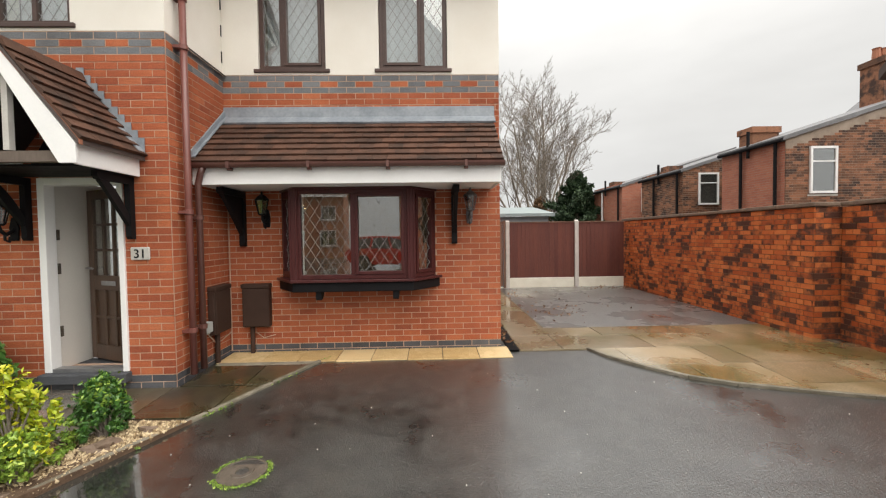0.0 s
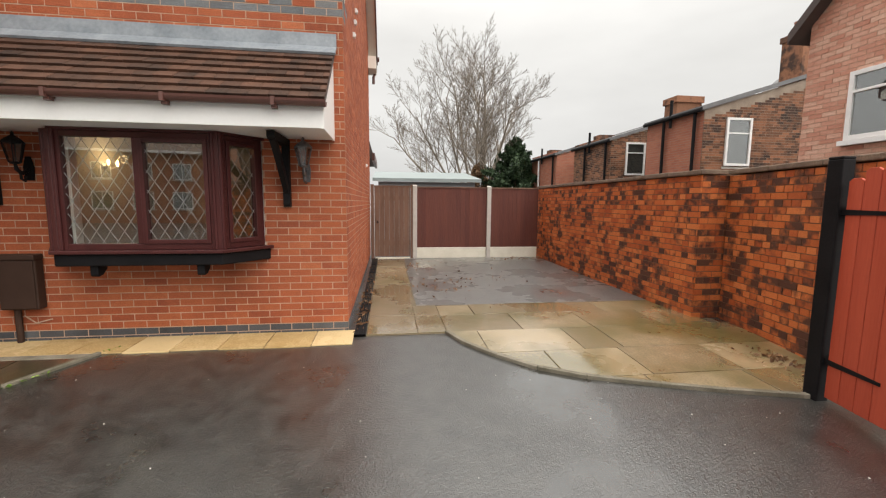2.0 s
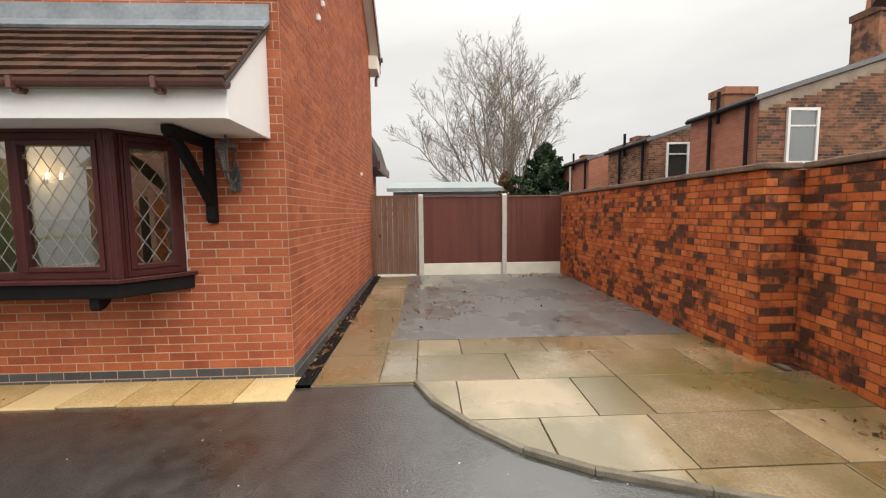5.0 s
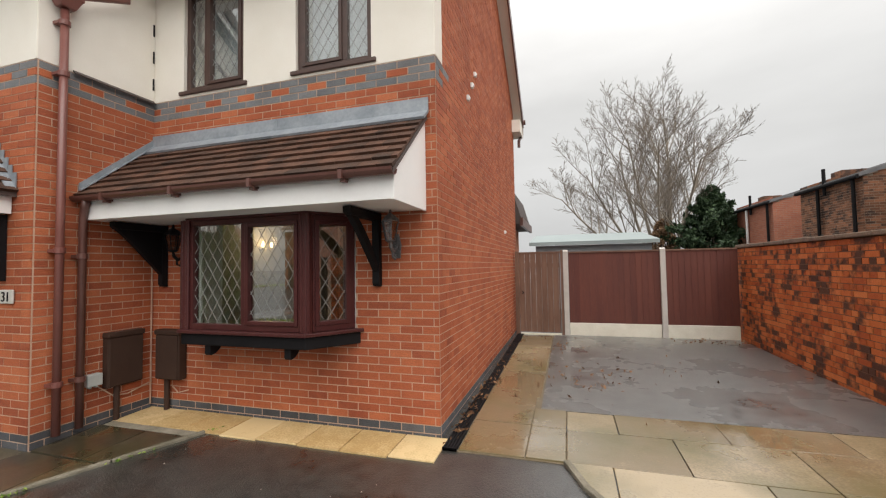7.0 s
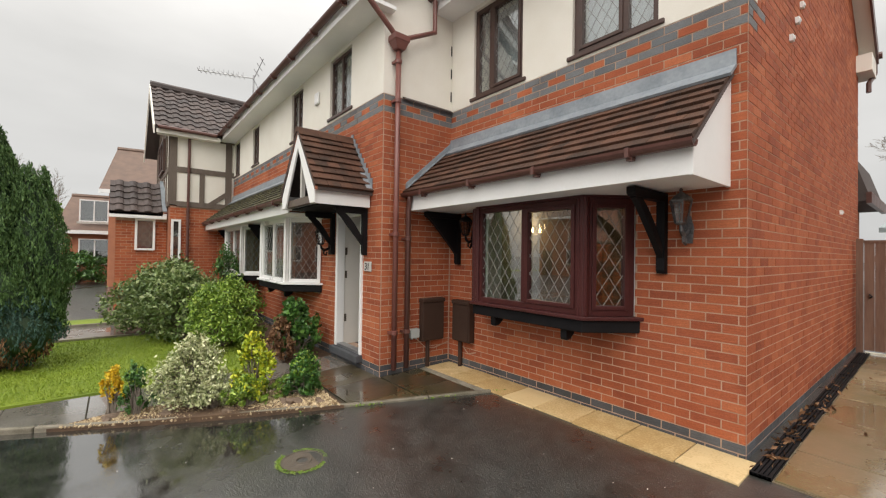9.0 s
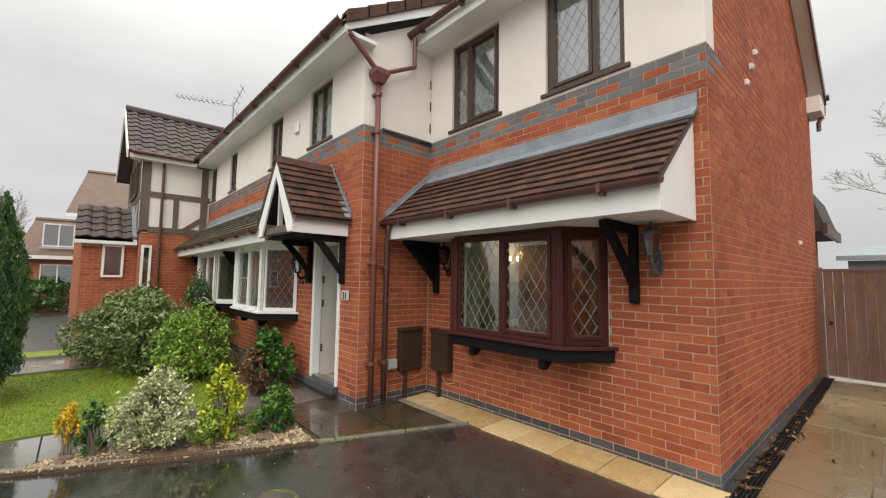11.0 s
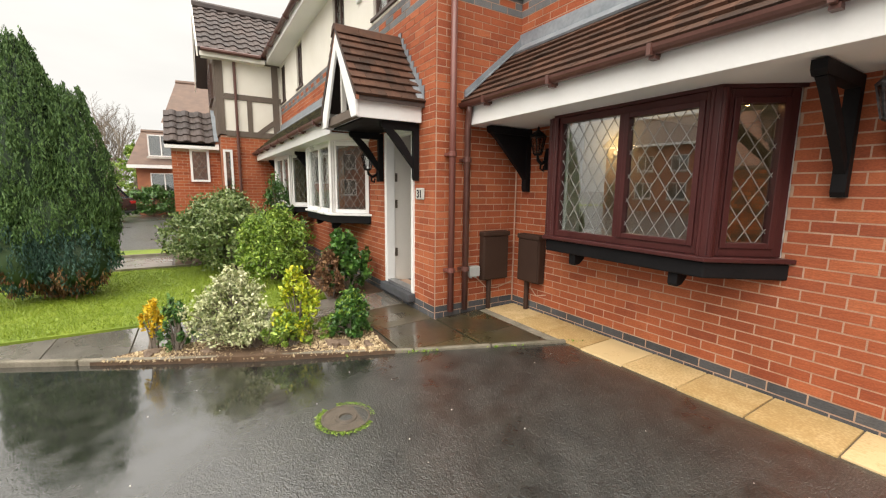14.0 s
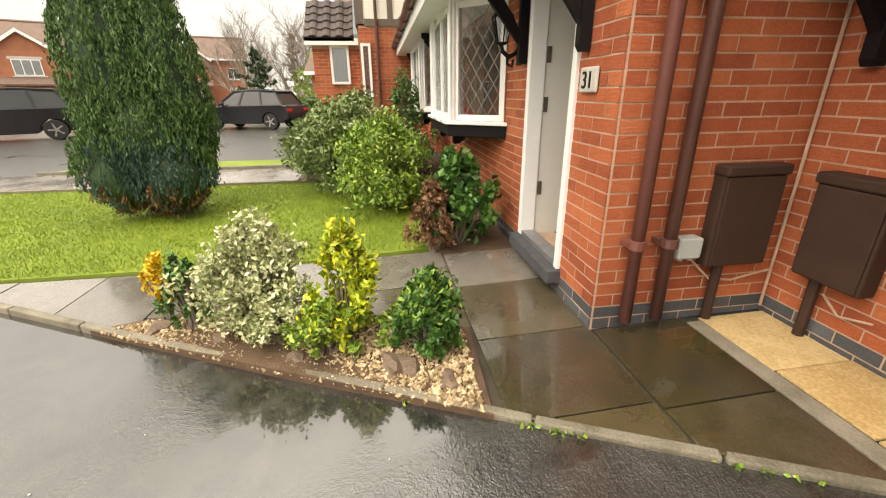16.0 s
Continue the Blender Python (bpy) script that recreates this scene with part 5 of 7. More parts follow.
plate = empty("number_plate", (-2.93, G - 0.01, 1.36), "pale house number plate reading 31 on brick", "number plate")
Build().box((-3.035, G - 0.028, 1.29), (-2.845, G - 0.010, 1.42)).put("plate", CONCRETE, plate, bevel=0.012)
fc = bpy.data.curves.new("digits", "FONT")
fc.body, fc.size, fc.extrude, fc.align_x = "31", 0.125, 0.003, "CENTER"
fc.materials.append(BLACK)
fo = new("digits", fc)
fo.matrix_basis = pose(-2.94, G - 0.031, 1.312, 90, 0, 0)
adopt(fo, plate)


def aerial():
    t = empty("tv_aerial", (-8.2, 4.0, 5.0), "grey rooftop television aerial on a short mast", "aerial")
    Build().tube([(-8.2, 4.0, 4.85), (-8.2, 4.0, 5.60)], 0.018, 8).put("mast", STEEL, t)
    b = Build().tube([(-8.15, 4.0, 5.50), (-8.75, 2.95, 5.60)], 0.012, 6)
    d = Vector((-0.6, -1.05, 0.1))
    s = Vector((0.87, -0.5, 0)).normalized()
    for i in range(10):
        p = Vector((-8.15, 4.0, 5.50)) + d * (0.2 + i * 0.085)
        b.tube([p - s * 0.13, p + s * 0.13], 0.006, 5)
        b.tube([p, p + Vector((0, 0, 0.1))], 0.005, 5)
    for z in (0.45, -0.45):
        b.tube([(-8.18, 4.0, 5.50), (-8.0, 4.15, 5.50 + z)], 0.01, 5)
        for k in (0.3, 0.6, 0.9):
            p = Vector((-8.18, 4.0, 5.50)).lerp(Vector((-8.0, 4.15, 5.50 + z)), k)
            b.tube([p - s * 0.2, p + s * 0.2], 0.006, 5)
    b.put("elements", STEEL, t)


aerial()


# ---- half-timbered house beyond ----
def profiled_roof(parent, m, length, run, rise, mat, courses=9, name="roof"):
    """Large pantiles with rounded rolls along a slope."""
    slope = math.hypot(run, rise)
    d, nrm = Vector((0, run, rise)) / slope, Vector((0, -rise, run)) / slope
    b = Build(m)
    step, tw = slope / courses, 0.30
    for k in range(courses):
        u = 0.0
        while u < length - 0.05:
            o = Vector((u, 0, 0)) + d * (k * step)
            prof = [(0, 0.0), (0.10, 0.0), (0.14, 0.03), (0.20, 0.045), (0.26, 0.03), (0.30, 0.0)]
            lo = [o + Vector((a, 0, 0)) + nrm * (h + 0.035) for a, h in prof if u + a <= length + 0.01]
            hi = [q + d * step * 1.02 - nrm * 0.03 for q in lo]
            bt = [q - nrm * 0.03 for q in lo]
            n = len(lo)
            if n > 1:
                b.add(lo + hi + bt, [(i, i + 1, n + i + 1, n + i) for i in range(n - 1)] + [(2 * n + i, 2 * n + i + 1, i + 1, i) for i in range(n - 1)])
            u += tw
    deck = Build(m).prism([(0, 0, -0.06), (0, 0, 0.0), (0, run, rise), (0, run, rise - 0.06)], (length, 0, 0)).put(name, TILE_DARK, parent)
    tagged(b.put("tile_courses", mat, deck), kind="stuff")
    return deck


def tudor():
    t = empty("house", (-13.2, 4.5, -0.1), "cream half-timbered house on brick ground floor", "house")
    X, y0, y1, xw, ze, zr = -11.0, 2.67, 8.0, -15.0, 4.72, 6.45
    bl = Build()
    bl.box((xw, y0 + 0.02, -0.15), (X - 0.02, y1, 2.72)).put("wall_brick", FAR_BRICK, t)
    Build().box((xw, y0, 2.76), (X, y1, ze)).prism([(xw, y0, ze), (X, y0, ze), ((X + xw) / 2, y0, zr - 0.35)], (0, y1 - y0, 0)).put("wall_render", RENDER, t)
    tb = Build()
    for y in (y0 - 0.005, 3.35, G - 0.22):
        tb.box((X - 0.01, y, 2.74), (X + 0.03, y + 0.16, ze)) if y != 3.35 else tb.box((X - 0.01, y, 2.74), (X + 0.03, y + 0.12, 3.65))
    for z in (2.70, 3.62, ze - 0.16):
        tb.box((X - 0.01, y0 + 0.16, z), (X + 0.026, G, z + 0.14))
    tb.bar((X + 0.01, 3.55, 2.75), (X + 0.01, G - 0.1, 3.2), 0.04, 0.12)
    for x in np.linspace(xw, X - 0.16, 7):
        tb.box((x, y0 - 0.03, 2.7), (x + 0.14, y0 + 0.01, ze))
    for z in (2.7, 3.62, ze):
        tb.box((xw, y0 - 0.026, z), (X, y0 + 0.01, z + 0.13))
    for x in (-13.6, -12.4):
        tb.bar((x, y0 - 0.01, ze), (-13 + (x + 13) * 0.3, y0 - 0.01, ze + 1.1), 0.12, 0.04)
    tb.put("timber", TIMBER, t)
    Build().tube([(X + 0.06, y0 + 0.42, ze - 0.05), (X + 0.06, y0 + 0.42, -0.1)], 0.035).put("pipe", GUTTER, t)
    window(t, pose(-13.6, y0 - 0.085, 3.78), 1.5, 0.92, (0.5,), DARK_BROWN, lead=False, blind=True)
    window(t, pose(X + 0.075, y0 + 0.05, 1.2, 0, 0, 90), 0.22, 1.15, (), UPVC, lead=False, blind=True)
    profiled_roof(t, pose(X + 0.25, y0 - 0.35, ze - 0.03, 0, 0, 90), y1 - y0 + 0.35, 2.25, 1.70, TILE_DARK)
    profiled_roof(t, pose(xw - 0.25, y1, ze - 0.03, 0, 0, -90), y1 - y0 + 0.35, 2.25, 1.70, TILE_DARK)
    Build().prism([(X + 0.25, y0 - 0.39, ze - 0.22), (X + 0.25, y0 - 0.39, ze - 0.0), (-13.0, y0 - 0.39, zr + 0.0), (-13.0, y0 - 0.39, zr - 0.22)], (0, 0.03, 0)).box((X + 0.005, y0 - 0.3, ze - 0.19), (X + 0.24, G - 0.4, ze - 0.17)).box((X + 0.22, y0 - 0.33, ze - 0.19), (X + 0.25, G - 0.4, ze - 0.04)).prism([(xw - 0.25, y0 - 0.39, ze - 0.22), (xw - 0.25, y0 - 0.39, ze), (-13.0, y0 - 0.39, zr), (-13.0, y0 - 0.39, zr - 0.22)], (0, 0.03, 0)).put("bargeboard", RENDER, t)
    Build().tube([(X + 0.31, y0 - 0.3, ze - 0.05), (X + 0.31, G - 0.5, ze - 0.05)], 0.05).put("gutter", GUTTER, t)
    Build().tube([(-13.0, y0 - 0.37, zr - 0.02), (-13.0, y1, zr - 0.02)], 0.13, 8).put("ridge", TILE_DARK, t)
    w1 = Build(pose(X - 0.008, y0 + 0.03, 0, 0, 0, 90)).box((0, 0.001, -0.1), (1.6, 0.01, 2.70)).put("wall_course", MORTAR, t)
    brickwork(w1, 1.6, -0.1, 37, lambda k, i: BRICK)
    w2 = Build(pose(-11.592, 1.59, 0, 0, 0, 90)).box((0, 0.001, -0.1), (1.09, 0.01, 2.36)).put("wall_course", MORTAR, t)
    brickwork(w2, 1.09, -0.1, 32, lambda k, i: BRICK)
    # brick annex in front
    ax = -11.6
    Build().box((-14.8, 1.58, -0.15), (ax, y0 + 0.01, 2.42)).put("annex_wall", FAR_BRICK, t)
    window(t, pose(ax + 0.078, 1.98, 1.52, 0, 0, 90), 0.44, 0.84, (), UPVC, lead=True, pitch=0.15, blind=True)
    profiled_roof(t, pose(ax + 0.22, 1.45, 2.50, 0, 0, 90), 1.12, 1.1, 0.92, TILE_DARK, 5, "annex_roof")
    Build().box((ax + 0.19, 1.45, 2.36), (ax + 0.22, 2.66, 2.50)).box((ax + 0.003, 1.46, 2.36), (ax + 0.19, 2.66, 2.38)).put("annex_fascia", WHITE, t)
    Build().prism([(ax + 0.2, 2.56, 2.56), (ax + 0.2, 2.66, 2.56), (ax - 0.9, 2.66, 3.5), (ax - 0.9, 2.56, 3.5)], (0, 0, 0.03)).put("annex_lead", LEAD, t)


tudor()


# ---- fence and side gate ----
FY = 10.75


def fence():
    z = gz(0, FY)
    f = empty("fence", (3.5, FY, z), "dark red-brown board fence between concrete posts", "fence", kind="structure")
    for x in (1.99, 3.83):
        Build().box((x - 0.05, FY - 0.06, z - 0.05), (x + 0.05, FY + 0.05, 1.84)).prism([(x - 0.05, FY - 0.06, 1.84), (x + 0.05, FY - 0.06, 1.84), (x + 0.05, FY - 0.0, 1.87), (x - 0.05, FY - 0.0, 1.87)], (0, 0.05, 0)).put("concrete_post", CONCRETE, f, bevel=0.006)
    for a, c in ((2.045, 3.775), (3.885, 5.10)):
        Build().box((a, FY - 0.025, z), (c, FY + 0.025, z + 0.27)).put("gravel_board", GRAVEL_BOARD, f, bevel=0.005)
        n = int((c - a) / 0.105)
        w = (c - a) / n
        for i in range(n):
            x = a + i * w
            Build().prism([(x, FY - 0.012, z + 0.275), (x + w + 0.012, FY - 0.004, z + 0.275), (x + w + 0.012, FY + 0.002, z + 0.275), (x, FY + 0.006, z + 0.275)], (0, 0, 1.80 - z - 0.275)).put("fence_board", FENCE, f)
        Build().box((a, FY - 0.03, 1.80), (c, FY + 0.03, 1.83)).put("cap_rail", GATE_WOOD, f)
    g = empty("side_gate", (1.45, FY, z), "closed brown timber boarded side gate", "gate")
    for x0, x1 in ((0.93, 1.01), (1.885, 1.935)):
        Build().box((x0, FY - 0.04, z - 0.03), (x1, FY + 0.04, 1.87)).put("gate_post", GATE_WOOD, g, bevel=0.004)
    x = 1.02
    while x < 1.86:
        w = min(0.118, 1.875 - x)
        Build().box((x, FY - 0.02 + random.uniform(-0.002, 0.002), z + 0.06), (x + w - 0.005, FY + 0.005, 1.82)).put("board", GATE_WOOD, g, bevel=0.003)
        x += 0.118
    Build().box((1.015, FY - 0.03, 1.80), (1.88, FY + 0.03, 1.845)).box((1.02, FY + 0.006, 0.4), (1.87, FY + 0.04, 0.5)).box((1.02, FY + 0.006, 1.5), (1.87, FY + 0.04, 1.6)).put("rail", GATE_WOOD, g)
    Build().tube([(1.08, FY - 0.02, 1.0), (1.08, FY - 0.05, 1.0), (1.11, FY - 0.05, 0.97), (1.08, FY - 0.03, 0.95)], 0.012).put("ring_handle", BLACK, g)
    tagged(Build().box((1.03, FY - 0.06, z - 0.02), (1.87, FY + 0.04, z + 0.035)).put("gate_step", GRAVEL_BOARD), "pale concrete threshold under the side gate", "threshold", kind="structure")


fence()


# ---- old boundary wall ----
BX = 5.15
boundary = empty("boundary_wall", (BX, 8, 0), "old orange brick boundary wall with soot-black patches", "brick wall", kind="structure")
PY = 5.36
b = Build(pose(BX, 10.95, 0, 0, 0, -90)).box((0, 0.001, -0.1), (10.95 - PY - 0.01, 0.30, 1.80))
wall_b = b.put("wall_long", OLD_MORTAR, boundary)
old = lambda k, i: OLD_BRICK
brickwork(wall_b, 10.95 - PY, -0.06, 25, old, near=lambda u, z: u > 3.9, headers=2, u0=0.0)
b = Build(pose(BX, PY, 0)).box((0.02, 0.001, -0.1), (0.42, 0.30, 1.80))
wall_p = b.put("wall_pier", OLD_MORTAR, boundary)
brickwork(wall_p, 0.42, -0.06, 25, old, near=lambda u, z: True, u0=0.018)
p0, p1 = Vector((5.52, PY - 0.02, 0)), Vector((5.22, 3.42, 0))
ang = math.degrees(math.atan2(p1.y - p0.y, p1.x - p0.x))
m_near = pose(p0.x, p0.y, 0, 0, 0, ang)
b = Build(m_near).box((0, 0.001, -0.15), ((p1 - p0).length, 0.25, 1.80))
wall_n = b.put("wall_near", OLD_MORTAR, boundary)
brickwork(wall_n, (p1 - p0).length, -0.14, 26, old, near=lambda u, z: True, headers=2)
b = Build()
for i in range(9):
    y0, y1 = PY - 0.04 + i * 0.62, PY - 0.04 + (i + 1) * 0.62 - 0.008
    j = random.uniform(-0.006, 0.006)
    Build().box((BX - 0.035 + j, y0, 1.815), (BX + 0.33, y1, 1.875 + j)).put("coping", ROCK, boundary, bevel=0.012)
for i in range(3):
    q0, q1 = i * 0.64, i * 0.64 + 0.632
    Build(m_near).box((q0, -0.03, 1.815), (q1, 0.28, 1.872)).put("coping", ROCK, boundary, bevel=0.012)


def red_gate():
    base = Vector((4.69, 3.44, gz(4.7, 3.4)))
    post = empty("gate_post", base, "black square timber gate post by the patio", "post")
    Build(Matrix.Translation(base)).box((-0.055, -0.055, -0.02), (0.055, 0.055, 1.86)).prism([(-0.055, -0.055, 1.86), (0.055, -0.055, 1.86), (0.055, 0.055, 1.86), (-0.055, 0.055, 1.86)], (0, 0, 0.02)).put("shaft", BLACK, post, bevel=0.008)
    g = empty("red_gate", base + Vector((0, -0.1, 0)), "open red painted boarded gate with black strap hinges", "gate")
    m = Matrix.Translation(base + Vector((-0.02, -0.065, 0.05))) @ pose(0, 0, 0, 0, 0, -101)
    x = 0.02
    i = 0
    while x < 1.55:
        top = 1.66 + 0.16 * math.sin(math.pi * min(1, x / 1.5)) * 0.9 + 0.03 * (i % 2)
        Build(m).prism([(x, 0, 0), (x + 0.112, 0, 0), (x + 0.112, 0, top - 0.02), (x + 0.085, 0, top), (x + 0.03, 0, top), (x, 0, top - 0.02)], (0, 0.02, 0)).put("board", RED_WOOD, g, bevel=0.003)
        x += 0.118
        i += 1
    for z in (0.28, 1.42):
        Build(m).box((0.0, 0.021, z - 0.05), (1.56, 0.06, z + 0.05)).put("ledge", RED_WOOD, g)
        Build(m).prism([(-0.05, -0.007, z - 0.022), (0.42, -0.007, z - 0.012), (0.42, -0.007, z + 0.012), (-0.05, -0.007, z + 0.022)], (0, 0.006, 0)).put("strap_hinge", BLACK, g)


red_gate()


# ---- drain along the side wall ----
def drain():
    d = empty("channel_drain", (1.0, 8, 0), "black plastic slotted drainage channel along the wall", "drain")
    for i in range(6):
        y0 = 5.12 + i * 0.93
        b = Build()
        for k in range(5):
            x = 0.975 + k * 0.026
            b.prism([(x - 0.008, y0, gz(0, y0) + 0.0), (x + 0.008, y0, gz(0, y0)), (x + 0.008, y0, gz(0, y0) + 0.026), (x - 0.008, y0, gz(0, y0) + 0.026)], (0, 0.92, 0.0116))
        b.box((0.965, y0, -0.03), (1.09, y0 + 0.02, gz(0, y0) + 0.027))
        b.box((0.962, y0, -0.03), (1.093, y0 + 0.925, gz(0, y0) + 0.012))
        b.put("grating", BLACK, d)


drain()


def debris():
    rng = np.random.default_rng(5)
    spots = [(1.02, 6.1, 0.05, 0.5, 55), (1.03, 7.2, 0.06, 0.8, 60), (2.2, 7.4, 0.35, 0.3, 50), (5.05, 4.0, 0.10, 0.18, 90), (2.6, 8.0, 0.6, 0.6, 40), (1.9, 9.5, 0.3, 0.4, 30), (4.6, 10.4, 0.4, 0.15, 50)]
    pts = np.concatenate([np.stack([rng.normal(x, sx, n), rng.normal(y, sy, n), np.zeros(n)], 1) for x, y, sx, sy, n in spots])
    pts[:, 0] = np.clip(pts[:, 0], 0.93, 5.1)
    pts[:, 2] = [gz(p[0], p[1]) + 0.035 for p in pts]
    tagged(scatter_leaves(Build(), pts, 0.06, 0.45, -0.2, 6).put("leaf_litter", DEADLEAF), "dry brown leaves blown along the wall and drain", "leaf litter", kind="stuff")
    n = 80
    pts = np.stack([rng.uniform(-2.5, 4.2, n), rng.uniform(0.8, 4.7, n), np.zeros(n)], 1)
    pts = pts[pts[:, 0] > -1.3 + 0.5 * (pts[:, 1] - 5.05) + 0.1]
    b = Build()
    for p in pts:
        r = rng.uniform(0.003, 0.006)
        b.lathe((p[0], p[1], gz(*p[:2])), [(r, 0), (r * 0.8, r * 0.8), (r * 0.2, r)], 5)
    tagged(b.put("grit", CONCRETE), "pale grit scattered on the wet drive", "grit", kind="stuff")
    pts = np.stack([rng.uniform(-2.3, -1.3, 260), np.zeros(260), np.zeros(260)], 1)
    pts[:, 1] = 5.05 + (pts[:, 0] + 1.3) / 0.5
    pts[:, 0] += rng.normal(0.03, 0.02, 260)
    k = (np.sin(pts[:, 1] * 9) > 0.2)
    pts = pts[k]
    pts[:, 2] = [gz(p[0], p[1]) + 0.015 for p in pts]
    tagged(scatter_leaves(Build(), pts, 0.03, 0.6, 0.4, 8).put("kerb_weeds", LIMELEAF), "small green weeds along the edging", "weeds", kind="stuff")


debris()


# ---- garden ----
def garden():
    bed = sheet("planting_bed", [(-3.22, 1.14), (-2.06, 3.46), (-2.78, 3.50), (-3.25, 2.6), (-3.36, 1.6)], SOIL, 0.03, 0.06, base=False)
    tagged(bed, "triangular planting bed of bark soil and gravel", "bed", kind="structure")
    lawn = sheet("lawn", [(-4.18, -0.78), (-4.18, 2.33), (-7.75, 2.33), (-7.75, -3.2), (-5.45, -3.2)], LAWN, 0.03, 0.06, base=False)
    tagged(lawn, "bright green wet front lawn", "lawn", kind="structure")
    sheet("lawn_edge", [(-4.18, 2.335), (-4.18, 3.45), (-7.75, 3.45), (-7.75, 2.335)], LAWN, 0.03, 0.06, lawn)
    soil = sheet("border_soil", [(-4.2, 3.455), (-4.0, 3.53), (-4.0, 4.18), (-10.9, 4.18), (-10.9, 1.6), (-7.76, 1.6), (-7.76, 3.455)], SOIL, 0.026, 0.06, base=False)
    tagged(soil, "dark soil border below the bay windows", "soil", kind="structure")
    rng = np.random.default_rng(11)
    n = 90000
    x, y = rng.uniform(-7.74, -4.2, n), rng.uniform(-3.2, 3.44, n)
    keep = x < -1.42 + 0.5 * (y - 5.05)
    x, y = x[keep], y[keep]
    n = len(x)
    h = rng.uniform(0.015, 0.04, n)
    a = rng.uniform(0, 2 * math.pi, n)
    lean = rng.normal(0, 0.02, (n, 2))
    b = Build()
    z = np.array([gz(p, q) for p, q in zip(x, y)]) + 0.028
    dx, dy = np.cos(a) * 0.004, np.sin(a) * 0.004
    v = np.stack([np.stack([x - dx, y - dy, z], 1), np.stack([x + dx, y + dy, z], 1), np.stack([x + lean[:, 0], y + lean[:, 1], z + h], 1)], 1).reshape(-1, 3)
    b.v = [tuple(q) for q in v.tolist()]
    b.f = [(3 * i, 3 * i + 1, 3 * i + 2) for i in range(n)]
    b.r = rng.random(n).tolist()
    tagged(b.put("grass", GRASS), "short bright green grass blades", "grass", kind="stuff")
    # gravel on the bed
    b = Build()
    poly = [(-3.19, 1.2), (-2.085, 3.42), (-2.74, 3.46), (-3.2, 2.6), (-3.3, 1.6)]
    made = 0
    while made < 4600:
        px, py = rng.uniform(-3.3, -2.05), rng.uniform(1.15, 3.48)
        ok = False
        for (xa, ya), (xb, yb) in zip(poly, poly[1:] + poly[:1]):
            if (ya > py) != (yb > py) and px < (xb - xa) * (py - ya) / (yb - ya) + xa:
                ok = not ok
        if not ok:
            continue
        r = rng.uniform(0.009, 0.022)
        q = Euler(rng.uniform(0, 6, 3).tolist()).to_matrix()
        c = Vector((px, py, gz(px, py) + 0.034))
        b.add([c + q @ (Vector(k) * r) for k in ((1.2, 0, 0), (-1.2, 0, 0), (0, 0.9, 0), (0, -0.9, 0), (0, 0, 0.6), (0, 0, -0.6))], ((0, 2, 4), (2, 1, 4), (1, 3, 4), (3, 0, 4), (2, 0, 5), (1, 2, 5), (3, 1, 5), (0, 3, 5)))
        made += 1
    tagged(b.put("gravel", PEBBLE), "cream and tan gravel between the shrubs", "gravel", kind="stuff")
    for i, (px, py, r) in enumerate(((-2.46, 3.05, 0.10), (-2.97, 2.02, 0.08), (-2.66, 2.48, 0.06), (-3.17, 1.58, 0.07), (-2.32, 3.30, 0.06))):
        bm = bmesh.new()
        bmesh.ops.create_icosphere(bm, subdivisions=2, radius=r)
        for v in bm.verts:
            k = 0.85 + 0.9 * noise.noise(v.co * 14 + Vector((i * 3, 0, 0)))
            v.co = Vector((v.co.x * k * 1.25, v.co.y * k, v.co.z * k * 0.55))
        me = bpy.data.meshes.new("rock")
        bm.to_mesh(me)
        bm.free()
        me.materials.append(ROCK)
        o = new("rock", me)
        o.location = (px, py, gz(px, py) + 0.035)
        tagged(o, "rough brown rock lying on the gravel bed", "rock", "rocks on the bed")


garden()


def shrub(name, x, y, z, height, rx, ry, leaf, n, size, label, seed, stem=TWIG, ratio=0.55, low=0.15, tips=None, rough=0.35, cat="shrub"):
    """A bush of branching stems with leaves in clumps about their ends."""
    rng = np.random.default_rng(seed)
    t = empty(name, (x, y, z), label, cat)
    st, clumps = Build(), []
    n, size = int(n * 1.5), size * 0.88
    k = max(22, int(n / 42))
    for i in range(k):
        a, q = rng.uniform(0, 2 * math.pi), rng.uniform(0.1, 1.0) ** 0.6
        v = rng.uniform(low, 1.0)
        w = math.sqrt(max(0.05, 1 - (2 * v - 0.95) ** 2 * 0.8)) * (1 + rng.normal(0, rough * 0.6))
        e = Vector((x + rx * q * w * math.cos(a), y + ry * q * w * math.sin(a), z + height * v * (1 - 0.22 * q)))
        mid = Vector((x, y, z)).lerp(e, 0.5) + Vector((0, 0, height * 0.07))
        if i % 2 == 0:
            st.tube([(x + rng.normal(0, 0.02), y + rng.normal(0, 0.02), z - 0.02), mid, e], [0.009 + height * 0.004, 0.006 + height * 0.002, 0.002], 5)
        clumps.append(e)
    st.put("stems", stem, t)
    per = n // k
    pts = np.concatenate([rng.normal(0, 1, (per, 3)) * (0.040 * (rx + ry), 0.040 * (rx + ry), 0.045 * height) * (0.7 + 0.8 * rng.random()) + np.array(c) for c in clumps])
    pts[:, 2] = np.maximum(pts[:, 2], z + 0.015)
    tagged(scatter_leaves(Build(), pts, size, ratio, 0.25, seed).put("foliage", leaf, t), kind="stuff")
    if tips:
        top = pts[pts[:, 2] > z + height * 0.55]
        tagged(scatter_leaves(Build(), top[:: 4] + rng.normal(0, 0.02, top[::4].shape), size * 0.9, ratio, 0.3, seed + 1).put("young_leaves", tips, t), kind="stuff")
    return t


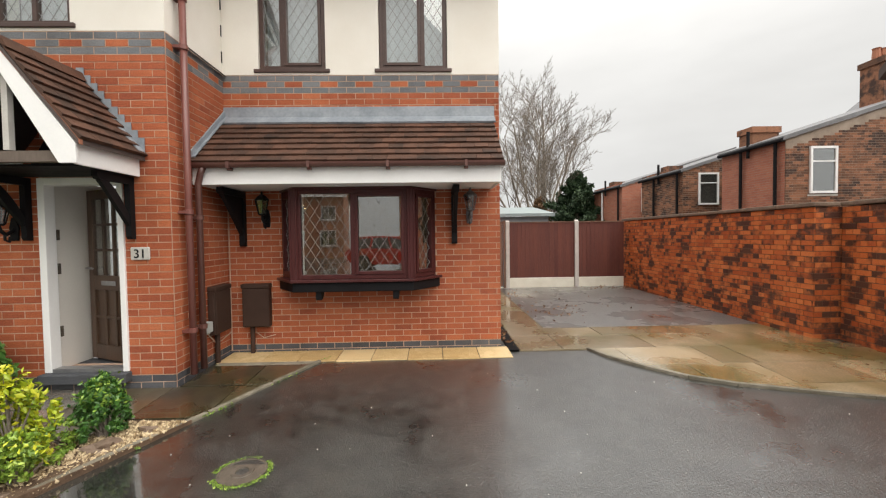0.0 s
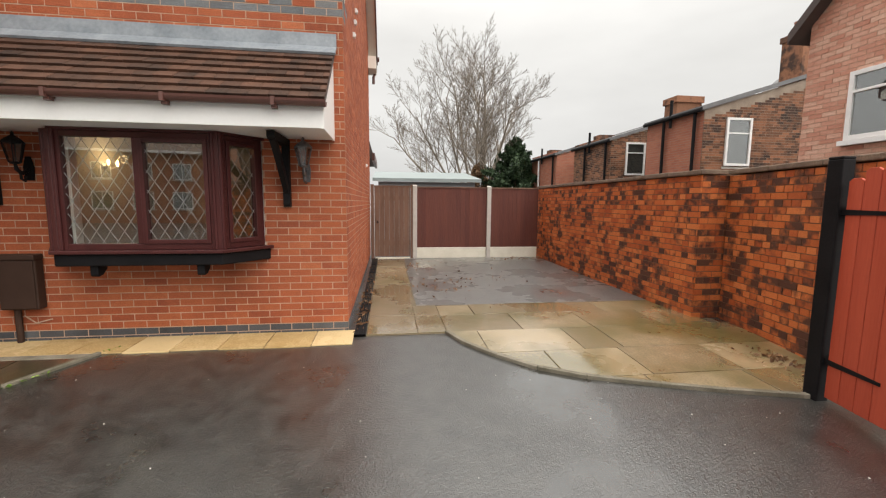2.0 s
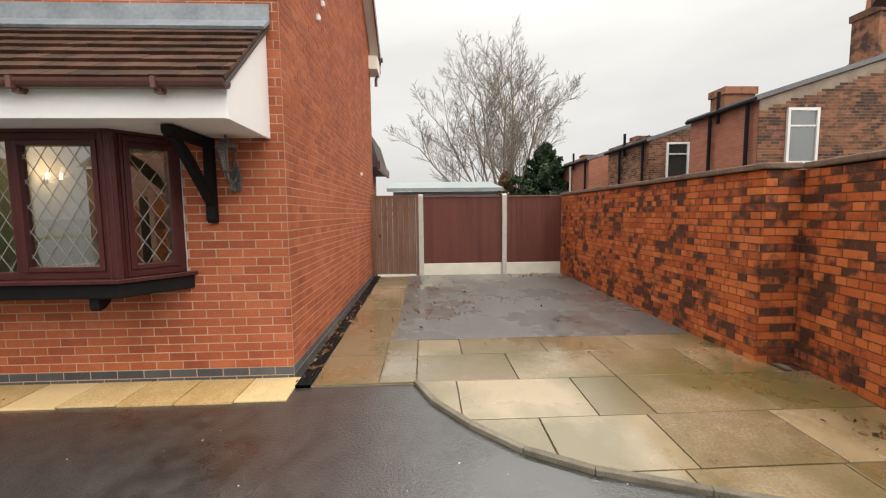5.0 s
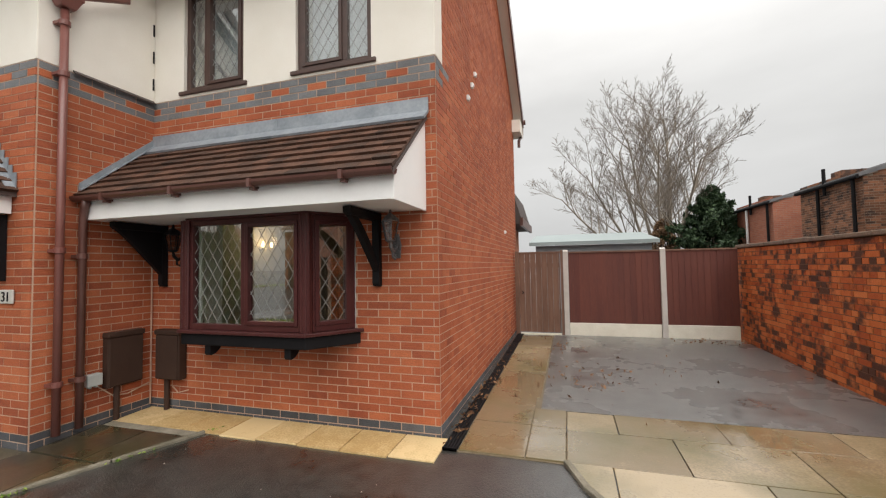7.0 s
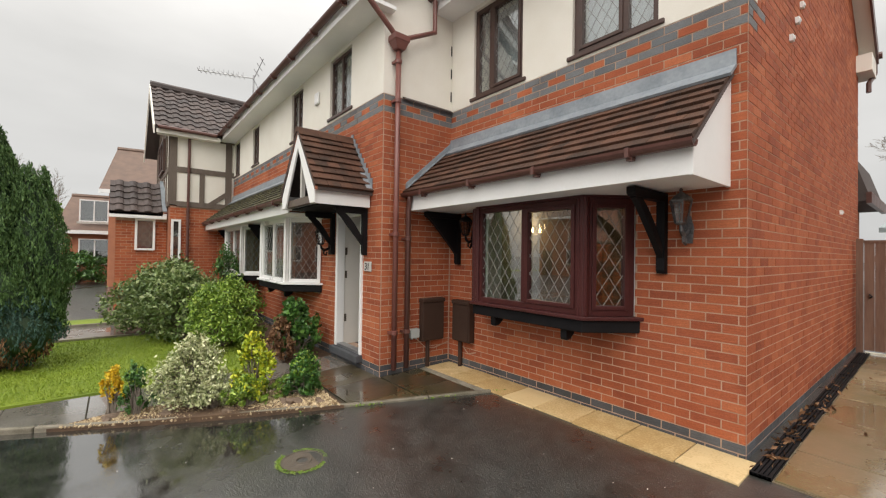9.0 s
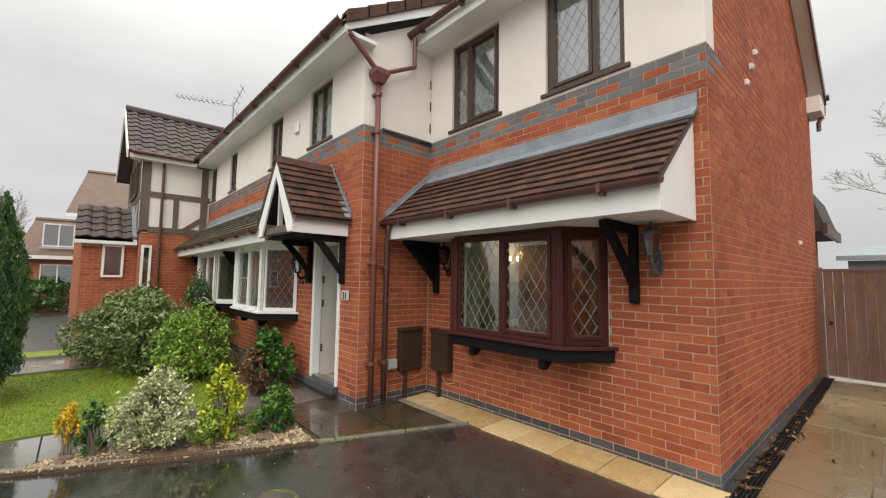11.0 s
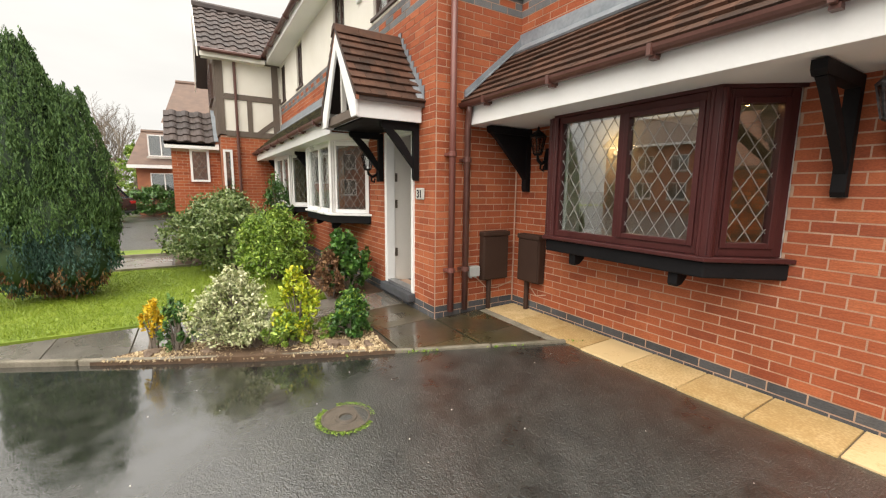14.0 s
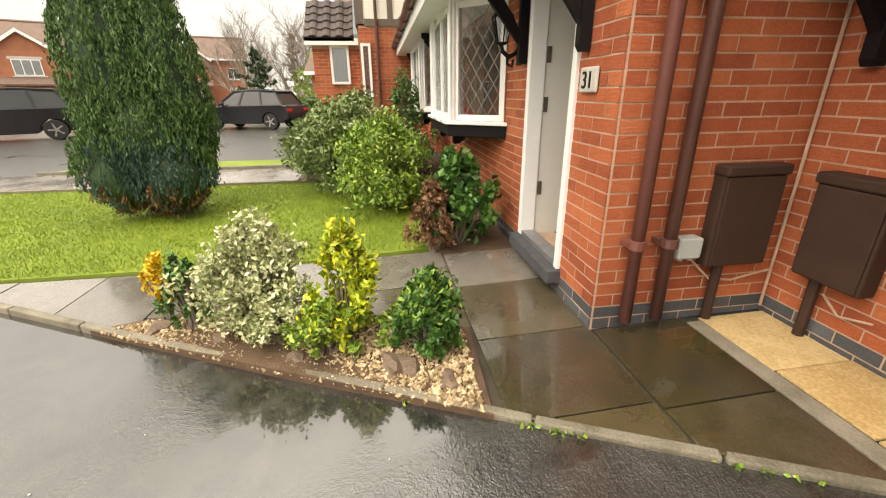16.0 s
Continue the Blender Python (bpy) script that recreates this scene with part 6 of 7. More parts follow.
gb = lambda y: gz(0, y) + 0.03
shrub("yellow_shrub", -3.26, 1.60, gb(1.6), 0.50, 0.09, 0.10, GOLDLEAF, 500, 0.045, "small golden-leaved shrub at the bed edge", 21, low=0.35)
shrub("green_shrub", -3.16, 1.78, gb(1.8), 0.52, 0.13, 0.13, GREENLEAF, 900, 0.045, "small upright dark green shrub in the bed", 22)
shrub("variegated_shrub", -3.08, 2.25, gb(2.2), 0.78, 0.25, 0.33, VARILEAF, 4600, 0.042, "bushy cream-variegated shrub in the gravel bed", 23)
shrub("variegated_shrub", -2.86, 2.40, gb(2.4), 0.34, 0.17, 0.22, VARILEAF, 1500, 0.040, "low cream-variegated shrub in the gravel bed", 24)
shrub("yellow_green_shrub", -2.86, 2.78, gb(2.8), 0.76, 0.20, 0.20, YELLOWLEAF, 1500, 0.060, "bright yellow-green upright shrub in the gravel bed", 25)
shrub("yellow_green_shrub", -2.72, 2.68, gb(2.6), 0.34, 0.17, 0.20, LIMELEAF, 1500, 0.045, "low lime and yellow shrub in the gravel bed", 26, tips=YELLOWLEAF)
shrub("dark_shrub", -2.62, 3.25, gb(3.2), 0.50, 0.18, 0.19, GREENLEAF, 2600, 0.050, "rounded dark green glossy shrub by the path", 27, tips=LIMELEAF)
shrub("low_weeds", -2.78, 3.1, gb(3.1), 0.22, 0.16, 0.18, LIMELEAF, 500, 0.045, "low light green weeds with brown leaves", 28)
shrub("hydrangea", -4.25, 3.72, gb(3.7), 0.95, 0.30, 0.30, GREENLEAF, 1500, 0.095, "large-leaved green shrub against the brick wall", 29, ratio=0.75)
shrub("dried_hydrangea", -4.12, 3.46, gb(3.4), 0.66, 0.20, 0.2, DEADLEAF, 1100, 0.055, "brown dried flower heads beside the green shrub", 30, ratio=0.7)
shrub("lime_shrub", -5.75, 3.05, gb(3.0), 1.20, 0.62, 0.55, LIMELEAF, 5200, 0.085, "large lime green shrub below the bay window", 31, ratio=0.4)
shrub("border_shrub", -6.9, 2.6, gb(2.6), 1.35, 0.80, 0.7, HEDGELEAF, 6500, 0.085, "large grey-green shrub in the lawn border", 32)
shrub("border_shrub", -7.9, 2.2, gb(2.2), 1.30, 0.75, 0.7, HEDGELEAF, 6200, 0.085, "large grey-green shrub in the lawn border", 33)
shrub("border_shrub", -8.9, 2.6, gb(2.6), 1.50, 0.75, 0.8, HEDGELEAF, 4800, 0.09, "tall grey-green shrub beside the terrace", 34)
shrub("rose_bush", -8.0, 3.5, gb(3.5), 1.75, 0.55, 0.4, GREENLEAF, 2600, 0.07, "tall straggling green rose bush by the wall", 35)
shrub("kerb_plant", -13.2, -4.5, -0.12, 0.5, 0.14, 0.14, GREENLEAF, 420, 0.07, "small upright conifer sapling beside the road", 41, cat="plant")


def cypress():
    """Twin-peaked clipped cypress: upright sprays over a dark core, on a short bare base."""
    c = Vector((-6.15, 0.35, -0.08))
    t = empty("cypress_tree", c, "dense twin-topped green cypress tree on the lawn", "tree")
    rng = np.random.default_rng(50)
    Build().tube([c, c + Vector((0.02, 0, 0.5)), c + Vector((0, 0, 1.2))], [0.12, 0.09, 0.05], 8).tube([c + Vector((0, 0, 0.1)), c + Vector((0.1, 0.22, 0.55))], [0.06, 0.03], 6).tube([c + Vector((0, 0, 0.1)), c + Vector((0.1, -0.22, 0.55))], [0.06, 0.03], 6).put("trunk", BARK, t)
    lobes = [((0, -0.15), 0.30, 3.30, 0.52), ((0.05, 0.34), 0.30, 2.72, 0.37), ((0.05, 0.03), 0.04, 2.1, 0.60), ((0.28, 0.28), 0.10, 1.1, 0.40), ((0.28, -0.28), 0.12, 1.3, 0.38)]
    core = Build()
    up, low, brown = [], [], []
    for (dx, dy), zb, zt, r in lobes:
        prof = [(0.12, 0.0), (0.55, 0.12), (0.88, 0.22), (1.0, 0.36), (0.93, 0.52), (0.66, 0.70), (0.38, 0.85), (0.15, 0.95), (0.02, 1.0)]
        # added solid in dark green: paints the shade seen between the sprays
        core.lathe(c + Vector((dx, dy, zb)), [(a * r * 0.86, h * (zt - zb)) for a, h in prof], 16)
        for _ in range(int(1500 * r * (zt - zb) / 2.0)):      # upright plumes of fine sprays
            h = rng.random() ** 0.95 * 0.97
            a = rng.uniform(0, 2 * math.pi)
            rr = np.interp(h, [p[1] for p in prof], [p[0] for p in prof]) * r * rng.uniform(0.84, 1.0)
            k = 30
            s = rng.random(k)
            tall, fat = rng.uniform(0.14, 0.30), rng.uniform(0.022, 0.04)
            off = rng.normal(0, 1, (k, 2)) * (fat * (1.15 - s))[:, None]
            out = rr + 0.02 + 0.05 * np.sin(s * 2.6)
            p = np.stack([c.x + dx + out * np.cos(a) + off[:, 0], c.y + dy + out * np.sin(a) + off[:, 1], c.z + zb + h * (zt - zb) + (s - 0.3) * tall], 1)
            if p[0, 2] < 0.26 and rng.random() < 0.6:
                brown.append(p)
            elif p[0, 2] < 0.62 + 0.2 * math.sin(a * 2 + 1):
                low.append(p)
            else:
                up.append(p)
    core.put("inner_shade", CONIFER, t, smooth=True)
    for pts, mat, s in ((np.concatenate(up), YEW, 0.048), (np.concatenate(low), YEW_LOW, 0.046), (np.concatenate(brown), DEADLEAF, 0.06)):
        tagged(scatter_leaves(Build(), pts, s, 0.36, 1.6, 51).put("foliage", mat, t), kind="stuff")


cypress()


# ---- trees beyond the fence ----
def bare_tree(name, base, height, spread, label, seed, levels=4, mat=TWIG, r0=0.26, low=0.3):
    """Tapered trunks that fork again and again into fine twigs."""
    rng = random.Random(seed)
    t = empty(name, base, label, "tree")
    trunk, limbs, twigs = Build(), Build(), Build()

    o = Vector(base)

    def grow(p, d, length, r, lev):
        """A nearly straight shoot that carries shorter shoots along its upper part."""
        n = 5 if lev < 2 else 3
        pts, q, dd = [p.copy()], p.copy(), d.copy()
        for _ in range(n):
            dd = (dd + Vector((rng.gauss(0, 0.06), rng.gauss(0, 0.06), 0.035 if lev < 3 else 0.02))).normalized()
            q = q + dd * length / n
            pts.append(q.copy())
        b = trunk if lev == 0 else limbs if lev == 1 else twigs
        b.tube(pts, [r * (1 - 0.72 * i / n) for i in range(n + 1)], 8 if lev < 1 else 5 if lev < 2 else 3, cap=False)
        if lev >= levels:
            return
        kids = (9, 8, 6, 4)[min(lev, 3)]
        for k in range(kids):
            f = low + (1 - low) * (k + rng.random()) / kids if lev == 0 else 0.18 + 0.8 * (k + rng.random()) / kids
            i = min(int(f * n), n - 1)
            at = pts[i].lerp(pts[i + 1], f * n - i)
            ax = Vector((rng.gauss(0, 1), rng.gauss(0, 1), rng.gauss(0, 0.3)))
            side = (ax - dd * ax.dot(dd)).normalized()
            ang = rng.uniform(0.45, 0.85) * spread
            nd = (dd * math.cos(ang) + side * math.sin(ang) + Vector((0, 0, 0.12))).normalized()
            grow(at, nd, length * rng.uniform(0.36, 0.52) * (1.15 - 0.45 * f), max(r * 0.42 * (1.1 - 0.5 * f), 0.009), lev + 1)

    stems = 10
    for k in range(stems):
        a = k * 2 * math.pi / stems + rng.uniform(-0.3, 0.3)
        lean = (0.14 + 0.34 * (k % 3) + rng.uniform(-0.06, 0.1)) * spread
        d = Vector((math.cos(a) * lean, math.sin(a) * lean, 1)).normalized()
        grow(o + Vector((math.cos(a) * 0.2, math.sin(a) * 0.2, -0.2)), d, height * rng.uniform(0.76, 0.9) * (1 - 0.12 * (k % 3)), r0 * 0.45, 0)
    trunk.put("trunk", BARK, t)
    limbs.put("limbs", BARK, t)
    tagged(twigs.put("twigs", mat, t), kind="stuff")


bare_tree("bare_tree", (7.3, 28, 0), 11.8, 1.0, "tall leafless pale-barked tree beyond the fence", 4, levels=4)


def conifer(base, height, r, label, seed, n=5000, leaf=CONIFER, size=0.32):
    rng = np.random.default_rng(seed)
    c = Vector(base)
    t = empty("conifer", c, label, "tree")
    Build().tube([c, c + Vector((0, 0, height * 0.9))], [0.12, 0.03], 7).put("trunk", BARK, t)
    pts, per = [], max(60, n // 90)
    for i in range(max(12, n // per)):
        h = (i + rng.random()) / (n // per)
        a = i * 2.4 + rng.uniform(-0.4, 0.4)
        L = r * (1 - h ** 2.0) * rng.uniform(0.55, 1.2) + 0.15
        q = rng.random(per) ** 0.55
        w = 0.05 + 0.16 * L * q * (1.15 - q)
        side = rng.normal(0, 1, per) * w
        p = np.stack([c.x + np.cos(a) * L * q - np.sin(a) * side, c.y + np.sin(a) * L * q + np.cos(a) * side,
                      c.z + height * (0.05 + 0.93 * h) - 0.05 * L * q + 0.16 * L * q ** 3 + rng.normal(0, 0.035 + 0.02 * r, per)], 1)
        pts.append(p)
    tagged(scatter_leaves(Build(), np.concatenate(pts), size, 0.45, 0.1, seed).put("foliage", leaf, t), kind="stuff")


conifer((9.0, 25, 0), 5.3, 2.5, "dark green spreading conifer beyond the fence", 61, 24000, CONIFER, 0.22)
conifer((6.9, 26, 0), 3.9, 1.3, "brown-green ivy-covered shrub beyond the fence", 62, 2600, RUSSET, 0.25)


# ---- buildings beyond the wall ----
def plain_window(parent, m, w, h, bar=0.68, mat=None):
    return window(parent, m, w, h, (), mat or UPVC, fw=0.07, lead=False, extra_bar=(bar,), depth=0.06, blind=True)


def chimney(parent, x, y, z0, z1, w, d, pots=2):
    Build().box((x - w / 2, y - d / 2, z0), (x + w / 2, y + d / 2, z1 - 0.2)).box((x - w / 2 - 0.05, y - d / 2 - 0.05, z1 - 0.2), (x + w / 2 + 0.05, y + d / 2 + 0.05, z1)).put("chimney", TERRACE_BRICK, parent)
    for k in range(pots):
        Build().lathe((x + (k - (pots - 1) / 2) * w * 0.45, y, z1), [(0.13, 0), (0.11, 0.35), (0.13, 0.4), (0.09, 0.4)], 10).put("chimney_pot", TILE_RED, parent)


def terrace():
    """Rear wings of an old brick terrace, each with a lean-to slate roof."""
    for n, (y, x, dep, zl, rise, wx, mat) in enumerate(((11.7, 10.35, 2.6, 4.15, 0.31, 11.05, TERRACE_BRICK), (16.0, 10.0, 3.2, 3.9, 0.31, 10.6, TERRACE_BRICK), (21.0, 9.9, 3.6, 3.9, 0.31, 10.9, TERRACE_RED), (27.0, 10.3, 4.0, 3.9, 0.31, 11.3, TERRACE_BRICK))):
        t = empty("terraced_house", (x + 3, y + 2, 0), "old soot-stained brick terrace with slate roof", "house", "terrace beyond the wall")
        L = 6.0
        wall = Build(pose(x, y, 0)).prism([(0, 0.001, -0.1), (L, 0.001, -0.1), (L, 0.001, zl + L * rise), (0, 0.001, zl)], (0, 0.25, 0)).put("wall", TERRACE_MORTAR, t)
        holes = [(wx - x, wx - x + 0.82, 2.58, 3.95 - 0.1 * (n > 0))]
        if n == 0:
            brickwork(wall, L, 1.5, 62, (lambda k, i: TERRACE_BRICK), (), roof=lambda u: zl + u * rise - 0.02)
            Build().box((wx - 0.04, y - 0.02, 2.50), (wx + 0.86, y - 0.007, 2.56)).put("window_sill", CONCRETE, t)
        else:
            brickwork(wall, 2.6, 1.8, 44, (lambda k, i, q=mat: q), (), roof=lambda u: zl + u * rise - 0.02)
        plain_window(t, pose(wx, y - 0.062, holes[0][2]), 0.82, holes[0][3] - holes[0][2])
        side = Build(pose(x, y + dep, 0, 0, 0, -90)).box((0, 0.001, -0.1), (dep, 0.25, zl)).put("wall_side", TERRACE_MORTAR, t)
        brickwork(side, dep - 0.02, 1.8, 31, (lambda k, i, q=TERRACE_RED if n % 2 == 0 else TERRACE_BRICK: q), ())
        Build().prism([(x - 0.12, y - 0.06, zl - 0.02), (x - 0.12, y - 0.06, zl + 0.10), (x + L, y - 0.06, zl + 0.12 + L * rise + 0.03), (x + L, y - 0.06, zl + L * rise + 0.03)], (0, dep + 0.1, 0)).put("roof", SLATE, t)
        Build().tube([(x - 0.14, y - 0.05, zl), (x - 0.14, y + dep, zl)], 0.06, 8).put("gutter", BLACK, t)
        for yy, c in ((y + 0.25, BLACK), (y + dep * 0.62, BLACK if n < 2 else UPVC)):
            Build().tube([(x - 0.1, yy, zl - 0.05), (x - 0.1, yy, 1.0)], 0.05, 8).put("soil_pipe", c, t)
        Build().tube([(x - 0.1, y + dep * 0.5, zl - 0.3), (x - 0.1, y + dep * 0.5, zl + 0.55)], 0.05, 8).put("vent_pipe", BLACK, t)
        if n:
            chimney(t, x + 1.2, y + dep - 0.4, zl, zl + 0.65, 0.6, 0.5, 0)
            continue
        Build().box((x + L, y - 1.0, -0.1), (x + L + 5, y + 5, 5.6)).put("main_wall", TERRACE_BRICK, t)
        Build().prism([(x + L - 0.2, y - 1.0, 5.5), (x + L + 5.2, y - 1.0, 5.5), (x + L + 2.5, y - 1.0, 7.6)], (0, 6, 0)).put("main_roof", SLATE, t)
        chimney(t, x + 0.9, y + dep - 0.5, zl, zl + 0.85, 0.9, 0.6, 0)
        if n == 0:
            chimney(t, 15.7, 14.0, 5.2, 7.4, 0.55, 0.8, 2)


def pink_house():
    t = empty("house", (12, 4.5, 0), "pink brick gabled house behind the boundary wall", "house")
    X, y0, y1, ze = 8.6, 1.6, 7.27, 4.5
    ym, zr = (y0 + y1) / 2, 4.5 + (y1 - y0) / 2 * 0.98
    m = pose(X, y1, 0, 0, 0, -90)
    D2 = y1 - y0
    wall = Build(m).prism([(0, 0.001, -0.1), (D2, 0.001, -0.1), (D2, 0.001, ze), (D2 / 2, 0.001, zr), (0, 0.001, ze)], (0, 6.0, 0)).put("wall", MORTAR, t)
    brickwork(wall, D2, 1.5, 74, (lambda k, i: PINK_BRICK), (), roof=lambda u: ze + min(u, D2 - u) * 0.98 - 0.03)
    plain_window(t, pose(X - 0.06, 6.53, 2.48, 0, 0, -90), 1.25, 1.05, 0.7)
    Build(m).box((0.68, -0.09, 2.40), (2.05, -0.007, 2.475)).put("window_sill", UPVC, t)
    b = Build()
    for s, y in ((1, y1), (-1, y0)):
        b.prism([(X - 0.22, y + s * 0.22, ze - 0.22), (X - 0.22, y + s * 0.22, ze - 0.04), (X - 0.22, ym, zr + 0.19), (X - 0.22, ym, zr + 0.02)], (6.4, 0, 0))
    b.put("roof", TILE_DARK, t)


terrace()
pink_house()


def outbuildings():
    t = empty("shed", (2.8, 17, 0), "grey shed with pale flat felt roof behind the fence", "shed")
    Build().box((1.0, 16, 0), (4.6, 19, 2.2)).put("wall", surf("grey_cladding", (0.20, 0.22, 0.24), (0.28, 0.30, 0.32), 3, 0.7, 0.1), t)
    Build().prism([(0.8, 15.8, 2.2), (0.8, 15.8, 2.32), (0.8, 19.2, 2.78), (0.8, 19.2, 2.66)], (4.0, 0, 0)).put("roof", PALE_ROOF, t)
    e = empty("rear_extension", (0.2, 13, 0), "small tiled rear extension roof with brown fascia", "extension")
    Build().box((-1.5, 12.2, 0), (0.6, 14.5, 2.7)).put("wall", FAR_BRICK, e)
    Build().prism([(-1.7, 12.0, 2.6), (0.95, 12.0, 2.6), (0.95, 12.0, 2.75), (0.75, 12.0, 3.45), (-1.5, 12.0, 3.45)], (0, 2.6, 0)).put("roof", TILE_DARK, e)
    Build().box((0.93, 11.98, 2.55), (1.0, 14.6, 2.75)).put("fascia", GUTTER, e)
    for i, (x, y, w) in enumerate(((12.2, 38, 5), (4.5, 44, 7))):
        far = empty("far_house", (x, y, 0), "low distant roof with pale slates beyond the trees", "house")
        Build().box((x - w / 2, y, 0), (x + w / 2, y + 6, 2.6)).put("wall", FAR_BRICK, far)
        Build().prism([(x - w / 2 - 0.2, y - 0.3, 2.6), (x - w / 2 - 0.2, y + 6.3, 2.6), (x - w / 2 - 0.2, y + 3, 4.3)], (w + 0.4, 0, 0)).put("roof", SLATE, far)


outbuildings()


# ---- street side: houses, cars, hedges ----
def street_house(x, y, rz, w, d, ze, label, wall_mat, gables=()):
    """A brick house: pitched roof, fascia, casement windows, door, and front gables that stand forward with a garage or bay below."""
    m = pose(x, y, -0.1, 0, 0, rz)
    t = empty("house", m, label, "house", "houses across the street")
    tilt = d * 0.32
    Build(m).box((-w / 2, 0, -0.1), (w / 2, d, ze)).prism([(-w / 2, 0.0, ze), (-w / 2, d, ze), (-w / 2, d / 2, ze + tilt)], (w, 0, 0)).put("wall", wall_mat, t)
    b = Build(m)
    for s in (0, 1):
        ya, yb = (-0.35, d / 2) if s == 0 else (d + 0.35, d / 2)
        b.prism([(-w / 2 - 0.3, ya, ze - 0.1), (-w / 2 - 0.3, ya, ze + 0.05), (-w / 2 - 0.3, yb, ze + tilt + 0.15), (-w / 2 - 0.3, yb, ze + tilt)], (w + 0.6, 0, 0))
    b.tube([(-w / 2 - 0.3, d / 2, ze + tilt + 0.12), (w / 2 + 0.3, d / 2, ze + tilt + 0.12)], 0.14, 6).put("roof", TILE_STREET, t)
    Build(m).box((-w / 2 - 0.3, -0.38, ze - 0.12), (w / 2 + 0.3, -0.34, ze + 0.05)).put("fascia", WHITE, t)
    taken = []
    for gx, gw, reach in gables:
        taken.append((gx - gw / 2 - 0.9, gx + gw / 2 + 0.3))
        a, c, pk = gx - gw / 2, gx + gw / 2, ze + gw * 0.36
        Build(m).prism([(a, -reach, -0.1), (c, -reach, -0.1), (c, -reach, ze), (gx, -reach, pk), (a, -reach, ze)], (0, reach - 0.004, 0)).put("gable_wall", wall_mat, t)
        r = Build(m)
        for s in (-1, 1):
            e = gx + s * (gw / 2 + 0.3)
            r.prism([(e, -reach - 0.25, ze - 0.2), (e, -reach - 0.25, ze - 0.06), (gx, -reach - 0.25, pk + 0.16), (gx, -reach - 0.25, pk + 0.02)], (0, reach + d * 0.5, 0))
        r.put("gable_roof", TILE_STREET, t)
        v = Build(m)
        for s in (-1, 1):
            e = gx + s * (gw / 2 + 0.3)
            v.prism([(e, -reach - 0.29, ze - 0.36), (e, -reach - 0.29, ze - 0.1), (gx, -reach - 0.29, pk + 0.12), (gx, -reach - 0.29, pk - 0.14)], (0, 0.035, 0))
        v.put("bargeboard", WHITE, t)
        window(t, m @ pose(gx - 0.85, -reach - 0.058, 3.0), 1.7, 1.15, (0.34, 0.67), UPVC, lead=False, blind=True)
        Build(m).box((gx - 1.0, -reach - 0.09, 2.88), (gx + 1.0, -reach - 0.004, 2.98)).put("window_sill", CONCRETE, t)
        Build(m).box((gx - 1.0, -reach - 0.03, 4.16), (gx + 1.0, -reach - 0.004, 4.36)).put("lintel", CONCRETE, t)
        gd = Build(m).box((gx - 1.1, -reach - 0.04, 0.02), (gx + 1.1, -reach - 0.005, 2.1))
        for k in range(6):
            gd.box((gx - 1.05, -reach - 0.055, 0.06 + k * 0.34), (gx + 1.05, -reach - 0.04, 0.36 + k * 0.34))
        gd.put("garage_door", WHITE, t)
        Build(m).prism([(gx - gw / 2 - 0.2, -reach - 0.9, 2.25), (gx - gw / 2 - 0.2, -reach - 0.9, 2.37), (gx - gw / 2 - 0.2, -reach - 0.006, 2.85), (gx - gw / 2 - 0.2, -reach - 0.006, 2.7)], (gw + 0.4, 0, 0)).put("lean_to_roof", TILE_STREET, t)
    for k in range(int(w // 2.4)):
        u = -w / 2 + 0.6 + k * 2.4
        if any(a < u + 0.2 < c for a, c in taken):
            continue
        window(t, m @ pose(u, -0.058, 3.0), 1.15, 1.1, (0.5,), UPVC, lead=False, blind=True)
        window(t, m @ pose(u, -0.058, 0.95), 1.25, 1.2, (0.5,), UPVC, lead=False, blind=True)
        Build(m).box((u - 0.08, -0.08, 2.9), (u + 1.23, -0.004, 2.99)).put("window_sill", CONCRETE, t)
        Build(m).box((u - 0.08, -0.08, 0.85), (u + 1.33, -0.004, 0.94)).put("window_sill", CONCRETE, t)
    Build(m).box((w / 2 - 1.2, -0.06, 0), (w / 2 - 0.3, 0.02, 2.05)).put("door", DOOR_WOOD, t, bevel=0.01)
    return t


TILE_STREET = surf("brown_street_tile", (0.10, 0.065, 0.05), (0.19, 0.125, 0.095), 3, 0.8, 0.4, 40)
street_house(-39, -27, 118, 13, 7, 4.9, "red brick gabled house with brown roof across the street", FAR_BRICK, ((-3.4, 4.2, 1.6), (3.2, 3.6, 0.9)))
street_house(-49, -16.5, 108, 12, 7, 4.9, "red brick house with tiled roof and white gables down the street", FAR_BRICK, ((0.5, 4.2, 1.4),))
street_house(-21, 4.8, 82, 7, 8, 4.2, "brick house with dark roof beyond the terrace", FAR_BRICK)
street_house(-25, 1.8, 82, 4.5, 6, 2.5, "low brick house with dark tiled roof", FAR_BRICK)
street_house(-14, -22, 172, 14, 7, 4.9, "red brick houses facing across the street", FAR_BRICK)
street_house(4, -21, 184, 13, 7, 4.9, "red brick houses facing across the street", FAR_BRICK)
bare_tree("bare_tree", (-40, -3.5, -0.1), 8.0, 1.0, "leafless street tree with fine twigs", 9, levels=3)
bare_tree("bare_tree", (-44, -9, -0.1), 8.0, 1.0, "leafless street tree with fine twigs", 15, levels=3)
bare_tree("bare_tree", (1.5, -14, -0.1), 7, 0.95, "leafless tree across the street", 17, levels=3)
conifer((-31, -4.6, -0.1), 4.2, 1.5, "small dark street conifer", 71, 2400, CONIFER, 0.25)
conifer((-41, -4.0, -0.1), 6.4, 1.2, "slim russet leaved tree down the street", 72, 1600, RUSSET, 0.2)
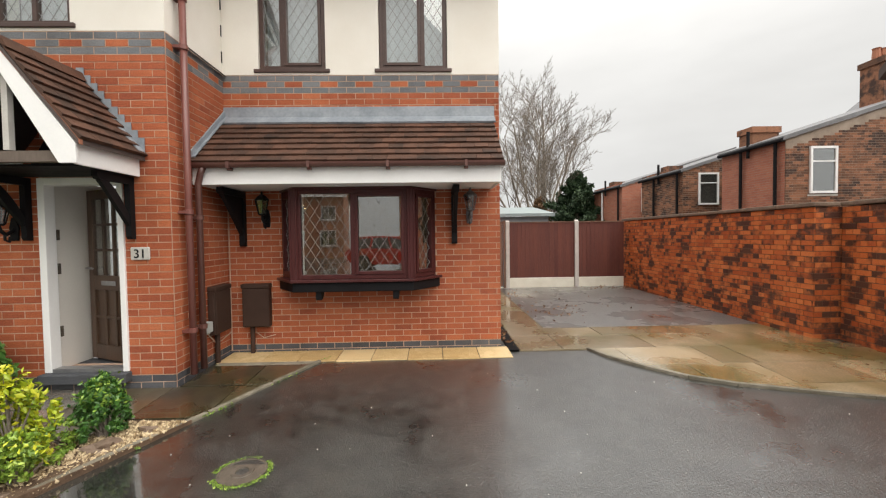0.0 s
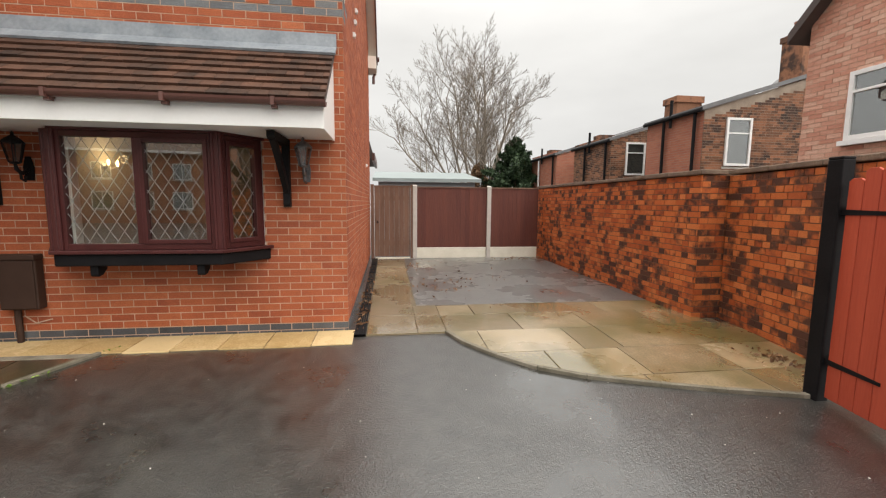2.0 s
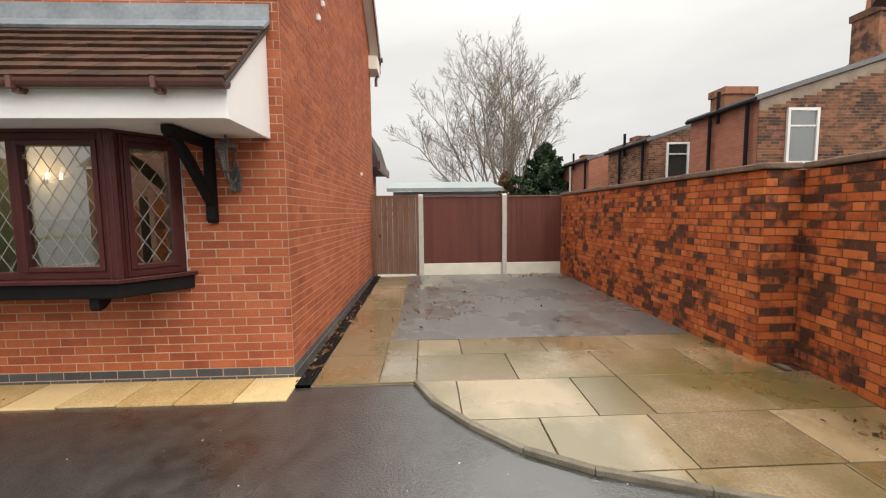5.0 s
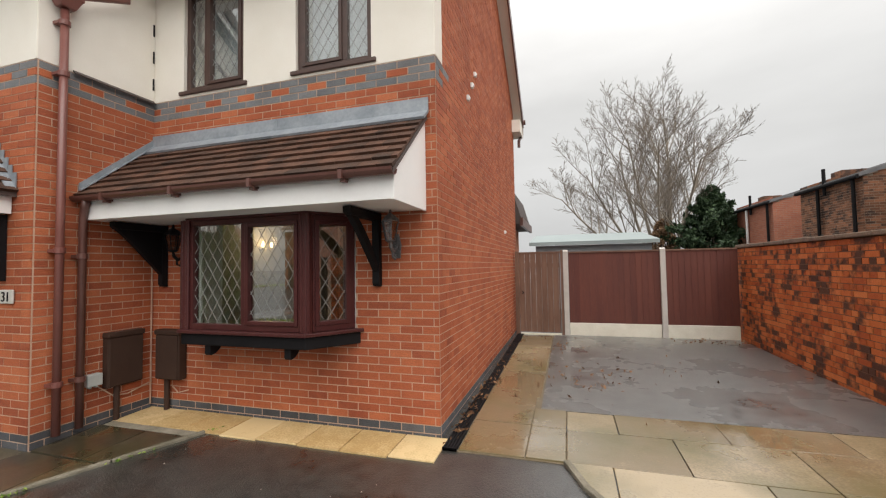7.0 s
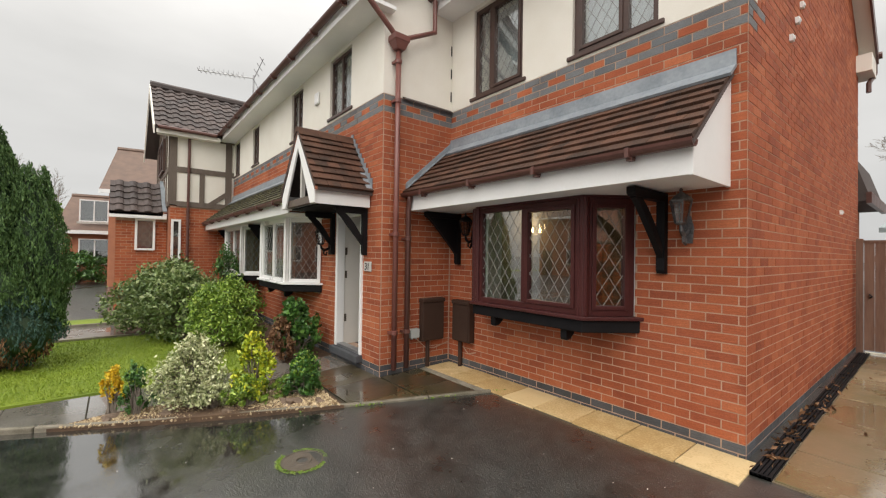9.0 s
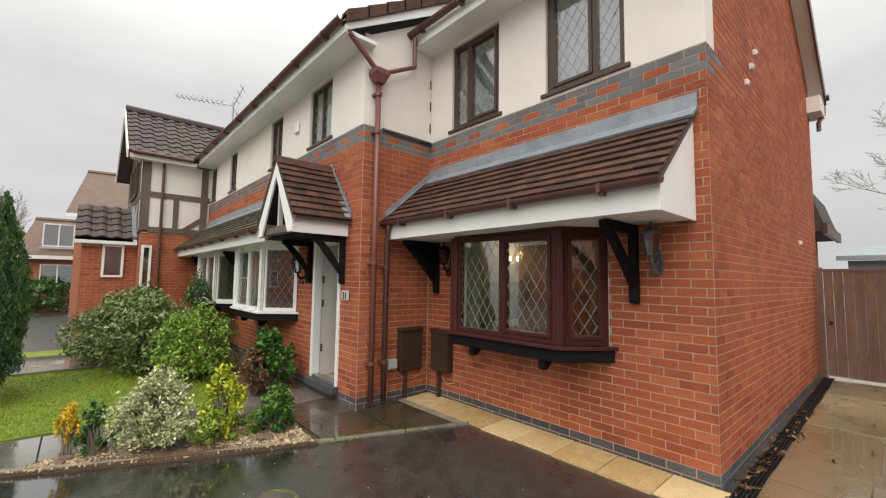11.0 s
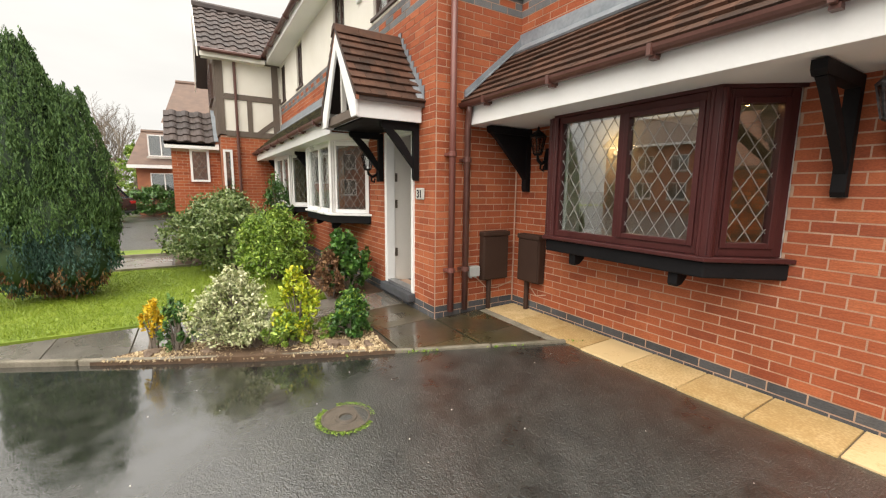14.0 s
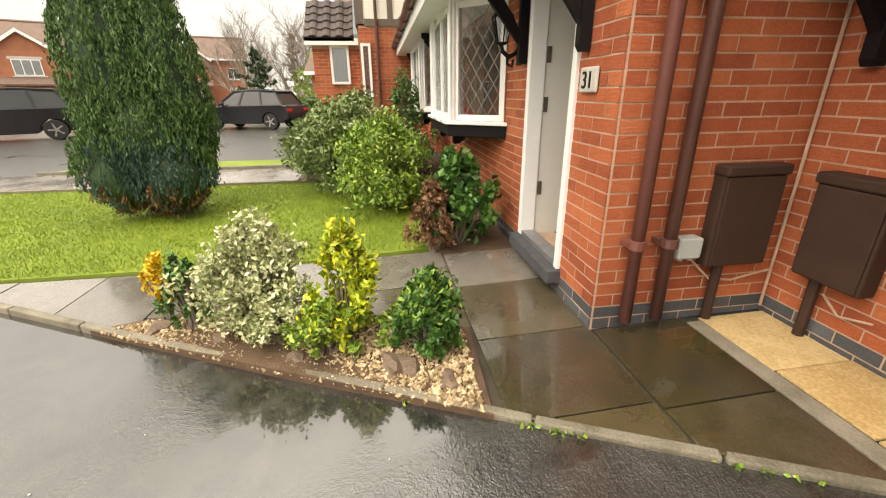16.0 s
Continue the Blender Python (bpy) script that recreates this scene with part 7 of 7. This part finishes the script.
conifer((-33, -1.2, -0.1), 4.2, 2.0, "yellow-green conifer beside the road", 73, 2600, LIMELEAF, 0.25)
GOLDHEDGE = leaf_mat("golden_hedge", ((0.1, (0.22, 0.17, 0.02)), (0.95, (0.46, 0.36, 0.05))), 0.5)
for i, (x, y, w) in enumerate(((-34, -16.5, 6), (-36, -1, 6), (-27, -13.2, 3))):
    shrub("hedge", x, y, -0.1, 1.3, 1.2, w / 2, (RUSSET, HEDGELEAF, GOLDHEDGE)[i], 3600, 0.2, "clipped street hedge by the pavement", 80 + i, cat="hedge")
tagged(Build().box((-32.4, -8.0, -0.1), (-32.1, 1.0, 0.45)).put("garden_wall", FAR_BRICK), "low red brick garden wall along the street", "garden wall")
vs = sheet("verge", [(-9.6, -3.5), (-9.6, 1.6), (-10.6, 1.6), (-10.6, -3.0)], LAWN, 0.03, 0.06, base=False)
tagged(vs, "narrow strip of wet grass beside the drive", "verge", kind="structure")
vs = sheet("apron", [(-7.86, -7.0), (-7.86, 1.55), (-9.48, 1.55), (-9.48, -7.0)], GREY_SLAB, 0.018, 0.06, base=False)
tagged(vs, "pale wet concrete footway beside the lawn", "footway", kind="structure")
vs = sheet("far_verge", [(-26.5, -30), (-26.5, 12), (-29, 12), (-29, -30)], LAWN, 0.02, 0.06, base=False)
tagged(vs, "grass verge on the far side of the street", "verge", kind="structure")
for x0, y0, x1, y1 in ((-7.78, -3.2, -7.78, 2.3), (-9.55, -3.5, -9.55, 1.6)):
    tagged(Build().bar((x0, y0, -0.09), (x1, y1, -0.09), 0.07, 0.08).put("kerb", KERB), "low concrete kerb along the drive", "kerb", kind="structure")


def car(x, y, rz, paint, label, tall=1.0):
    """A parked car: arched body side, tapered glasshouse with pillars, roof, lamps, bumpers and spoked wheels."""
    m = pose(x, y, -0.12, 0, 0, rz)
    t = empty("car", m, label, "car", "parked cars")
    H = lambda z: z * tall
    wheels, R = (-1.36, 1.40), 0.39
    side = [(-2.22, 0.45), (-2.26, 0.70), (-2.16, 0.98), (-1.9, 1.04), (0.85, 1.0), (1.65, 0.92), (2.12, 0.78), (2.26, 0.58), (2.22, 0.34)]
    sill = []
    for px in reversed(wheels):
        sill += [(px + R * math.cos(a), 0.34 + R * math.sin(a) * 0.98) for a in np.linspace(-0.1, math.pi + 0.1, 11)]
    line = side + [(1.85, 0.26)] + sill[:11] + [(0.9, 0.24), (-0.85, 0.24)] + sill[11:] + [(-1.85, 0.28)]
    Build(m).prism([(p, -0.9, H(q) if q > 0.8 else q) for p, q in line], (0, 1.8, 0)).put("body", paint, t, bevel=0.07)
    zb, zt = H(1.0), H(1.56)
    foot, top = [(-2.0, 0.80), (-1.0, 0.84), (0.1, 0.84), (1.15, 0.78)], [(-1.6, 0.62), (-0.9, 0.66), (-0.1, 0.66), (0.35, 0.62)]
    g = Build(m)
    n = 4
    vs = [(p, s * w, zb) for s in (-1, 1) for p, w in foot] + [(p, s * w, zt) for s in (-1, 1) for p, w in top]
    fs = [(i, i + 1, 9 + i, 8 + i) for i in range(3)] + [(5 + i, 4 + i, 12 + i, 13 + i) for i in range(3)] + [(3, 7, 15, 11), (4, 0, 8, 12), (8, 9, 10, 11, 15, 14, 13, 12)]
    g.add(vs, fs).put("glasshouse", CAR_GLASS, t)
    pl = Build(m)
    for s in (-1, 1):
        for (fx, fw), (tx, tw) in zip(foot, top):
            pl.bar((fx, s * (fw + 0.004), zb), (tx, s * (tw + 0.006), zt), 0.08, 0.05, up=(0, 1, 0))
        pl.bar((top[0][0], s * 0.63, zt - 0.01), (top[-1][0], s * 0.63, zt - 0.01), 0.06, 0.06)
    pl.put("pillars", paint, t)
    Build(m).prism([(-1.72, -0.63, zt), (-1.6, -0.63, zt + 0.05), (-0.6, -0.63, zt + 0.09), (0.2, -0.63, zt + 0.05), (0.38, -0.63, zt - 0.01)], (0, 1.26, 0)).put("roof_panel", paint, t, bevel=0.03)
    for px in wheels:
        for s in (-1, 1):
            w = Build(m).tube([(px, s * 0.66, 0.34), (px, s * 0.89, 0.34)], 0.34, 24).put("wheel", TYRE, t, bevel=0.03)
            rim = Build(m).tube([(px, s * 0.86, 0.34), (px, s * 0.895, 0.34)], 0.05, 10)
            for k in range(5):
                a = k * 2 * math.pi / 5
                rim.bar((px, s * 0.888, 0.34), (px + 0.23 * math.cos(a), s * 0.893, 0.34 + 0.23 * math.sin(a)), 0.05, 0.02, up=(0, 1, 0))
            rim.put("rim", ALLOY, w)
    for s in (-1, 1):
        Build(m).box((2.05, s * 0.62 - 0.2, 0.66), (2.24, s * 0.62 + 0.2, 0.78)).put("headlight", ALLOY, t, bevel=0.03)
        Build(m).box((-2.27, s * 0.66 - 0.18, 0.74), (-2.1, s * 0.66 + 0.18, 0.86)).put("tail_light", CAR_RED, t, bevel=0.02)
        Build(m).box((0.75, s * 0.98 - 0.1, zb), (0.92, s * 0.98 + 0.06, zb + 0.13)).put("door_mirror", paint, t, bevel=0.03)


car(-17.6, -9.9, 300, CAR_DARK, "black tall estate car parked across the street", 1.06)
car(-21.3, -2.6, 250, CAR_DARK, "dark hatchback parked by the street")
shrub("hedge", -24.0, 0.2, -0.1, 1.5, 0.9, 1.6, GREENLEAF, 3000, 0.16, "dense dark green hedge beside the street", 91, cat="hedge")
car(-2.0, -11.0, 6, CAR_RED, "red car parked across the street")

# ---- brick courses ----
lay_bricks()
